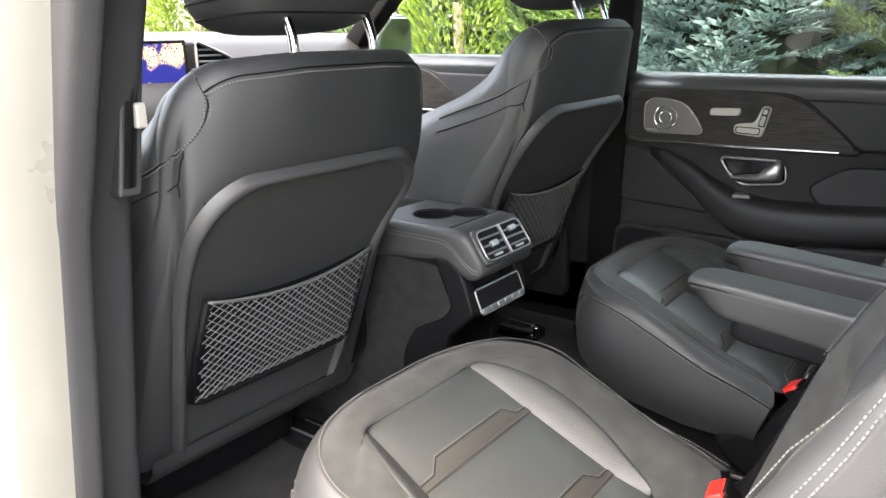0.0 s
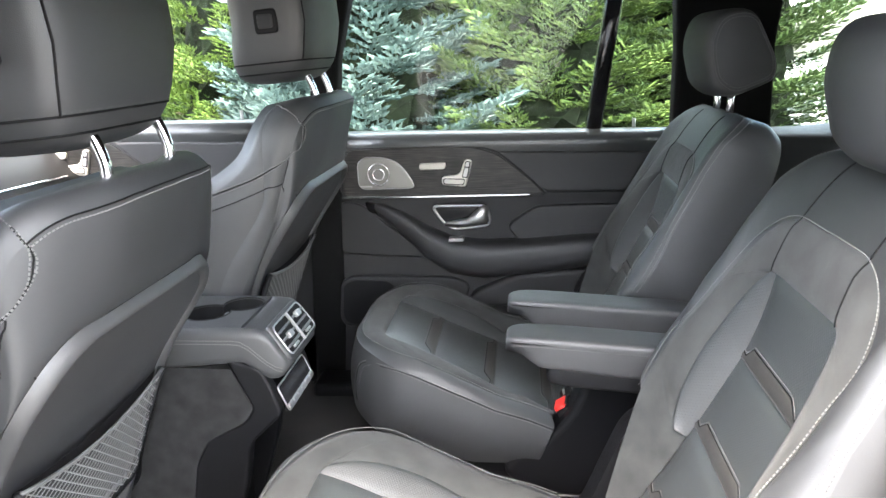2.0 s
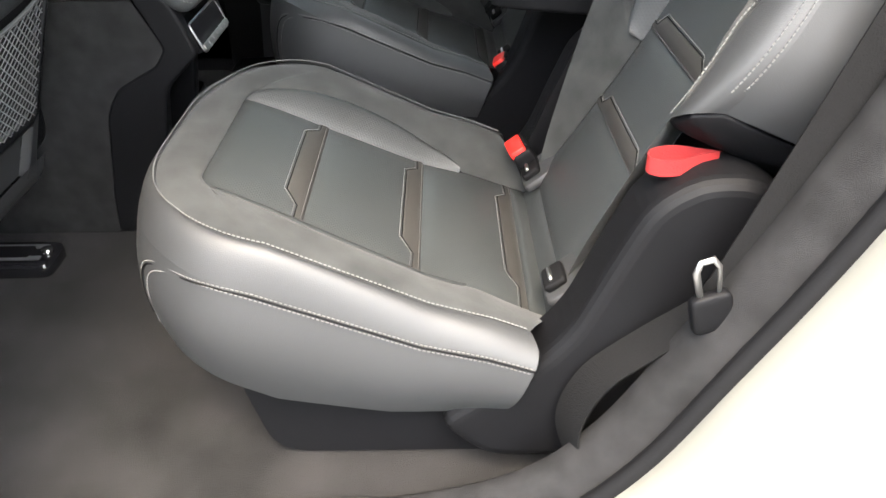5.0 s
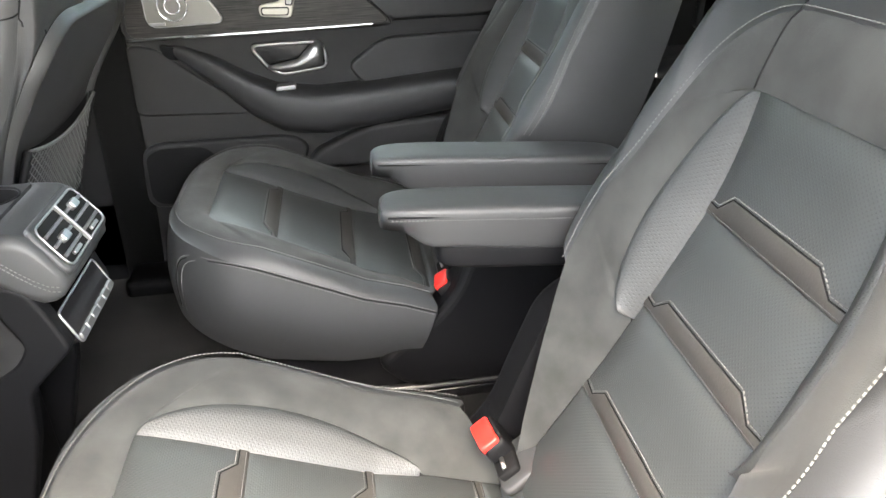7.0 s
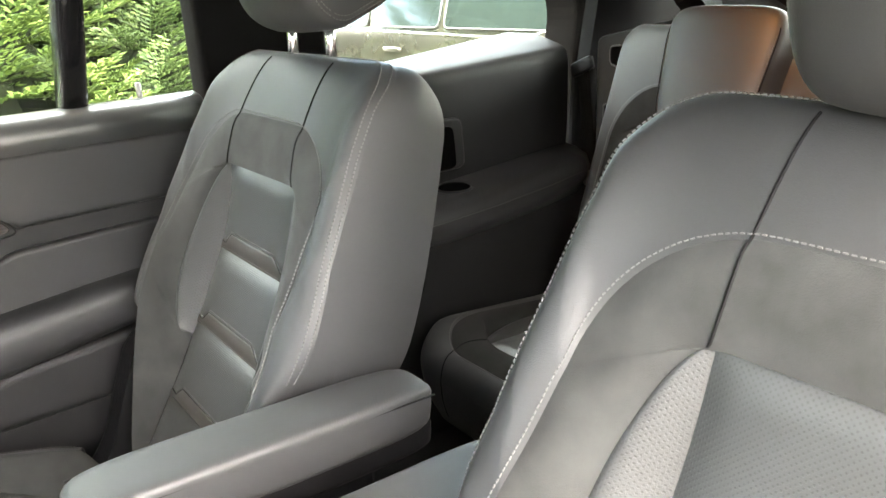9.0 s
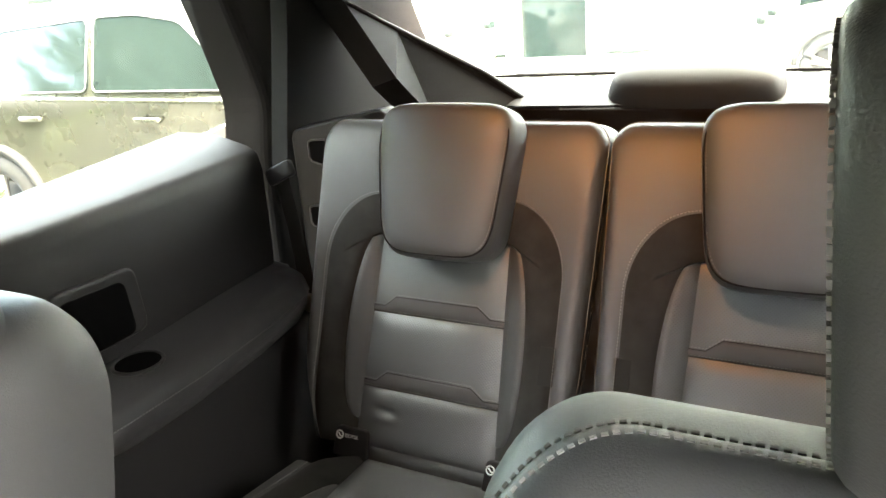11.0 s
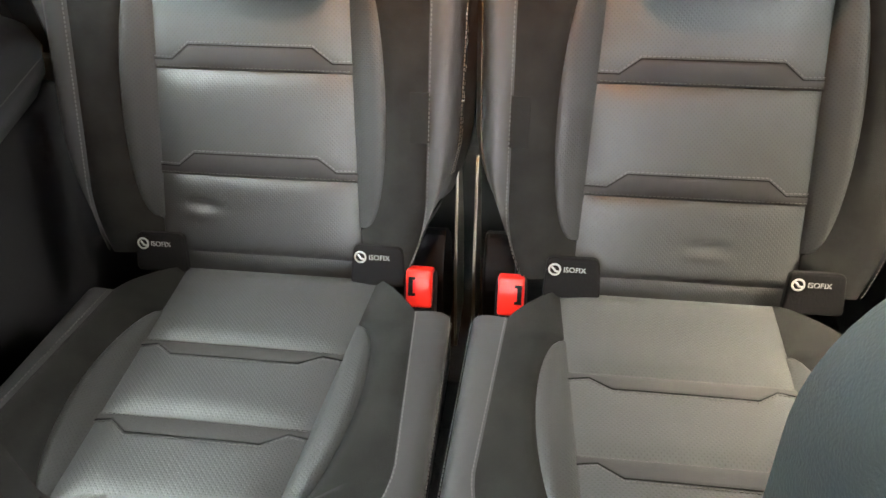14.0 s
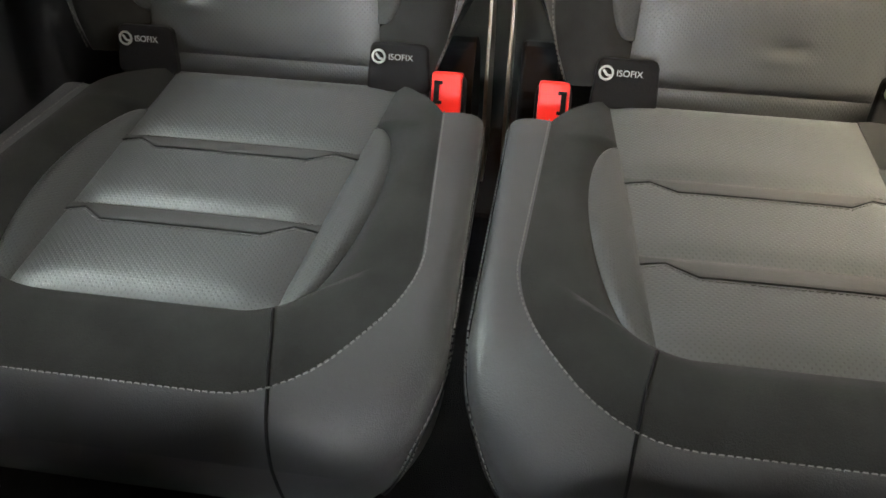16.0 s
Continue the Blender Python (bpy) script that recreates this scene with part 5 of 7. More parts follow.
# ---- centre console ----
def console():
    c = thing("centre_console", (-0.75, 0, FLOOR), "black leather centre console with rear air vents and cup holders", "console")
    sec = []
    for x, zt, zb, w, zi in ((-1.35, 0.750, 0.60, 0.103, 0), (-0.800, 0.752, 0.672, 0.103, 0), (-0.796, 0.752, 0.672, 0.103, 0.66), (-0.606, 0.752, 0.689, 0.102, 0.69), (-0.602, 0.752, 0.688, 0.102, 0), (-0.588, 0.7515, 0.678, 0.101, 0), (-0.572, 0.750, 0.665, 0.100, 0), (-0.558, 0.743, 0.657, 0.098, 0), (-0.545, 0.726, 0.657, 0.096, 0), (-0.534, 0.708, 0.662, 0.093, 0), (-0.526, 0.694, 0.671, 0.088, 0)):
        lip = 0.086 * w / 0.103
        r = min(0.016, (zt - zb) * 0.35)
        side = [(w - r * 0.4, zb + 0.001), (w - r * 0.1, zb + r * 0.3), (w, zb + r)] + [(w - r + r * math.cos(k * math.pi / 10), zt - r + r * math.sin(k * math.pi / 10)) for k in range(6)]
        side += [(lip, zt), (lip - 0.001, zi if zi else zt - 0.0005)]
        sec.append([(x, p[0], p[1]) for p in side] + [(x, -p[0], p[1]) for p in reversed(side)])
    loft("console_top", sec, LEATHER, c, "black leather console top", closed=True, caps=True)
    for dz in (0.0, -0.0065):
        line = [(-1.1 + 0.02 * i, -0.1035, 0.733 + dz) for i in range(25)]
        line += [(-0.605, -0.1030, 0.731 + dz), (-0.590, -0.1020, 0.722 + dz), (-0.575, -0.1010, 0.707 + dz), (-0.560, -0.0993, 0.693 + dz), (-0.545, -0.0970, 0.682 + dz), (-0.532, -0.0935, 0.678 + dz)]
        stitches("console_stitching", line, THREAD, c, up=(0, 1, 0), w=0.0006, step=0.0055, length=0.0035)
    # two cup wells that run into one another
    (ax, ay, ar), (bx, by, br) = (-0.700, -0.010, 0.044), (-0.647, 0.040, 0.039)
    d, phi = math.hypot(bx - ax, by - ay), math.atan2(by - ay, bx - ax)
    ka, kb = math.acos((d * d + ar * ar - br * br) / (2 * d * ar)), math.acos((d * d + br * br - ar * ar) / (2 * d * br))
    well = [(ax + ar * math.cos(t), ay + ar * math.sin(t)) for t in [phi + ka + (2 * math.pi - 2 * ka) * i / 30 for i in range(31)]]
    well += [(bx + br * math.cos(t), by + br * math.sin(t)) for t in [phi + math.pi + kb + (2 * math.pi - 2 * kb) * i / 30 for i in range(1, 30)]]
    bm = bmesh.new()
    outer = [(-0.795, -0.0852), (-0.607, -0.0852), (-0.607, 0.0852), (-0.795, 0.0852)]
    for loop, rings in ((outer, (0.70, 0.7525)), (well, (0.693, 0.7505, 0.7525))):
        rows = [[bm.verts.new((x, y, z)) for x, y in loop] for z in rings]
        for low, top in zip(rows, rows[1:]):
            for i in range(len(top)):
                j = (i + 1) % len(top)
                bm.faces.new((top[i], top[j], low[j], low[i]))
    bmesh.ops.triangle_fill(bm, edges=[e for e in bm.edges if all(abs(v.co.z - 0.7525) < 1e-6 for v in e.verts)], use_beauty=True)
    pl = part("cup_plate", bm, LEATHER, c, "black cup holder plate with two wells")
    tube("cup_rim", [(x, y, 0.7522) for x, y in well], 0.0017, PLASTIC, pl, closed=True, n=6)
    mx, my = sum(p[0] for p in well) / len(well), sum(p[1] for p in well) / len(well)
    loft("cup_wall", [[(mx + (x - mx) * 0.985, my + (y - my) * 0.985, z) for x, y in well] for z in (0.694, 0.72, 0.7495)], RUBBER, pl, "black inside of the cup wells", closed=True)
    prism("cup_base", well, 0.684, 0.697, RUBBER, pl, "black rubber cup base", bevel=0.001, axes="xy")
    prism("cup_lining", [(ax + (ar - 0.001) * math.cos(k * math.pi / 14), ay + (ar - 0.001) * math.sin(k * math.pi / 14)) for k in range(28)], 0.69, 0.700, PLASTIC, pl, bevel=0.002, axes="xy")
    box("cup_finger", (-0.678, -0.668), (0.010, 0.024), (0.70, 0.742), SATIN_DARK, pl, "sprung grey cup gripper", bevel=0.003)
    # vent block, tilted
    R = Matrix.Translation((-0.541, 0.0, 0.719)) @ Matrix.Rotation(math.radians(-34.5), 4, "Y")

    def face(u, v, h):
        return tuple(R @ Vector((h, u, v)))
    prism("vent_frame", rounded([(-0.086, -0.037), (0.086, -0.037), (0.083, 0.037), (-0.083, 0.037)], 0.016), -0.03, 0.004, LEATHER, c, "black rear vent surround", bevel=0.005, place=face)
    vt = prism("vent_opening", rounded([(-0.076, -0.029), (0.076, -0.029), (0.073, 0.029), (-0.073, 0.029)], 0.012), 0.0, 0.0052, RUBBER, c, bevel=0.001, place=face)
    for i in range(3):
        z = -0.0165 + 0.0155 * i
        for s in (-1, 1):
            prism("vent_slat", [(s * 0.005, z - 0.0022), (s * 0.071, z - 0.0022), (s * 0.071, z + 0.0022), (s * 0.005, z + 0.0022)], 0.002, 0.0085, SATIN_DARK, vt, "grey vent slat", bevel=0.001, place=face)
    prism("vent_bar", [(-0.0022, -0.030), (0.0022, -0.030), (0.0022, 0.030), (-0.0022, 0.030)], 0.003, 0.0105, SATIN, vt, bevel=0.001, place=face)
    tube("vent_rim", [face(u, v, 0.0055) for u, v in rounded([(-0.077, -0.030), (0.077, -0.030), (0.074, 0.030), (-0.074, 0.030)], 0.013)], 0.0016, SATIN, vt, closed=True, n=6)
    for u, v in ((-0.040, -0.001), (0.036, 0.0145)):
        prism("vent_knob", rounded([(u - 0.010, v - 0.006), (u + 0.010, v - 0.006), (u + 0.010, v + 0.006), (u - 0.010, v + 0.006)], 0.003), 0.006, 0.014, SATIN, vt, "small satin vent knob", bevel=0.002, place=face)
    for u in (-0.040, 0.036):
        prism("vent_wheel", rounded([(u - 0.013, -0.0255), (u + 0.013, -0.0255), (u + 0.013, -0.0205), (u - 0.013, -0.0205)], 0.002), 0.004, 0.0095, SATIN, vt, "satin vent wheel", bevel=0.001, place=face)
    # climate panel
    R2 = Matrix.Translation((-0.546, 0.0, 0.609)) @ Matrix.Rotation(math.radians(-23), 4, "Y")

    def face2(u, v, h):
        return tuple(R2 @ Vector((h, u, v)))
    cp = prism("climate_panel", rounded([(-0.077, -0.024), (0.077, -0.024), (0.077, 0.024), (-0.077, 0.024)], 0.008), -0.06, 0.004, GLOSS, c, "gloss black rear climate panel", bevel=0.002, place=face2)
    tube("climate_rim", [face2(u, v, 0.003) for u, v in rounded([(-0.078, -0.025), (0.078, -0.025), (0.078, 0.025), (-0.078, 0.025)], 0.008)], 0.0018, SATIN, cp, closed=True, n=6)
    for i in range(6):
        u = -0.064 + 0.0255 * i
        prism("climate_key", rounded([(u - 0.0115, -0.023), (u + 0.0115, -0.023), (u + 0.0115, -0.013), (u - 0.0115, -0.013)], 0.003), 0.003, 0.008, SATIN, cp, "satin climate key", bevel=0.002, place=face2)
    # carpeted flanks, rear frame
    prism("console_flank", rounded([(-1.35, 0.252), (-0.735, 0.252), (-0.70, 0.50), (-0.595, 0.58), (-0.60, 0.675), (-1.35, 0.69)], 0.02), -0.096, 0.096, FELT, c, "dark carpeted console flank", bevel=0.008)
    leg = [(-0.640, 0.698), (-0.575, 0.680), (-0.556, 0.640), (-0.541, 0.590), (-0.560, 0.572), (-0.606, 0.528), (-0.618, 0.452), (-0.680, 0.254), (-0.752, 0.254), (-0.745, 0.321), (-0.715, 0.485), (-0.688, 0.532), (-0.612, 0.573), (-0.594, 0.600)]
    for y in (-0.100, 0.076):
        prism("console_leg", rounded(leg, 0.012), y + 0.024, y, PLASTIC, c, "black plastic console frame", bevel=0.006)
    box("footwell_panel", (-0.76, -0.68), (-0.08, 0.08), (0.254, 0.56), PLASTIC, c, "black plastic lower console end", bevel=0.01)
    return c


console()


# ---- near body: pillars, open doorway ----
def near_pillar_b():
    p = thing("pillar_b_left", (-0.72, -0.76, FLOOR), "open doorway pillar with white paint and grey trim", "pillar", kind="structure")
    def column(name, sec, mat, lab, lean=1.0):
        rows = []
        for z, dx, dy in ((0.20, -0.055, -0.03), (0.55, -0.045, -0.012), (0.9, 0.0, 0.0), (1.15, 0.045, 0.03), (1.5, 0.12, 0.12)):
            rows.append([(x + (dx * lean if dx > 0 else dx), y + dy, z) for x, y in rounded(sec, 0.012, 3)])
        loft(name, rows, mat, p, lab, closed=True, caps=True)
    column("painted_frame", [(-0.95, -0.92), (-0.606, -0.88), (-0.591, -0.80), (-0.70, -0.78), (-0.95, -0.80)], WHITE_PAINT, "white painted door frame", 0.45)
    column("door_seal", [(-0.645, -0.825), (-0.590, -0.815), (-0.588, -0.775), (-0.66, -0.765)], PILLAR_CLOTH, "grey cloth-covered door seal")
    column("pillar_trim", [(-0.685, -0.78), (-0.647, -0.775), (-0.640, -0.70), (-0.685, -0.675), (-0.765, -0.69), (-0.765, -0.77)], PILLAR_CLOTH, "grey fabric pillar trim")
    b = prism("belt_slot", rounded([(-0.724, 0.925), (-0.694, 0.925), (-0.652, 1.20), (-0.682, 1.20)], 0.006), -0.685, -0.618, SHELL, p, "black belt height slot", bevel=0.004, axes="yz")
    prism("slot_groove", rounded([(-0.717, 0.935), (-0.701, 0.935), (-0.661, 1.19), (-0.677, 1.19)], 0.004), -0.640, -0.6165, RUBBER, b, bevel=0.001, axes="yz")
    tube("slot_rib", [(-0.616, -0.709, 0.938), (-0.616, -0.669, 1.187)], 0.0025, PLASTIC, b, n=6)
    box("belt_latch", (-0.622, -0.608), (-0.694, -0.680), (1.005, 1.035), SWITCH, b, "cream belt slot latch", bevel=0.003)


near_pillar_b()


# ---- doorway edge behind the near seat ----
def near_pillar_c():
    p = thing("pillar_c_left", (0.2, -0.78, FLOOR), "doorway edge with white paint, rubber seal and felt trim", "pillar", kind="structure")
    edge = spline([(-0.36, 0.245), (-0.20, 0.255), (-0.06, 0.30), (0.03, 0.39), (0.10, 0.52), (0.17, 0.66), (0.235, 0.82), (0.285, 1.0), (0.33, 1.2), (0.36, 1.48)], 6)
    nrm = []
    for i in range(len(edge)):
        d = edge[min(i + 1, len(edge) - 1)] - edge[max(i - 1, 0)]
        nrm.append(Vector((d.y, -d.x)).normalized())
    def band(name, prof, mat, lab, smooth=True):
        loft(name, [[(e.x + n.x * k, y, e.y + n.y * k) for e, n in zip(edge, nrm)] for k, y in prof], mat, p, lab, smooth=smooth)
    band("felt_trim", [(0.03, -0.69), (0.0, -0.70), (-0.014, -0.714), (-0.012, -0.732), (0.004, -0.747), (0.03, -0.755), (0.036, -0.763)], FELT, "grey felt doorway trim")
    band("door_seal", [(0.03, -0.748), (0.020, -0.756), (0.018, -0.766), (0.026, -0.774), (0.036, -0.774)], RUBBER, "black rubber door seal")
    band("painted_frame", [(0.030, -0.770), (0.026, -0.786), (0.036, -0.82), (0.06, -0.845), (0.11, -0.855), (0.14, -0.86), (0.15, -0.90), (0.17, -0.925), (0.24, -0.95), (0.26, -0.90)], WHITE_PAINT, "white painted door frame")
    return p


near_pillar_c()
box("side_wall_left", (0.55, 1.95), (-0.80, -0.66), (FLOOR, 0.98), SOFT, kind="structure", label="black side lining of the boot", category="wall", bevel=0.03)
box("side_wall_front_left", (-1.9, -0.80), (-0.82, -0.72), (FLOOR, 0.98), SOFT, kind="structure", label="black front door lining", category="wall", bevel=0.03)
box("pillar_c_left_trim", (0.36, 0.66), (-0.80, -0.69), (0.60, 1.46), HEADLINER, kind="structure", label="dark pillar trim behind the doorway", category="pillar", bevel=0.02)
box("wheel_arch_left", (0.34, 1.2), (-0.80, -0.56), (FLOOR, 0.62), CARPET, kind="structure", label="dark carpeted wheel arch", category="wall", bevel=0.06)
box("body_side_left", (0.30, 2.0), (-0.98, -0.82), (GROUND + 0.3, 0.96), WHITE_PAINT, kind="structure", label="white painted rear body side", category="wall", bevel=0.04)
box("sill_left", (-0.70, 0.02), (-0.90, -0.70), (FLOOR - 0.08, FLOOR + 0.012), PLASTIC, kind="structure", label="black plastic door sill", category="trim", bevel=0.015)
box("side_wall_front_right", (-1.9, -0.70), (0.80, 0.86), (FLOOR, 0.97), SOFT, kind="structure", label="black front door shell", category="wall", bevel=0.02)
box("firewall", (-2.0, -1.85), (-0.8, 0.8), (FLOOR - 0.05, 0.95), PLASTIC, kind="structure", label="black front footwell wall", category="wall")
copy = copy_thing(bpy.data.objects["car_door"], pose(-1.30, 0.765, FLOOR + 0.045))
tagged(copy, "closed black leather front car door with chrome strip", "car door")


# belts
def ribbon(name, pts, width, across, mat, parent=None, label="", th=0.0012, category="", kind=""):
    """A flat band along points, its width along the direction across."""
    pts, a = [Vector(p) for p in pts], Vector(across).normalized() * width / 2
    rows = []
    for i, p in enumerate(pts):
        d = (pts[min(i + 1, len(pts) - 1)] - pts[max(i - 1, 0)]).normalized()
        n = d.cross(a).normalized() * th
        rows.append([tuple(p - a - n), tuple(p + a - n), tuple(p + a + n), tuple(p - a + n)])
    return loft(name, rows, mat, parent, label, closed=True, caps=True, smooth=False, category=category, kind=kind)


def near_belt():
    b = thing("seat_belt", (0.1, -0.71, 0.3), "black seat belt with a metal tongue hanging beside the seat", "seat belt")
    ribbon("webbing", spline([(0.36, -0.665, 1.30), (0.27, -0.69, 0.98), (0.20, -0.705, 0.78), (0.135, -0.715, 0.60), (0.115, -0.715, 0.55)]), 0.046, (0.75, -0.2, -0.5), WEBBING, b, "black belt webbing")
    ribbon("lower_webbing", spline([(0.115, -0.715, 0.55), (0.06, -0.70, 0.49), (0.01, -0.70, 0.44), (-0.012, -0.705, 0.38), (0.0, -0.72, 0.33), (0.025, -0.725, 0.285)]), 0.046, (0.4, -0.9, 0.1), WEBBING, b, "black belt webbing slack")
    m = Matrix.Translation((0.102, -0.735, 0.560)) @ Euler((0, radians(-14), radians(8))).to_matrix().to_4x4()
    t = blob("tongue_cover", m, (0.020, 0.007, 0.022), PLASTIC, b, "black plastic tongue cover", e=(0.35, 0.35), nu=16, nv=10)
    tube("tongue", [m @ Vector((-0.009, 0, 0.018)), m @ Vector((-0.011, 0, 0.050)), m @ Vector((-0.006, 0, 0.060)), m @ Vector((0.006, 0, 0.060)), m @ Vector((0.011, 0, 0.050)), m @ Vector((0.009, 0, 0.018))], 0.0035, SATIN, t, "metal belt tongue", flat=0.5)
    blob("belt_anchor", Matrix.Translation((0.03, -0.735, 0.30)), (0.03, 0.012, 0.03), PLASTIC, b, e=(0.4, 0.4), nu=14, nv=10)


near_belt()


def pull_loop(side):
    y = -0.61 if side > 0 else 0.588
    p = thing("pull_loop", (0.12, y, 0.665), "red fabric pull loop for folding the seat", "strap", "seat pull loops")
    ring = [(0.124, 0.0, 0.0), (0.105, 0.006, 0.000), (0.085, 0.014, -0.001), (0.066, 0.016, -0.001), (0.055, 0.011, 0.000), (0.054, 0.003, 0.002), (0.064, -0.005, 0.003), (0.085, -0.008, 0.003), (0.105, -0.005, 0.001), (0.124, -0.001, 0.0)]
    back = 0.0 if side > 0 else 0.012
    ribbon("loop_band", spline([(a + back, y - side * (0.014 + b), 0.661 + c - 0.3 * back) for a, b, c in ring], 6), 0.016, (0.1, 0.35 * side, 1.0), RED_CLOTH, p, "red woven band", th=0.001)


RED_CLOTH = material("red_webbing", (0.15, 0.0008, 0.0016), 0.9, grain=0.3, scale=500, patch=0.12)
pull_loop(1)
pull_loop(-1)


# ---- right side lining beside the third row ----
# Near-black colour that stands in for the shade inside hollows.
HOLLOW_SHADE = material("hollow_shade", (0.0012, 0.0012, 0.0013), 0.95, spec=0.03)


def quarter_lining():
    q = thing("wall_quarter_right", (0.8, 0.62, FLOOR), "black side lining with armrest ledge and cup holder", "side panel", kind="structure")
    upper = []
    for x, z0, z1, y in ((0.50, 0.72, 0.985, 0.66), (0.62, 0.73, 0.987, 0.625), (0.8, 0.74, 0.992, 0.618), (0.95, 0.75, 0.997, 0.615), (1.06, 0.75, 1.0, 0.612), (1.085, 0.75, 1.0, 0.64)):
        upper.append([(x, y + 0.012, z0), (x, y + 0.004, z0 + 0.08), (x, y, z1 - 0.03), (x, y + 0.006, z1 - 0.006), (x, y + 0.02, z1 + 0.002), (x, 0.74, z1 + 0.012 + 0.03 * max(0, x - 0.7)), (x, 0.83, z1 + 0.0 + 0.05 * max(0, x - 0.6))])
    loft("upper_lining", upper, SIDE, q, "black leather-grained upper side lining")
    led = []
    for x, zt, yi in ((0.50, 0.735, 0.56), (0.62, 0.748, 0.528), (0.75, 0.758, 0.512), (0.9, 0.768, 0.510), (1.02, 0.775, 0.520), (1.062, 0.776, 0.545), (1.075, 0.772, 0.60)):
        led.append([(x, 0.65, zt + 0.012), (x, 0.60, zt + 0.006), (x, yi + 0.04, zt + 0.002), (x, yi + 0.012, zt - 0.006), (x, yi, zt - 0.025), (x, yi + 0.004, zt - 0.05), (x, yi + 0.03, zt - 0.085), (x, 0.66, zt - 0.1)])
    loft("armrest_ledge", led, DOOR_LEATHER, q, "padded black armrest ledge")
    stitches("ledge_stitching", [(x, yi - 0.001, zt - 0.028) for x, zt, yi in ((0.50, 0.735, 0.56), (0.62, 0.748, 0.528), (0.75, 0.758, 0.512), (0.9, 0.768, 0.510), (1.02, 0.775, 0.520), (1.062, 0.776, 0.545))], THREAD, q, w=0.0006, up=(0, 1, 0))
    cup = tube("cup_holder", [(0.70 + 0.036 * math.cos(a * math.pi / 12), 0.585 + 0.036 * math.sin(a * math.pi / 12), 0.764) for a in range(24)], 0.003, SOFT, q, "black cup holder rim", closed=True)
    # Flat disc, coloured as the shaded inside of the cup holder.
    blob("cup_well", Matrix.Translation((0.70, 0.585, 0.764)), (0.034, 0.034, 0.0015), HOLLOW_SHADE, cup, e=(0.3, 1), nu=20, nv=6)
    prism("storage_slot", rounded([(0.60, 0.79), (0.76, 0.79), (0.755, 0.895), (0.61, 0.90)], 0.02), 0.64, 0.6155, SIDE, q, "moulded side recess", bevel=0.006)
    # Flat plate in the recess's shade colour, not an opening.
    prism("storage_hollow", rounded([(0.615, 0.795), (0.735, 0.795), (0.73, 0.88), (0.62, 0.885)], 0.015), 0.625, 0.6145, HOLLOW_SHADE, q, "near-black plate for the shade of a side hollow", bevel=0.001)
    loft("lower_lining", [[(x, y, z) for x, y in ((0.34, 0.70), (0.50, 0.60), (0.60, 0.555), (0.9, 0.55), (1.3, 0.56))] for z in (FLOOR, 0.45, 0.60, 0.70)], SIDE, q, "dark carpeted lower side lining")
    k = tube("knob_ring", [(0.565 + 0.020 * math.cos(a * math.pi / 12), 0.545 + 0.012 * math.cos(a * math.pi / 12), 0.605 + 0.020 * math.sin(a * math.pi / 12)) for a in range(24)], 0.004, CHROME, q, "chrome-ringed release knob", closed=True)
    blob("knob_cap", Matrix.Translation((0.565, 0.545, 0.605)), (0.018, 0.012, 0.018), GLOSS, k, e=(1, 1), nu=16, nv=10)
    # belt cover and slotted plastic panel by the seat back
    pn = prism("slotted_panel", rounded([(0.44, 1.05), (0.665, 1.005), (0.67, 0.60), (0.44, 0.60)], 0.02), 1.26, 1.215, PLASTIC, q, "slotted black plastic panel", bevel=0.006, axes="yz")
    for y0, y1, z0, z1 in ((0.578, 0.622, 0.935, 0.99), (0.585, 0.640, 0.80, 0.855)):
        # Raised plate painted near-black for the shade within the slot.
        prism("panel_slot", rounded([(y0, z0), (y1, z0 + 0.01), (y1, z1 - 0.004), (y0, z1)], 0.010), 1.22, 1.2125, HOLLOW_SHADE, pn, bevel=0.002, axes="yz")
        tube("slot_rim", [(1.213, a, b) for a, b in rounded([(y0, z0), (y1, z0 + 0.01), (y1, z1 - 0.004), (y0, z1)], 0.010)], 0.0022, SOFT, pn, closed=True, n=6)
    return q


quarter_lining()


def rear_belt():
    b = thing("rear_seat_belt", (1.08, 0.6, 0.75), "black third-row seat belt with plastic guide", "seat belt")
    ribbon("webbing", spline([(1.16, 0.578, 1.40), (1.12, 0.580, 1.18), (1.085, 0.585, 1.0), (1.075, 0.582, 0.95), (1.07, 0.565, 0.85), (1.055, 0.545, 0.76), (1.04, 0.525, 0.70)]), 0.044, (0.25, 1, 0.1), WEBBING, b, "black belt webbing")
    m = Matrix.Translation((1.072, 0.582, 0.958)) @ Euler((radians(-25), radians(10), 0)).to_matrix().to_4x4()
    blob("belt_guide", m, (0.008, 0.031, 0.015), PLASTIC, b, "black plastic belt guide", e=(0.3, 0.4), nu=18, nv=10)
    blob("belt_tongue", Matrix.Translation((1.045, 0.53, 0.72)), (0.006, 0.02, 0.018), SATIN, b, "metal belt tongue", e=(0.4, 0.4), nu=14, nv=8)


rear_belt()


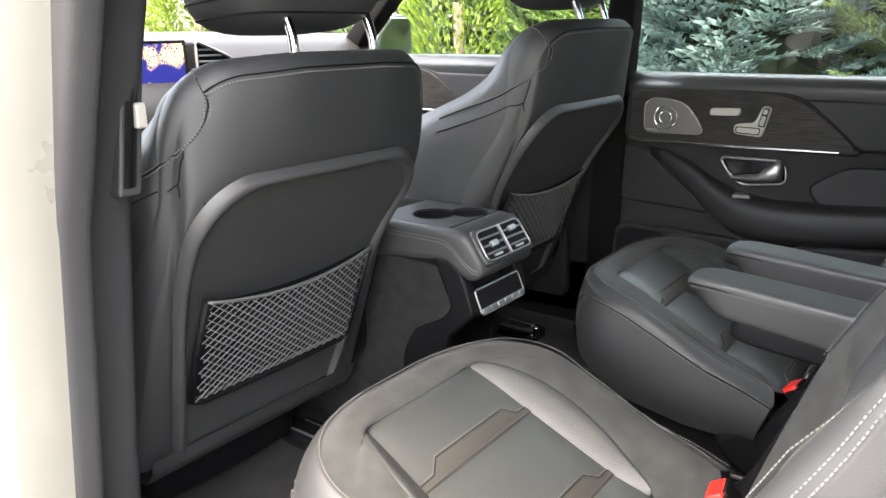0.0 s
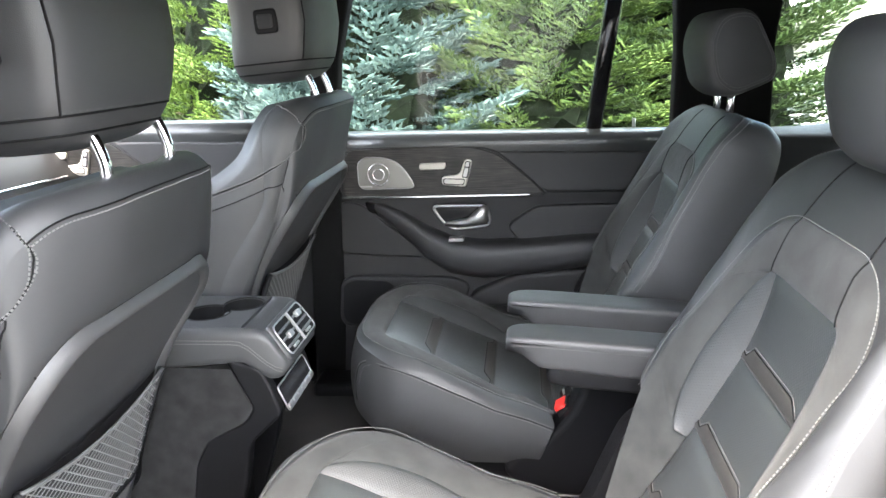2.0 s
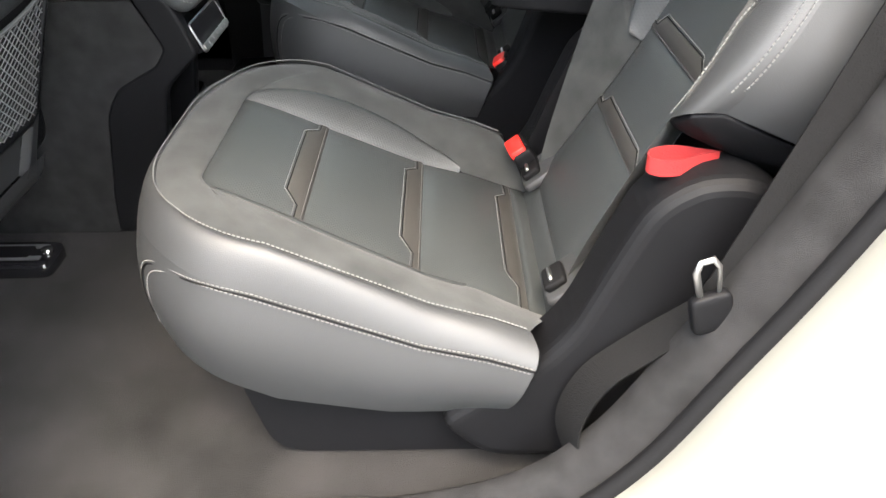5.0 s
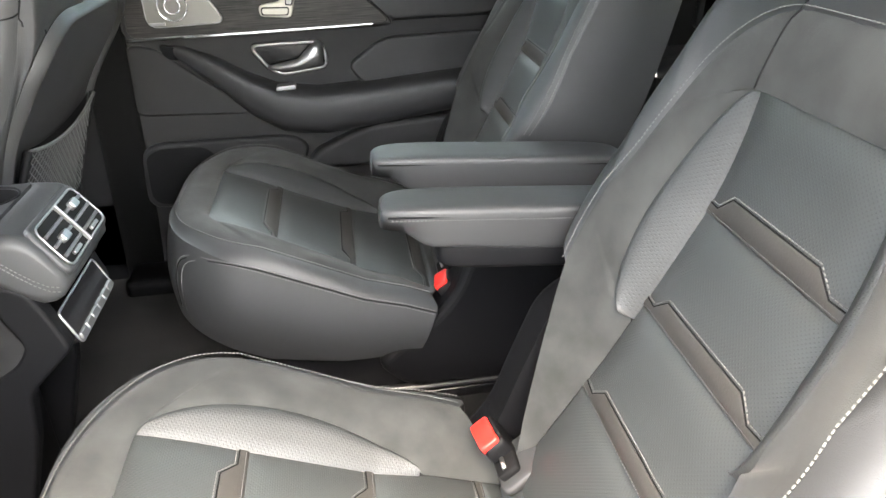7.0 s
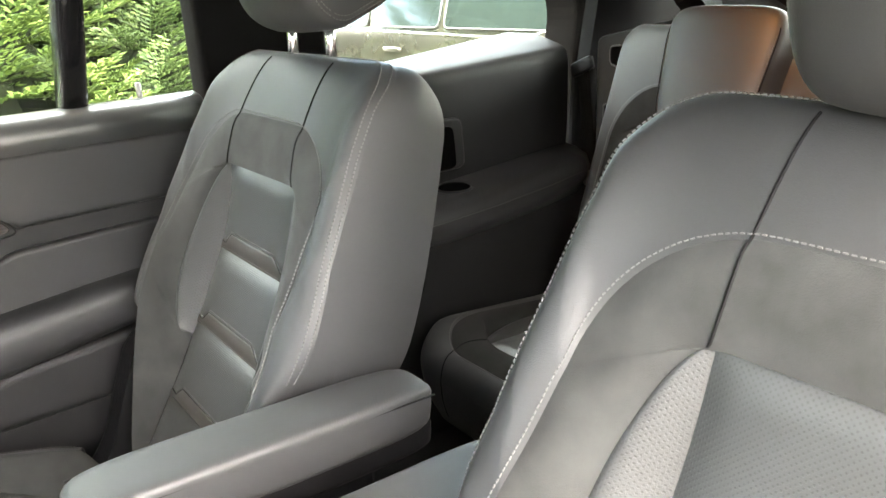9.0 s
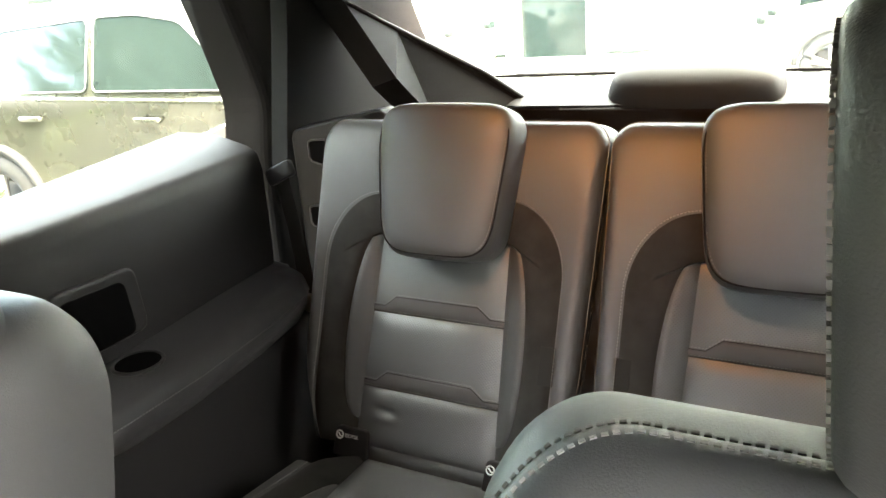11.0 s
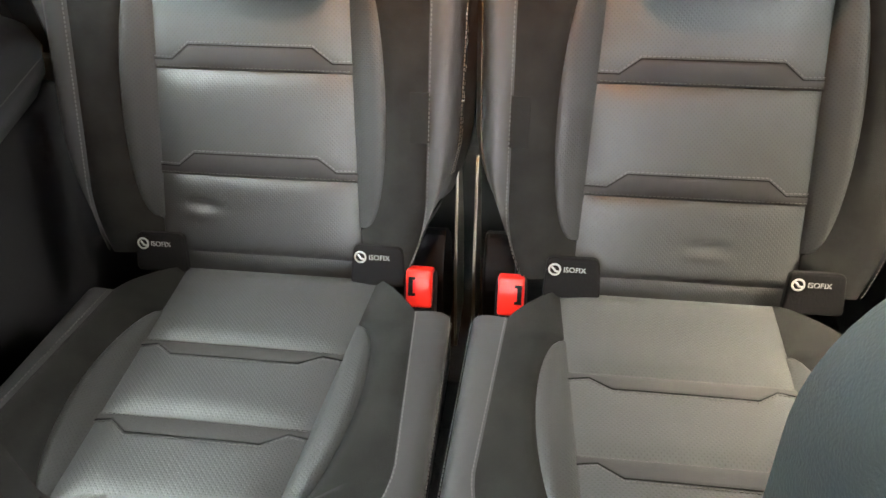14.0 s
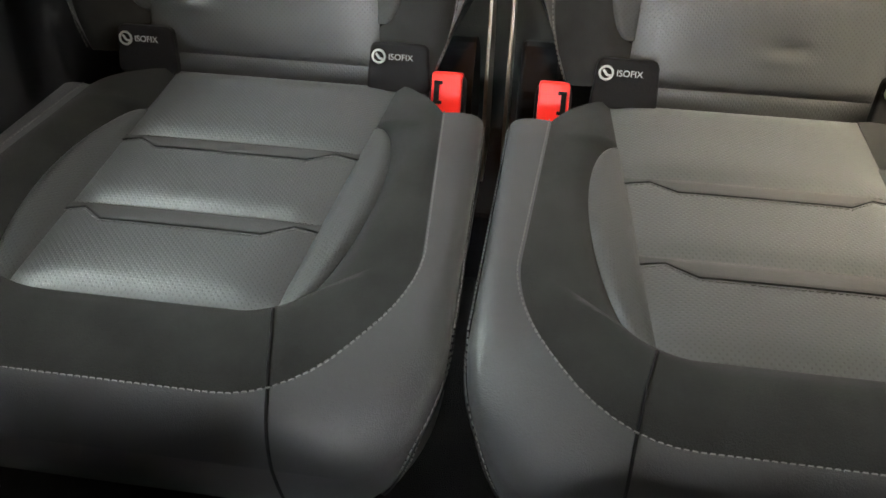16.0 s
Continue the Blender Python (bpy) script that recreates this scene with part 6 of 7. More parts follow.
# ---- tailgate ----
def tailgate():
    t = thing("tailgate", (1.8, 0, 0.5), "closed tailgate with grey lower lining and wiper cover", "tailgate")
    prof = ((1.645, 0.975), (1.66, 0.982), (1.70, 0.995), (1.745, 1.015), (1.765, 1.022), (1.80, 1.018), (1.86, 0.99))
    rows = []
    for x, z in prof:
        rows.append([(x + 0.04 * (1 - (y / 0.7) ** 2), y, z) for y in [-0.72 + 0.06 * i for i in range(25)]])
    loft("tailgate_lining", rows, SATIN_GREY, t, "grey plastic tailgate lining")
    tube("lining_seal", [(1.806 + 0.04 * (1 - (y / 0.7) ** 2), y, 1.024) for y in [-0.70 + 0.07 * i for i in range(21)]], 0.004, RUBBER, t, "black edge seal of the lining", n=6)
    m = Matrix.Translation((1.745, -0.020, 1.018))
    blob("wiper_cover", m, (0.070, 0.180, 0.048), SATIN_GREY, t, "rounded grey wiper motor cover", e=(0.6, 0.55), nu=36, nv=18, shape=lambda p: (p.x, p.y * (1 - 1.6 * (p.z + 0.0)), p.z + 0.4 * p.x))
    box("load_cover", (1.36, 1.70), (-0.66, 0.66), (0.70, 0.90), HEADLINER, t, "black boot lining", bevel=0.02)
    # Black box added where the gap below the lining lies in shadow.
    box("lining_edge", (1.675, 1.72), (-0.72, 0.72), (0.72, 0.970), RUBBER, t, "black face added for the shaded gap under the lining", bevel=0.006)
    box("wiper_arm", (1.86, 1.875), (0.13, 0.44), (1.018, 1.026), RUBBER, t, "black rear wiper", bevel=0.002)
    box("tailgate_shell", (1.90, 1.98), (-0.75, 0.75), (0.2, 0.96), SOFT, t, "closed tailgate shell", bevel=0.02)
    for s in (1,):
        f = [(1.30, 0.60, 1.30), (1.42, 0.64, 1.235), (1.5, 0.565, 1.168), (1.65, 0.424, 1.05), (1.86, 0.235, 0.845), (1.76, 0.26, 0.83), (1.5, 0.49, 0.975), (1.32, 0.47, 1.09)]
        f = [(x, y * s, z) for x, y, z in f]
        c = [sum(p[k] for p in f) / len(f) for k in range(3)]
        out = [(x + 0.02, y + 0.07 * s, z - 0.02) for x, y, z in f]
        n = len(f)
        mesh("pillar_lining", f + out, [tuple(range(n))] + [(i, (i + 1) % n, n + (i + 1) % n, n + i) for i in range(n)], HEADLINER, t, "brown-black rear pillar lining", smooth=False)
        tube("hatch_seal", [(1.42, 0.64 * s, 1.235), (1.5, 0.567 * s, 1.172), (1.65, 0.427 * s, 1.053), (1.86, 0.237 * s, 0.849)], 0.006, SATIN_GREY, t, "grey hatch seal", n=8)
    return t


SATIN_GREY = material("grey_plastic", (0.010, 0.0105, 0.0105), 0.6, spec=0.2, grain=0.15, scale=900, patch=0.1)
tailgate()


# ---- dashboard ----
def dashboard():
    d = thing("dashboard", (-1.6, 0, 0.9), "black dashboard with a wide screen and chrome air vents", "dashboard")
    rows = []
    for x, z in ((-1.44, 0.80), (-1.45, 0.91), (-1.50, 0.965), (-1.555, 1.030), (-1.59, 1.085), (-1.63, 1.113), (-1.70, 1.125), (-1.80, 1.120), (-1.95, 1.09)):
        rows.append([(x + 0.06 * (y / 0.75) ** 2, y, z - 0.012 * (y / 0.75) ** 2) for y in [-0.76 + 0.076 * i for i in range(21)]])
    loft("dash_top", rows, DOOR_LEATHER, d, "black leather dashboard top")
    for dz, r, m in ((0.0, 0.004, CHROME), (-0.012, 0.003, RUBBER)):
        tube("dash_strip", [(-1.452 + 0.06 * (y / 0.75) ** 2, y, 0.902 + dz) for y in [-0.1 + 0.08 * i for i in range(11)]], r, m, d, "thin bright strip along the dashboard", n=6)
    box("dash_body", (-1.85, -1.47), (-0.74, 0.74), (0.50, 0.94), SOFT, d, bevel=0.03)
    sc = box("screen", (-1.545, -1.53), (-0.62, 0.020), (0.985, 1.105), GLOSS, d, "wide black display", bevel=0.006)
    prism("map_picture", [(-0.25, 0.995), (0.008, 0.995), (0.008, 1.095), (-0.25, 1.095)], -1.532, -1.528, MAP, sc, "navigation map on a lit display", bevel=0.0005, axes="yz")
    vent = rounded([(0.03, 0.975), (0.19, 0.975), (0.165, 1.03), (0.13, 1.06), (0.03, 1.10)], 0.012)
    v = prism("air_vent", vent, -1.56, -1.505, RUBBER, d, "dark air vent", bevel=0.003, axes="yz")
    tube("vent_rim", [(-1.505, a, b) for a, b in vent], 0.004, SATIN, v, closed=True)
    for i in range(7):
        z = 0.985 + 0.015 * i
        y1 = 0.185 if z < 1.02 else 0.185 - (z - 1.02) * 1.9
        box("vent_slat", (-1.512, -1.502), (0.035, y1), (z, z + 0.005), SATIN, v, bevel=0.001)
    for y0 in (-0.05, 0.09):
        lv = prism("lower_vent", rounded([(y0, 0.90), (y0 + 0.11, 0.90), (y0 + 0.11, 0.95), (y0, 0.95)], 0.012), -1.48, -1.428, RUBBER, d, "dark lower air vent", bevel=0.003, axes="yz")
        tube("vent_rim", [(-1.428, a, b) for a, b in rounded([(y0, 0.90), (y0 + 0.11, 0.90), (y0 + 0.11, 0.95), (y0, 0.95)], 0.012)], 0.004, SATIN, lv, closed=True)
        for i in range(3):
            box("vent_slat", (-1.432, -1.424), (y0 + 0.006, y0 + 0.104), (0.910 + 0.013 * i, 0.914 + 0.013 * i), SATIN, lv, bevel=0.001)
        box("vent_knob", (-1.430, -1.420), (y0 + 0.04, y0 + 0.07), (0.918, 0.93), SATIN, lv, bevel=0.002)
    frame_o = rounded([(0.395, 0.992), (0.50, 0.983), (0.515, 1.005), (0.405, 1.047)], 0.008)
    ev = prism("end_vent", frame_o, -1.56, -1.488, RUBBER, d, "dark end air vent", bevel=0.003, axes="yz")
    tube("vent_rim", [(-1.488, a, b) for a, b in frame_o], 0.003, SATIN, ev, closed=True, n=6)
    for i in range(4):
        box("vent_slat", (-1.492, -1.482), (0.402, 0.505 - 0.025 * i), (0.992 + 0.012 * i, 0.996 + 0.012 * i), SATIN, ev, bevel=0.001)
    return d


def map_material():
    """A lit display: blue ground with amber roads."""
    m = bpy.data.materials.new("map_display")
    m.use_nodes = True
    n, l = m.node_tree.nodes, m.node_tree.links
    b = n["Principled BSDF"]
    co, vo, ra = n.new("ShaderNodeTexCoord"), n.new("ShaderNodeTexVoronoi"), n.new("ShaderNodeValToRGB")
    vo.feature, vo.inputs["Scale"].default_value = "DISTANCE_TO_EDGE", 150
    l.new(co.outputs["Object"], vo.inputs["Vector"])
    ra.color_ramp.elements[0].position, ra.color_ramp.elements[0].color = 0.10, (0.9, 0.62, 0.3, 1)
    ra.color_ramp.elements[1].position, ra.color_ramp.elements[1].color = 0.16, (0.02, 0.02, 0.10, 1)
    l.new(vo.outputs["Distance"], ra.inputs[0])
    town, mr, mix = n.new("ShaderNodeTexNoise"), n.new("ShaderNodeMapRange"), n.new("ShaderNodeMix")
    town.inputs["Scale"].default_value = 14
    l.new(co.outputs["Object"], town.inputs["Vector"])
    mr.inputs[1].default_value, mr.inputs[2].default_value = 0.46, 0.56
    l.new(town.outputs["Fac"], mr.inputs[0])
    mix.data_type = "RGBA"
    mix.inputs[6].default_value = (0.01, 0.012, 0.12, 1)
    l.new(mr.outputs[0], mix.inputs[0])
    l.new(ra.outputs[0], mix.inputs[7])
    l.new(mix.outputs[2], b.inputs["Emission Color"])
    b.inputs["Base Color"].default_value = (0.01, 0.01, 0.02, 1)
    b.inputs["Emission Strength"].default_value = 0.22
    b.inputs["Roughness"].default_value = 0.1
    return m


MAP = map_material()
dashboard()


def wing_mirror():
    m = thing("wing_mirror", (-1.42, 0.98, 1.03), "white wing mirror outside the front window", "mirror")
    M = Matrix.Translation((-1.70, 0.98, 1.10))
    blob("mirror_housing", M, (0.05, 0.13, 0.085), WHITE_PAINT, m, "white mirror housing", e=(0.5, 0.6), nu=28, nv=16)
    blob("mirror_rim", M @ Matrix.Translation((0.035, 0, 0)), (0.022, 0.122, 0.078), GLOSS, m, e=(0.4, 0.6), nu=28, nv=12)
    blob("mirror_glass", M @ Matrix.Translation((0.052, 0, 0)), (0.006, 0.112, 0.069), CHROME, m, "mirror glass", e=(0.3, 0.6), nu=28, nv=10)
    tube("mirror_arm", [(-1.46, 0.84, 1.0), (-1.46, 0.93, 1.02)], 0.03, GLOSS, m, flat=0.5)


wing_mirror()

# reading lamp lens in the headliner
lens = blob("dome_lamp", Matrix.Translation((0.60, 0.0, 1.455)), (0.06, 0.05, 0.008), material("lamp_lens", (0.7, 0.6, 0.5), 0.4), None, "clear dome lamp lens in the headliner", e=(0.4, 0.5), nu=16, nv=8)
tagged(lens, "", "lamp")


# ---- outside: conifers ----
def foliage(name, colour, tip):
    m = bpy.data.materials.new(name)
    m.use_nodes = True
    n, l = m.node_tree.nodes, m.node_tree.links
    b = n["Principled BSDF"]
    geo, ra = n.new("ShaderNodeNewGeometry"), n.new("ShaderNodeValToRGB")
    ra.color_ramp.elements[0].color, ra.color_ramp.elements[1].color = (*[0.78 * q for q in colour], 1), (*[0.78 * q for q in tip], 1)
    l.new(geo.outputs["Random Per Island"], ra.inputs[0])
    l.new(ra.outputs[0], b.inputs["Base Color"])
    b.inputs["Roughness"].default_value = 0.6
    b.inputs["Specular IOR Level"].default_value = 0.3
    return m


BARK = material("bark", (0.09, 0.065, 0.045), 0.9, grain=0.8, scale=60, patch=0.3, patch_scale=12)


def conifer(at, h, r0, mat, label, seed, finger=0.075, girth=0.011, whorls=26, boughs=10, step=0.05, droop=0.25, zmin=0.35, name="spruce_tree"):
    """A tapered trunk with whorls of boughs; each bough is a fan of twigs set with needle-covered sprigs."""
    rng = random.Random(seed)
    t = thing(name, at, label, "tree", "garden conifers")
    A = Vector(at)
    rows = [[tuple(A + Vector((r * math.cos(q * math.pi / 4), r * math.sin(q * math.pi / 4), z))) for q in range(8)] for z, r in ((0, 0.07), (0.3 * h, 0.05), (0.7 * h, 0.03), (0.98 * h, 0.01))]
    loft("trunk", rows, BARK, t, "brown trunk", closed=True)
    v, f = [], []

    def sprig(p, d, ln, g):
        a = d.cross(Vector((0.3, 0.2, 1))).normalized()
        b = d.cross(a)
        k = len(v)
        v.append(tuple(p))
        for q in range(3):
            an = 2.09 * q
            v.append(tuple(p + d * ln * 0.42 + (a * math.cos(an) + b * math.sin(an)) * g))
        v.append(tuple(p + d * ln))
        for q in range(3):
            f.append((k, k + 1 + q, k + 1 + (q + 1) % 3))
            f.append((k + 4, k + 1 + (q + 1) % 3, k + 1 + q))

    for i in range(whorls):
        z0 = zmin + (h - zmin) * i / whorls
        R = r0 * (1 - z0 / h) ** 0.8 + 0.06
        n = max(5, int(boughs * (0.45 + 0.55 * R / r0)))
        for j in range(n):
            an = 2 * math.pi * (j + 0.9 * rng.random()) / n
            L = R * (0.75 + 0.4 * rng.random())
            up = -droop + 0.3 * rng.random() + 0.35 * z0 / h
            o = Vector((math.cos(an), math.sin(an), 0))
            side = Vector((-o.y, o.x, 0))
            z = z0 + 0.8 * (h - zmin) / whorls * (rng.random() - 0.5)

            def at_bough(s):
                return A + Vector((0, 0, z + up * L * s + 0.28 * L * s * s)) + o * L * s
            s = 0.34
            while s < 1:
                p = at_bough(s)
                for e in (-1, 1):
                    ln = (0.42 * L * (1 - s) + 0.05) * (0.7 + 0.6 * rng.random())
                    d = (o + side * e * (0.7 + 0.5 * rng.random()) + Vector((0, 0, up + 0.5 * s + 0.3 * (rng.random() - 0.5)))).normalized()
                    w = 0.0
                    while w < ln + 0.01:
                        q = p + d * w
                        for g in (-1, 1):
                            sd = (d * 0.9 + g * 0.55 * d.cross(Vector((0, 0, 1))) + Vector((0, 0, 0.25 + 0.7 * (rng.random() - 0.5)))).normalized()
                            sprig(q, sd, finger * (0.6 + 0.7 * rng.random()), girth * (0.7 + 0.6 * rng.random()))
                        w += step * (0.8 + 0.4 * rng.random())
                    sprig(p + d * ln, d, finger * 1.1, girth)
                s += 1.25 * step / L
            sprig(at_bough(1.0), (o + Vector((0, 0, up + 0.5))).normalized(), finger * 1.3, girth)
    crown = mesh("crown", v, f, mat, t, "needle-covered crown", smooth=False)
    # Dark rough cone added inside: gaps read as shade, no sky through.
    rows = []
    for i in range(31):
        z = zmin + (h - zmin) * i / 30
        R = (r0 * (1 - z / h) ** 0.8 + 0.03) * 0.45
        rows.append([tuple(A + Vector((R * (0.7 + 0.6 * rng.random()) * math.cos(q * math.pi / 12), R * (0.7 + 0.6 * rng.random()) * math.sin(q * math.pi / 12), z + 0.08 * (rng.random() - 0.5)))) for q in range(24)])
    loft("inner_crown", rows, CROWN_SHADE, t, "dark core added for the crown's inner shade", closed=True, smooth=False)
    return t


# Shade between the boughs, given as the core's colour.
CROWN_SHADE = material("inner_twigs", (0.007, 0.010, 0.005), 0.95, grain=1.0, scale=40, patch=0.6, patch_scale=20, spec=0.1)
BLUE = foliage("blue_needles", (0.0498, 0.08715, 0.083), (0.1162, 0.166, 0.1535))
GREEN = foliage("green_needles", (0.0249, 0.05395, 0.01245), (0.0913, 0.1369, 0.02905))
DEEP = foliage("deep_needles", (0.01826, 0.03984, 0.01162), (0.0581, 0.09545, 0.0249))
LIME = foliage("lime_needles", (0.0581, 0.1079, 0.0166), (0.1494, 0.2158, 0.0415))
SHRUB = foliage("shrub_leaves", (0.0332, 0.0664, 0.0249), (0.1079, 0.1577, 0.0581))
G = GROUND
blue = conifer((-1.15, 3.75, G), 3.6, 1.15, BLUE, "blue spruce with silvery drooping limbs", 1, finger=0.085, girth=0.0135, step=0.058)
green = conifer((0.15, 4.3, G), 4.6, 1.30, GREEN, "dense green spruce with bright tips", 2, finger=0.058, girth=0.0075, whorls=34, boughs=11, step=0.042)
deep = conifer((1.35, 4.6, G), 4.8, 1.25, DEEP, "dense dark green spruce", 3, finger=0.058, girth=0.0075, whorls=34, boughs=11, step=0.042)
lime = conifer((-2.45, 4.7, G), 4.2, 1.05, LIME, "young lime-green garden spruce tree", 4, finger=0.055, girth=0.0072, whorls=32, step=0.042)
small = conifer((-1.75, 3.9, G), 2.1, 0.75, BLUE, "small silvery blue garden spruce", 5, finger=0.07, girth=0.011, whorls=18)
far_deep = conifer((-0.55, 5.6, G), 4.8, 1.3, DEEP, "dark green spruce in the hedge behind", 6, finger=0.15, girth=0.02, whorls=24, boughs=9, step=0.10)
far_green = conifer((-1.7, 6.2, G), 4.6, 1.3, GREEN, "green spruce in the hedge behind", 7, finger=0.15, girth=0.02, whorls=24, boughs=9, step=0.10)
for src, x, y, rz in ((far_deep, -3.3, 6.4, 80), (far_deep, 0.9, 6.4, 10), (far_green, -4.6, 6.8, 30), (far_deep, -6.3, 6.6, 120), (far_deep, -8.2, 5.8, 60),):
    copy_thing(src, pose(x, y, G, 0, 0, rz))


def thuja(at, h, r, seed, label="clipped lime-green thuja column"):
    rng = random.Random(seed)
    t = thing("thuja", at, label, "tree", "garden thujas")
    A = Vector(at)
    tube("trunk", [A, A + Vector((0, 0, 0.5 * h))], 0.05, BARK, t, "brown trunk", n=8)
    v, f = [], []
    for i in range(7000):
        z = h * rng.random()
        R = r * (1 - (z / h) ** 3) ** 0.5 * (0.72 + 0.32 * rng.random())
        an = 6.2832 * rng.random()
        o = Vector((math.cos(an), math.sin(an), 0))
        p = A + o * R + Vector((0, 0, z))
        d = (o * (0.4 + rng.random()) + Vector((0, 0, 1.0)) + 0.6 * Vector((rng.random() - 0.5, rng.random() - 0.5, 0))).normalized()
        a = d.cross(Vector((rng.random() - 0.5, rng.random() - 0.5, 0.3))).normalized()
        ln, w, k = 0.07 * (0.6 + rng.random()), 0.014, len(v)
        v.extend([tuple(p), tuple(p + d * ln * 0.5 + a * w), tuple(p + d * ln), tuple(p + d * ln * 0.5 - a * w)])
        f.append((k, k + 1, k + 2, k + 3))
    mesh("crown", v, f, YELLOW if "lime" in label else SHRUB, t, "scale-leaved crown", smooth=False)
    return t


YELLOW = foliage("thuja_leaves", (0.0996, 0.1577, 0.00996), (0.2075, 0.2822, 0.02905))
th = thuja((-3.95, 4.6, G), 3.4, 0.55, 1)
for x, y in ((-6.9, 3.9), (-7.9, 3.7), (-8.9, 3.5)):
    copy_thing(th, pose(x, y, G, 0, 0, 40 * x))
sh = thuja((-3.05, 5.0, G), 2.2, 0.7, 2, "dark leafy garden shrub")
copy_thing(sh, pose(-5.3, 5.2, G, 0, 0, 50))


# ---- parked cars ----
TYRE = material("tyre_rubber", (0.02, 0.02, 0.02), 0.8, grain=0.3, scale=80)
CAR_GLASS = material("tinted_glass", (0.012, 0.018, 0.017), 0.06, patch=0.05, spec=0.3)
SILVER = material("champagne_paint", (0.055, 0.055, 0.043), 0.28, metal=0.4, coat=0.8, patch=0.03)


def parked_car(at, turn, paint, label):
    """A car along its own x (front at +x), seen side at -y."""
    c = new("parked_car")
    c.matrix_world = Matrix.Identity(4)
    ORIGIN[c.name] = Vector((0, 0, 0))
    tagged(c, label, "car", "parked cars")
    side = [(-2.2, 0.35), (-2.28, 0.7), (-2.2, 1.0), (-2.05, 1.12), (1.0, 1.08), (2.0, 0.92), (2.28, 0.75), (2.3, 0.4), (2.1, 0.25)]
    for nm, outl, w, mat in (("body", rounded(side, 0.15, 5), 0.92, paint),):
        rows = []
        for y, k in ((-0.93, 0.93), (-0.95, 0.98), (-0.90, 1.0), (0.90, 1.0), (0.95, 0.98), (0.93, 0.93)):
            rows.append([(x * (1 - 0.02 * abs(y)) * (0.985 + 0.015 * k), y, 0.62 + (z - 0.62) * k) for x, z in outl])
        loft(nm, rows, mat, c, closed=True, caps=True)
    cab = rounded([(-2.05, 1.06), (-1.85, 1.50), (-1.4, 1.66), (0.0, 1.68), (0.45, 1.58), (1.15, 1.05)], 0.15, 5)
    rows = [[(x * k, y, z if z < 1.1 else 1.1 + (z - 1.1) * kz) for x, z in cab] for y, k, kz in ((-0.90, 0.99, 0.0), (-0.74, 0.97, 0.96), (-0.68, 0.96, 1.0), (0.68, 0.96, 1.0), (0.74, 0.97, 0.96), (0.90, 0.99, 0.0))]
    loft("cabin", rows, paint, c, closed=True, caps=True)
    for s in (-1, 1):
        slope = lambda z: s * (0.905 - (z - 1.1) * 0.30)
        for w in ([(-1.82, 1.13), (-1.35, 1.13), (-1.35, 1.50), (-1.62, 1.45)], [(-1.30, 1.13), (-0.42, 1.13), (-0.42, 1.55), (-1.30, 1.51)], [(-0.36, 1.13), (0.86, 1.13), (0.35, 1.50), (0.0, 1.555), (-0.36, 1.555)]):
            outl = rounded(w, 0.05)
            win = mesh("side_window", [(x, slope(z) + s * 0.012, z) for x, z in outl] + [(x, slope(z) - s * 0.03, z) for x, z in outl], [tuple(range(len(outl)))] + [(i, (i + 1) % len(outl), len(outl) + (i + 1) % len(outl), len(outl) + i) for i in range(len(outl))], CAR_GLASS, c, "tinted side window", smooth=False)
            tube("window_trim", [(x, slope(z) + s * 0.014, z) for x, z in outl], 0.006, SATIN_DARK, win, closed=True, n=6)
        for x in (-0.95, 0.12):
            blob("door_handle", Matrix.Translation((x, s * 0.955, 0.97)), (0.11, 0.022, 0.018), paint, c, "body-coloured door handle", e=(0.4, 0.4), nu=16, nv=8)
        tube("roof_rail", [(-1.55, s * 0.70, 1.66), (-1.4, s * 0.70, 1.72), (0.0, s * 0.70, 1.73), (0.3, s * 0.70, 1.66)], 0.018, SATIN, c, "satin roof rail")
        for x in (-1.42, 1.42):
            arch = tube("wheel_arch", [(x + 0.40 * math.cos(a * math.pi / 14), s * 0.945, 0.36 + 0.40 * math.sin(a * math.pi / 14)) for a in range(15)], 0.035, TYRE, c, "black wheel arch trim", n=8)
            blob("arch_hollow", Matrix.Translation((x, s * 0.90, 0.36)), (0.385, 0.055, 0.385), TYRE, arch, e=(0.3, 1), nu=28, nv=8)
            wh = tube("tyre", [(x + 0.275 * math.cos(a * math.pi / 16), s * 0.90, 0.36 + 0.275 * math.sin(a * math.pi / 16)) for a in range(32)], 0.085, TYRE, c, "black tyre", closed=True, n=10)
            rim = blob("rim", Matrix.Translation((x, s * 0.945, 0.36)), (0.225, 0.02, 0.225), GLOSS, wh, e=(0.4, 1), nu=28, nv=8)
            for k in range(5):
                an = 2 * math.pi * k / 5 + 0.3
                d, nn = Vector((math.cos(an), 0, math.sin(an))), Vector((-math.sin(an), 0, math.cos(an)))
                ctr = Vector((x, s * 0.965, 0.36))
                mesh("spoke", [tuple(ctr + d * r + nn * w + Vector((0, s * e, 0))) for e in (0.012, -0.02) for r, w in ((0.02, -0.028), (0.22, -0.045), (0.22, -0.012), (0.05, 0.0), (0.22, 0.012), (0.22, 0.045), (0.02, 0.028))], [tuple(range(7)), (0, 1, 8, 7), (1, 2, 9, 8), (2, 3, 10, 9), (3, 4, 11, 10), (4, 5, 12, 11), (5, 6, 13, 12)], SATIN, wh, "silver wheel spoke", smooth=False)
    for nm, xx, mat in (("tail_lamp", -2.25, RED), ("headlamp", 2.22, CAR_GLASS)):
        for s in (-1, 1):
            blob(nm, Matrix.Translation((xx, s * 0.72, 0.90)), (0.06, 0.16, 0.07), mat, c, e=(0.5, 0.5), nu=16, nv=8)
    c.matrix_world = pose(*at, 0, 0, turn)
    return c


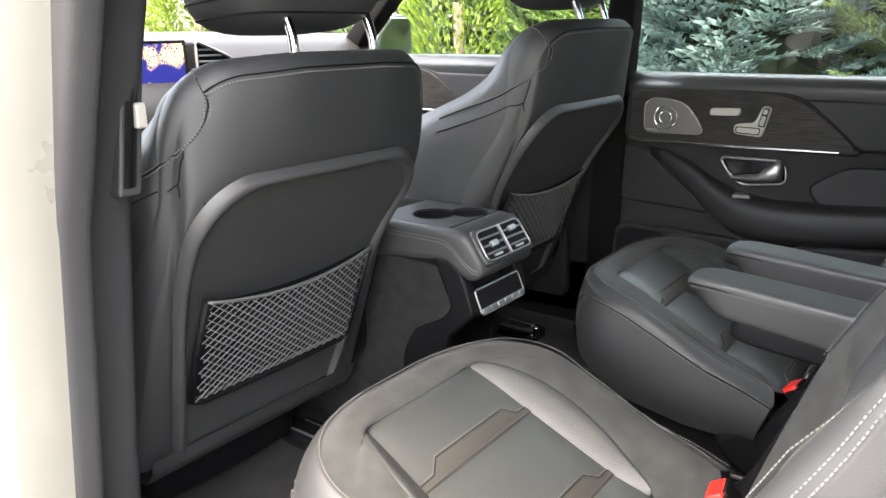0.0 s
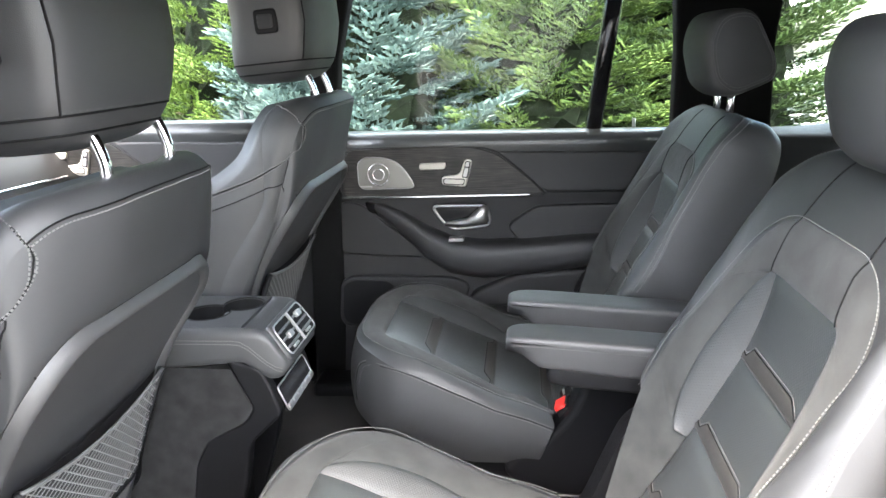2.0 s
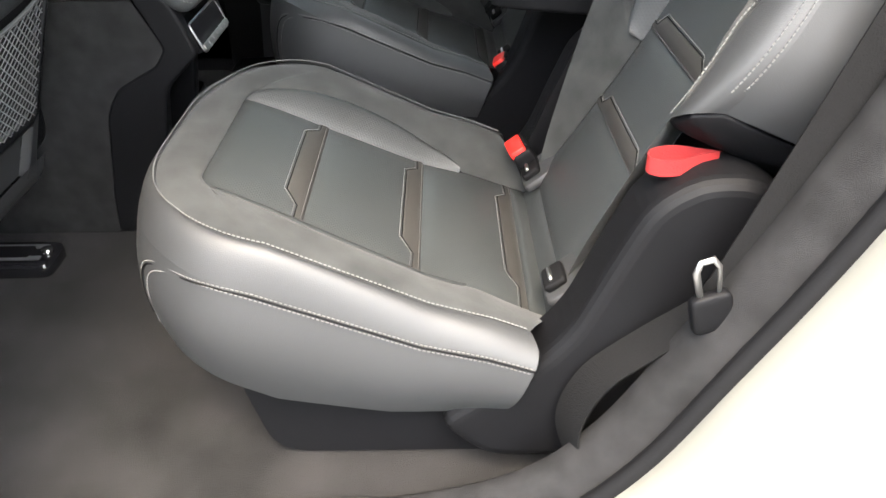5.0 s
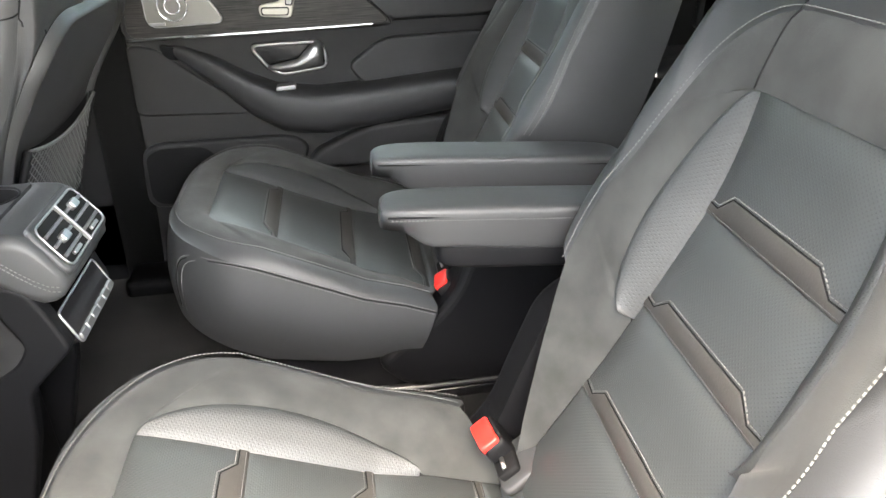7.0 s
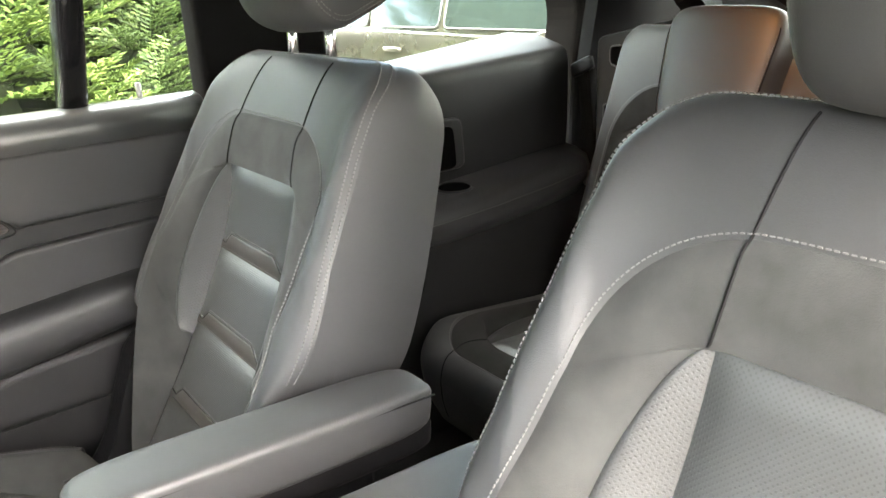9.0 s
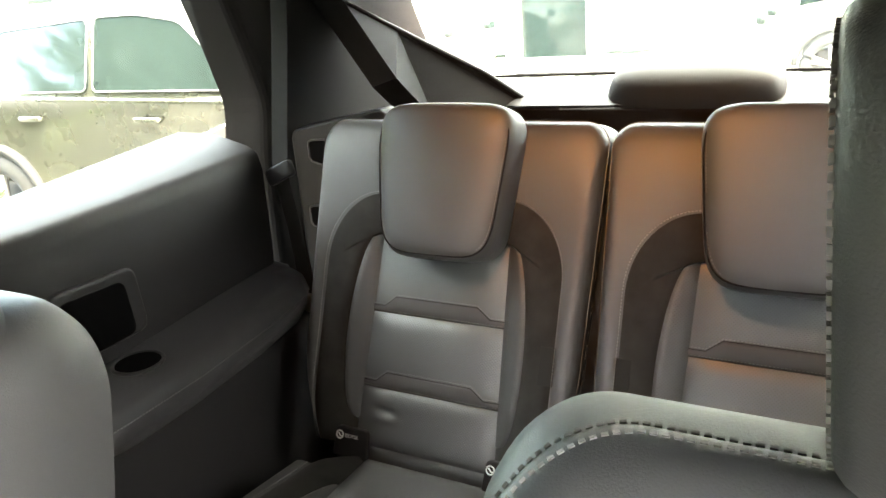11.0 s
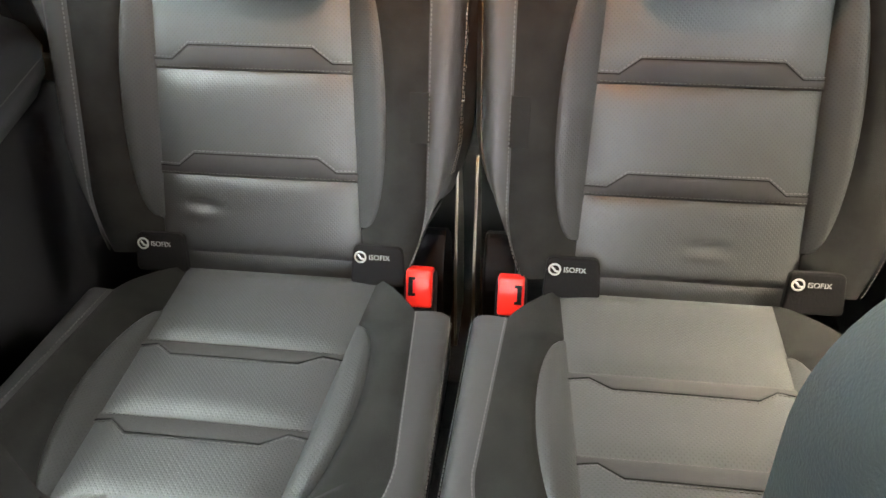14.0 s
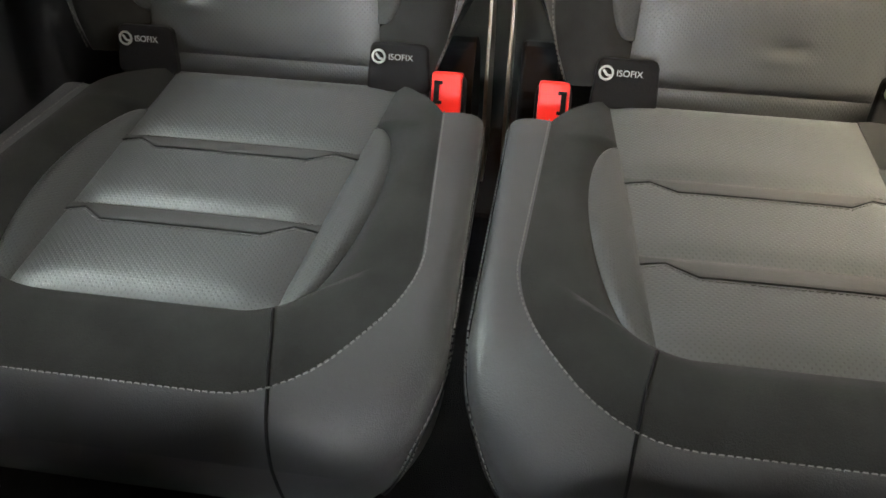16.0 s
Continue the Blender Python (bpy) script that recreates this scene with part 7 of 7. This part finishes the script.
parked_car((4.05, 3.38, G), -90, SILVER, "champagne parked estate car with roof rails")
parked_car((10.9, -1.62, G), 90, WHITE_PAINT, "white parked car with silver wheels")
parked_car((11.2, 7.2, G), -90, WHITE_PAINT, "white parked car with silver wheels")
parked_car((13.8, -8.0, G), 70, SILVER, "champagne parked estate car with roof rails")


# ---- showroom behind ----
def showroom():
    b = thing("showroom", (13.5, 0, G), "white showroom building with tall glass bays", "building")
    PL = material("white_render", (0.8, 0.8, 0.78), 0.7, grain=0.3, scale=30, patch=0.05)
    box("wall", (16.0, 16.4), (-16, 18), (G, G + 7), PL, b, "pale showroom inner wall", bevel=0.02)
    box("roof", (13.2, 16.5), (-16, 18), (G + 4.2, G + 5.0), PL, b, "white flat roof edge", bevel=0.03)
    box("plinth", (13.35, 13.6), (-16, 18), (G, G + 0.18), PL, b, "white plinth", bevel=0.01)
    for i in range(22):
        y = -15 + 1.55 * i
        box("column", (13.3, 13.6), (y - 0.14, y + 0.14), (G, G + 4.2), PL, b, "white column", bevel=0.01)
        box("glass_bay", (13.46, 13.48), (y + 0.14, y + 1.41), (G + 0.18, G + 4.2), CAR_GLASS if i % 3 == 0 else GLASS, b, "tall glass bay", bevel=0)
    return b


showroom()
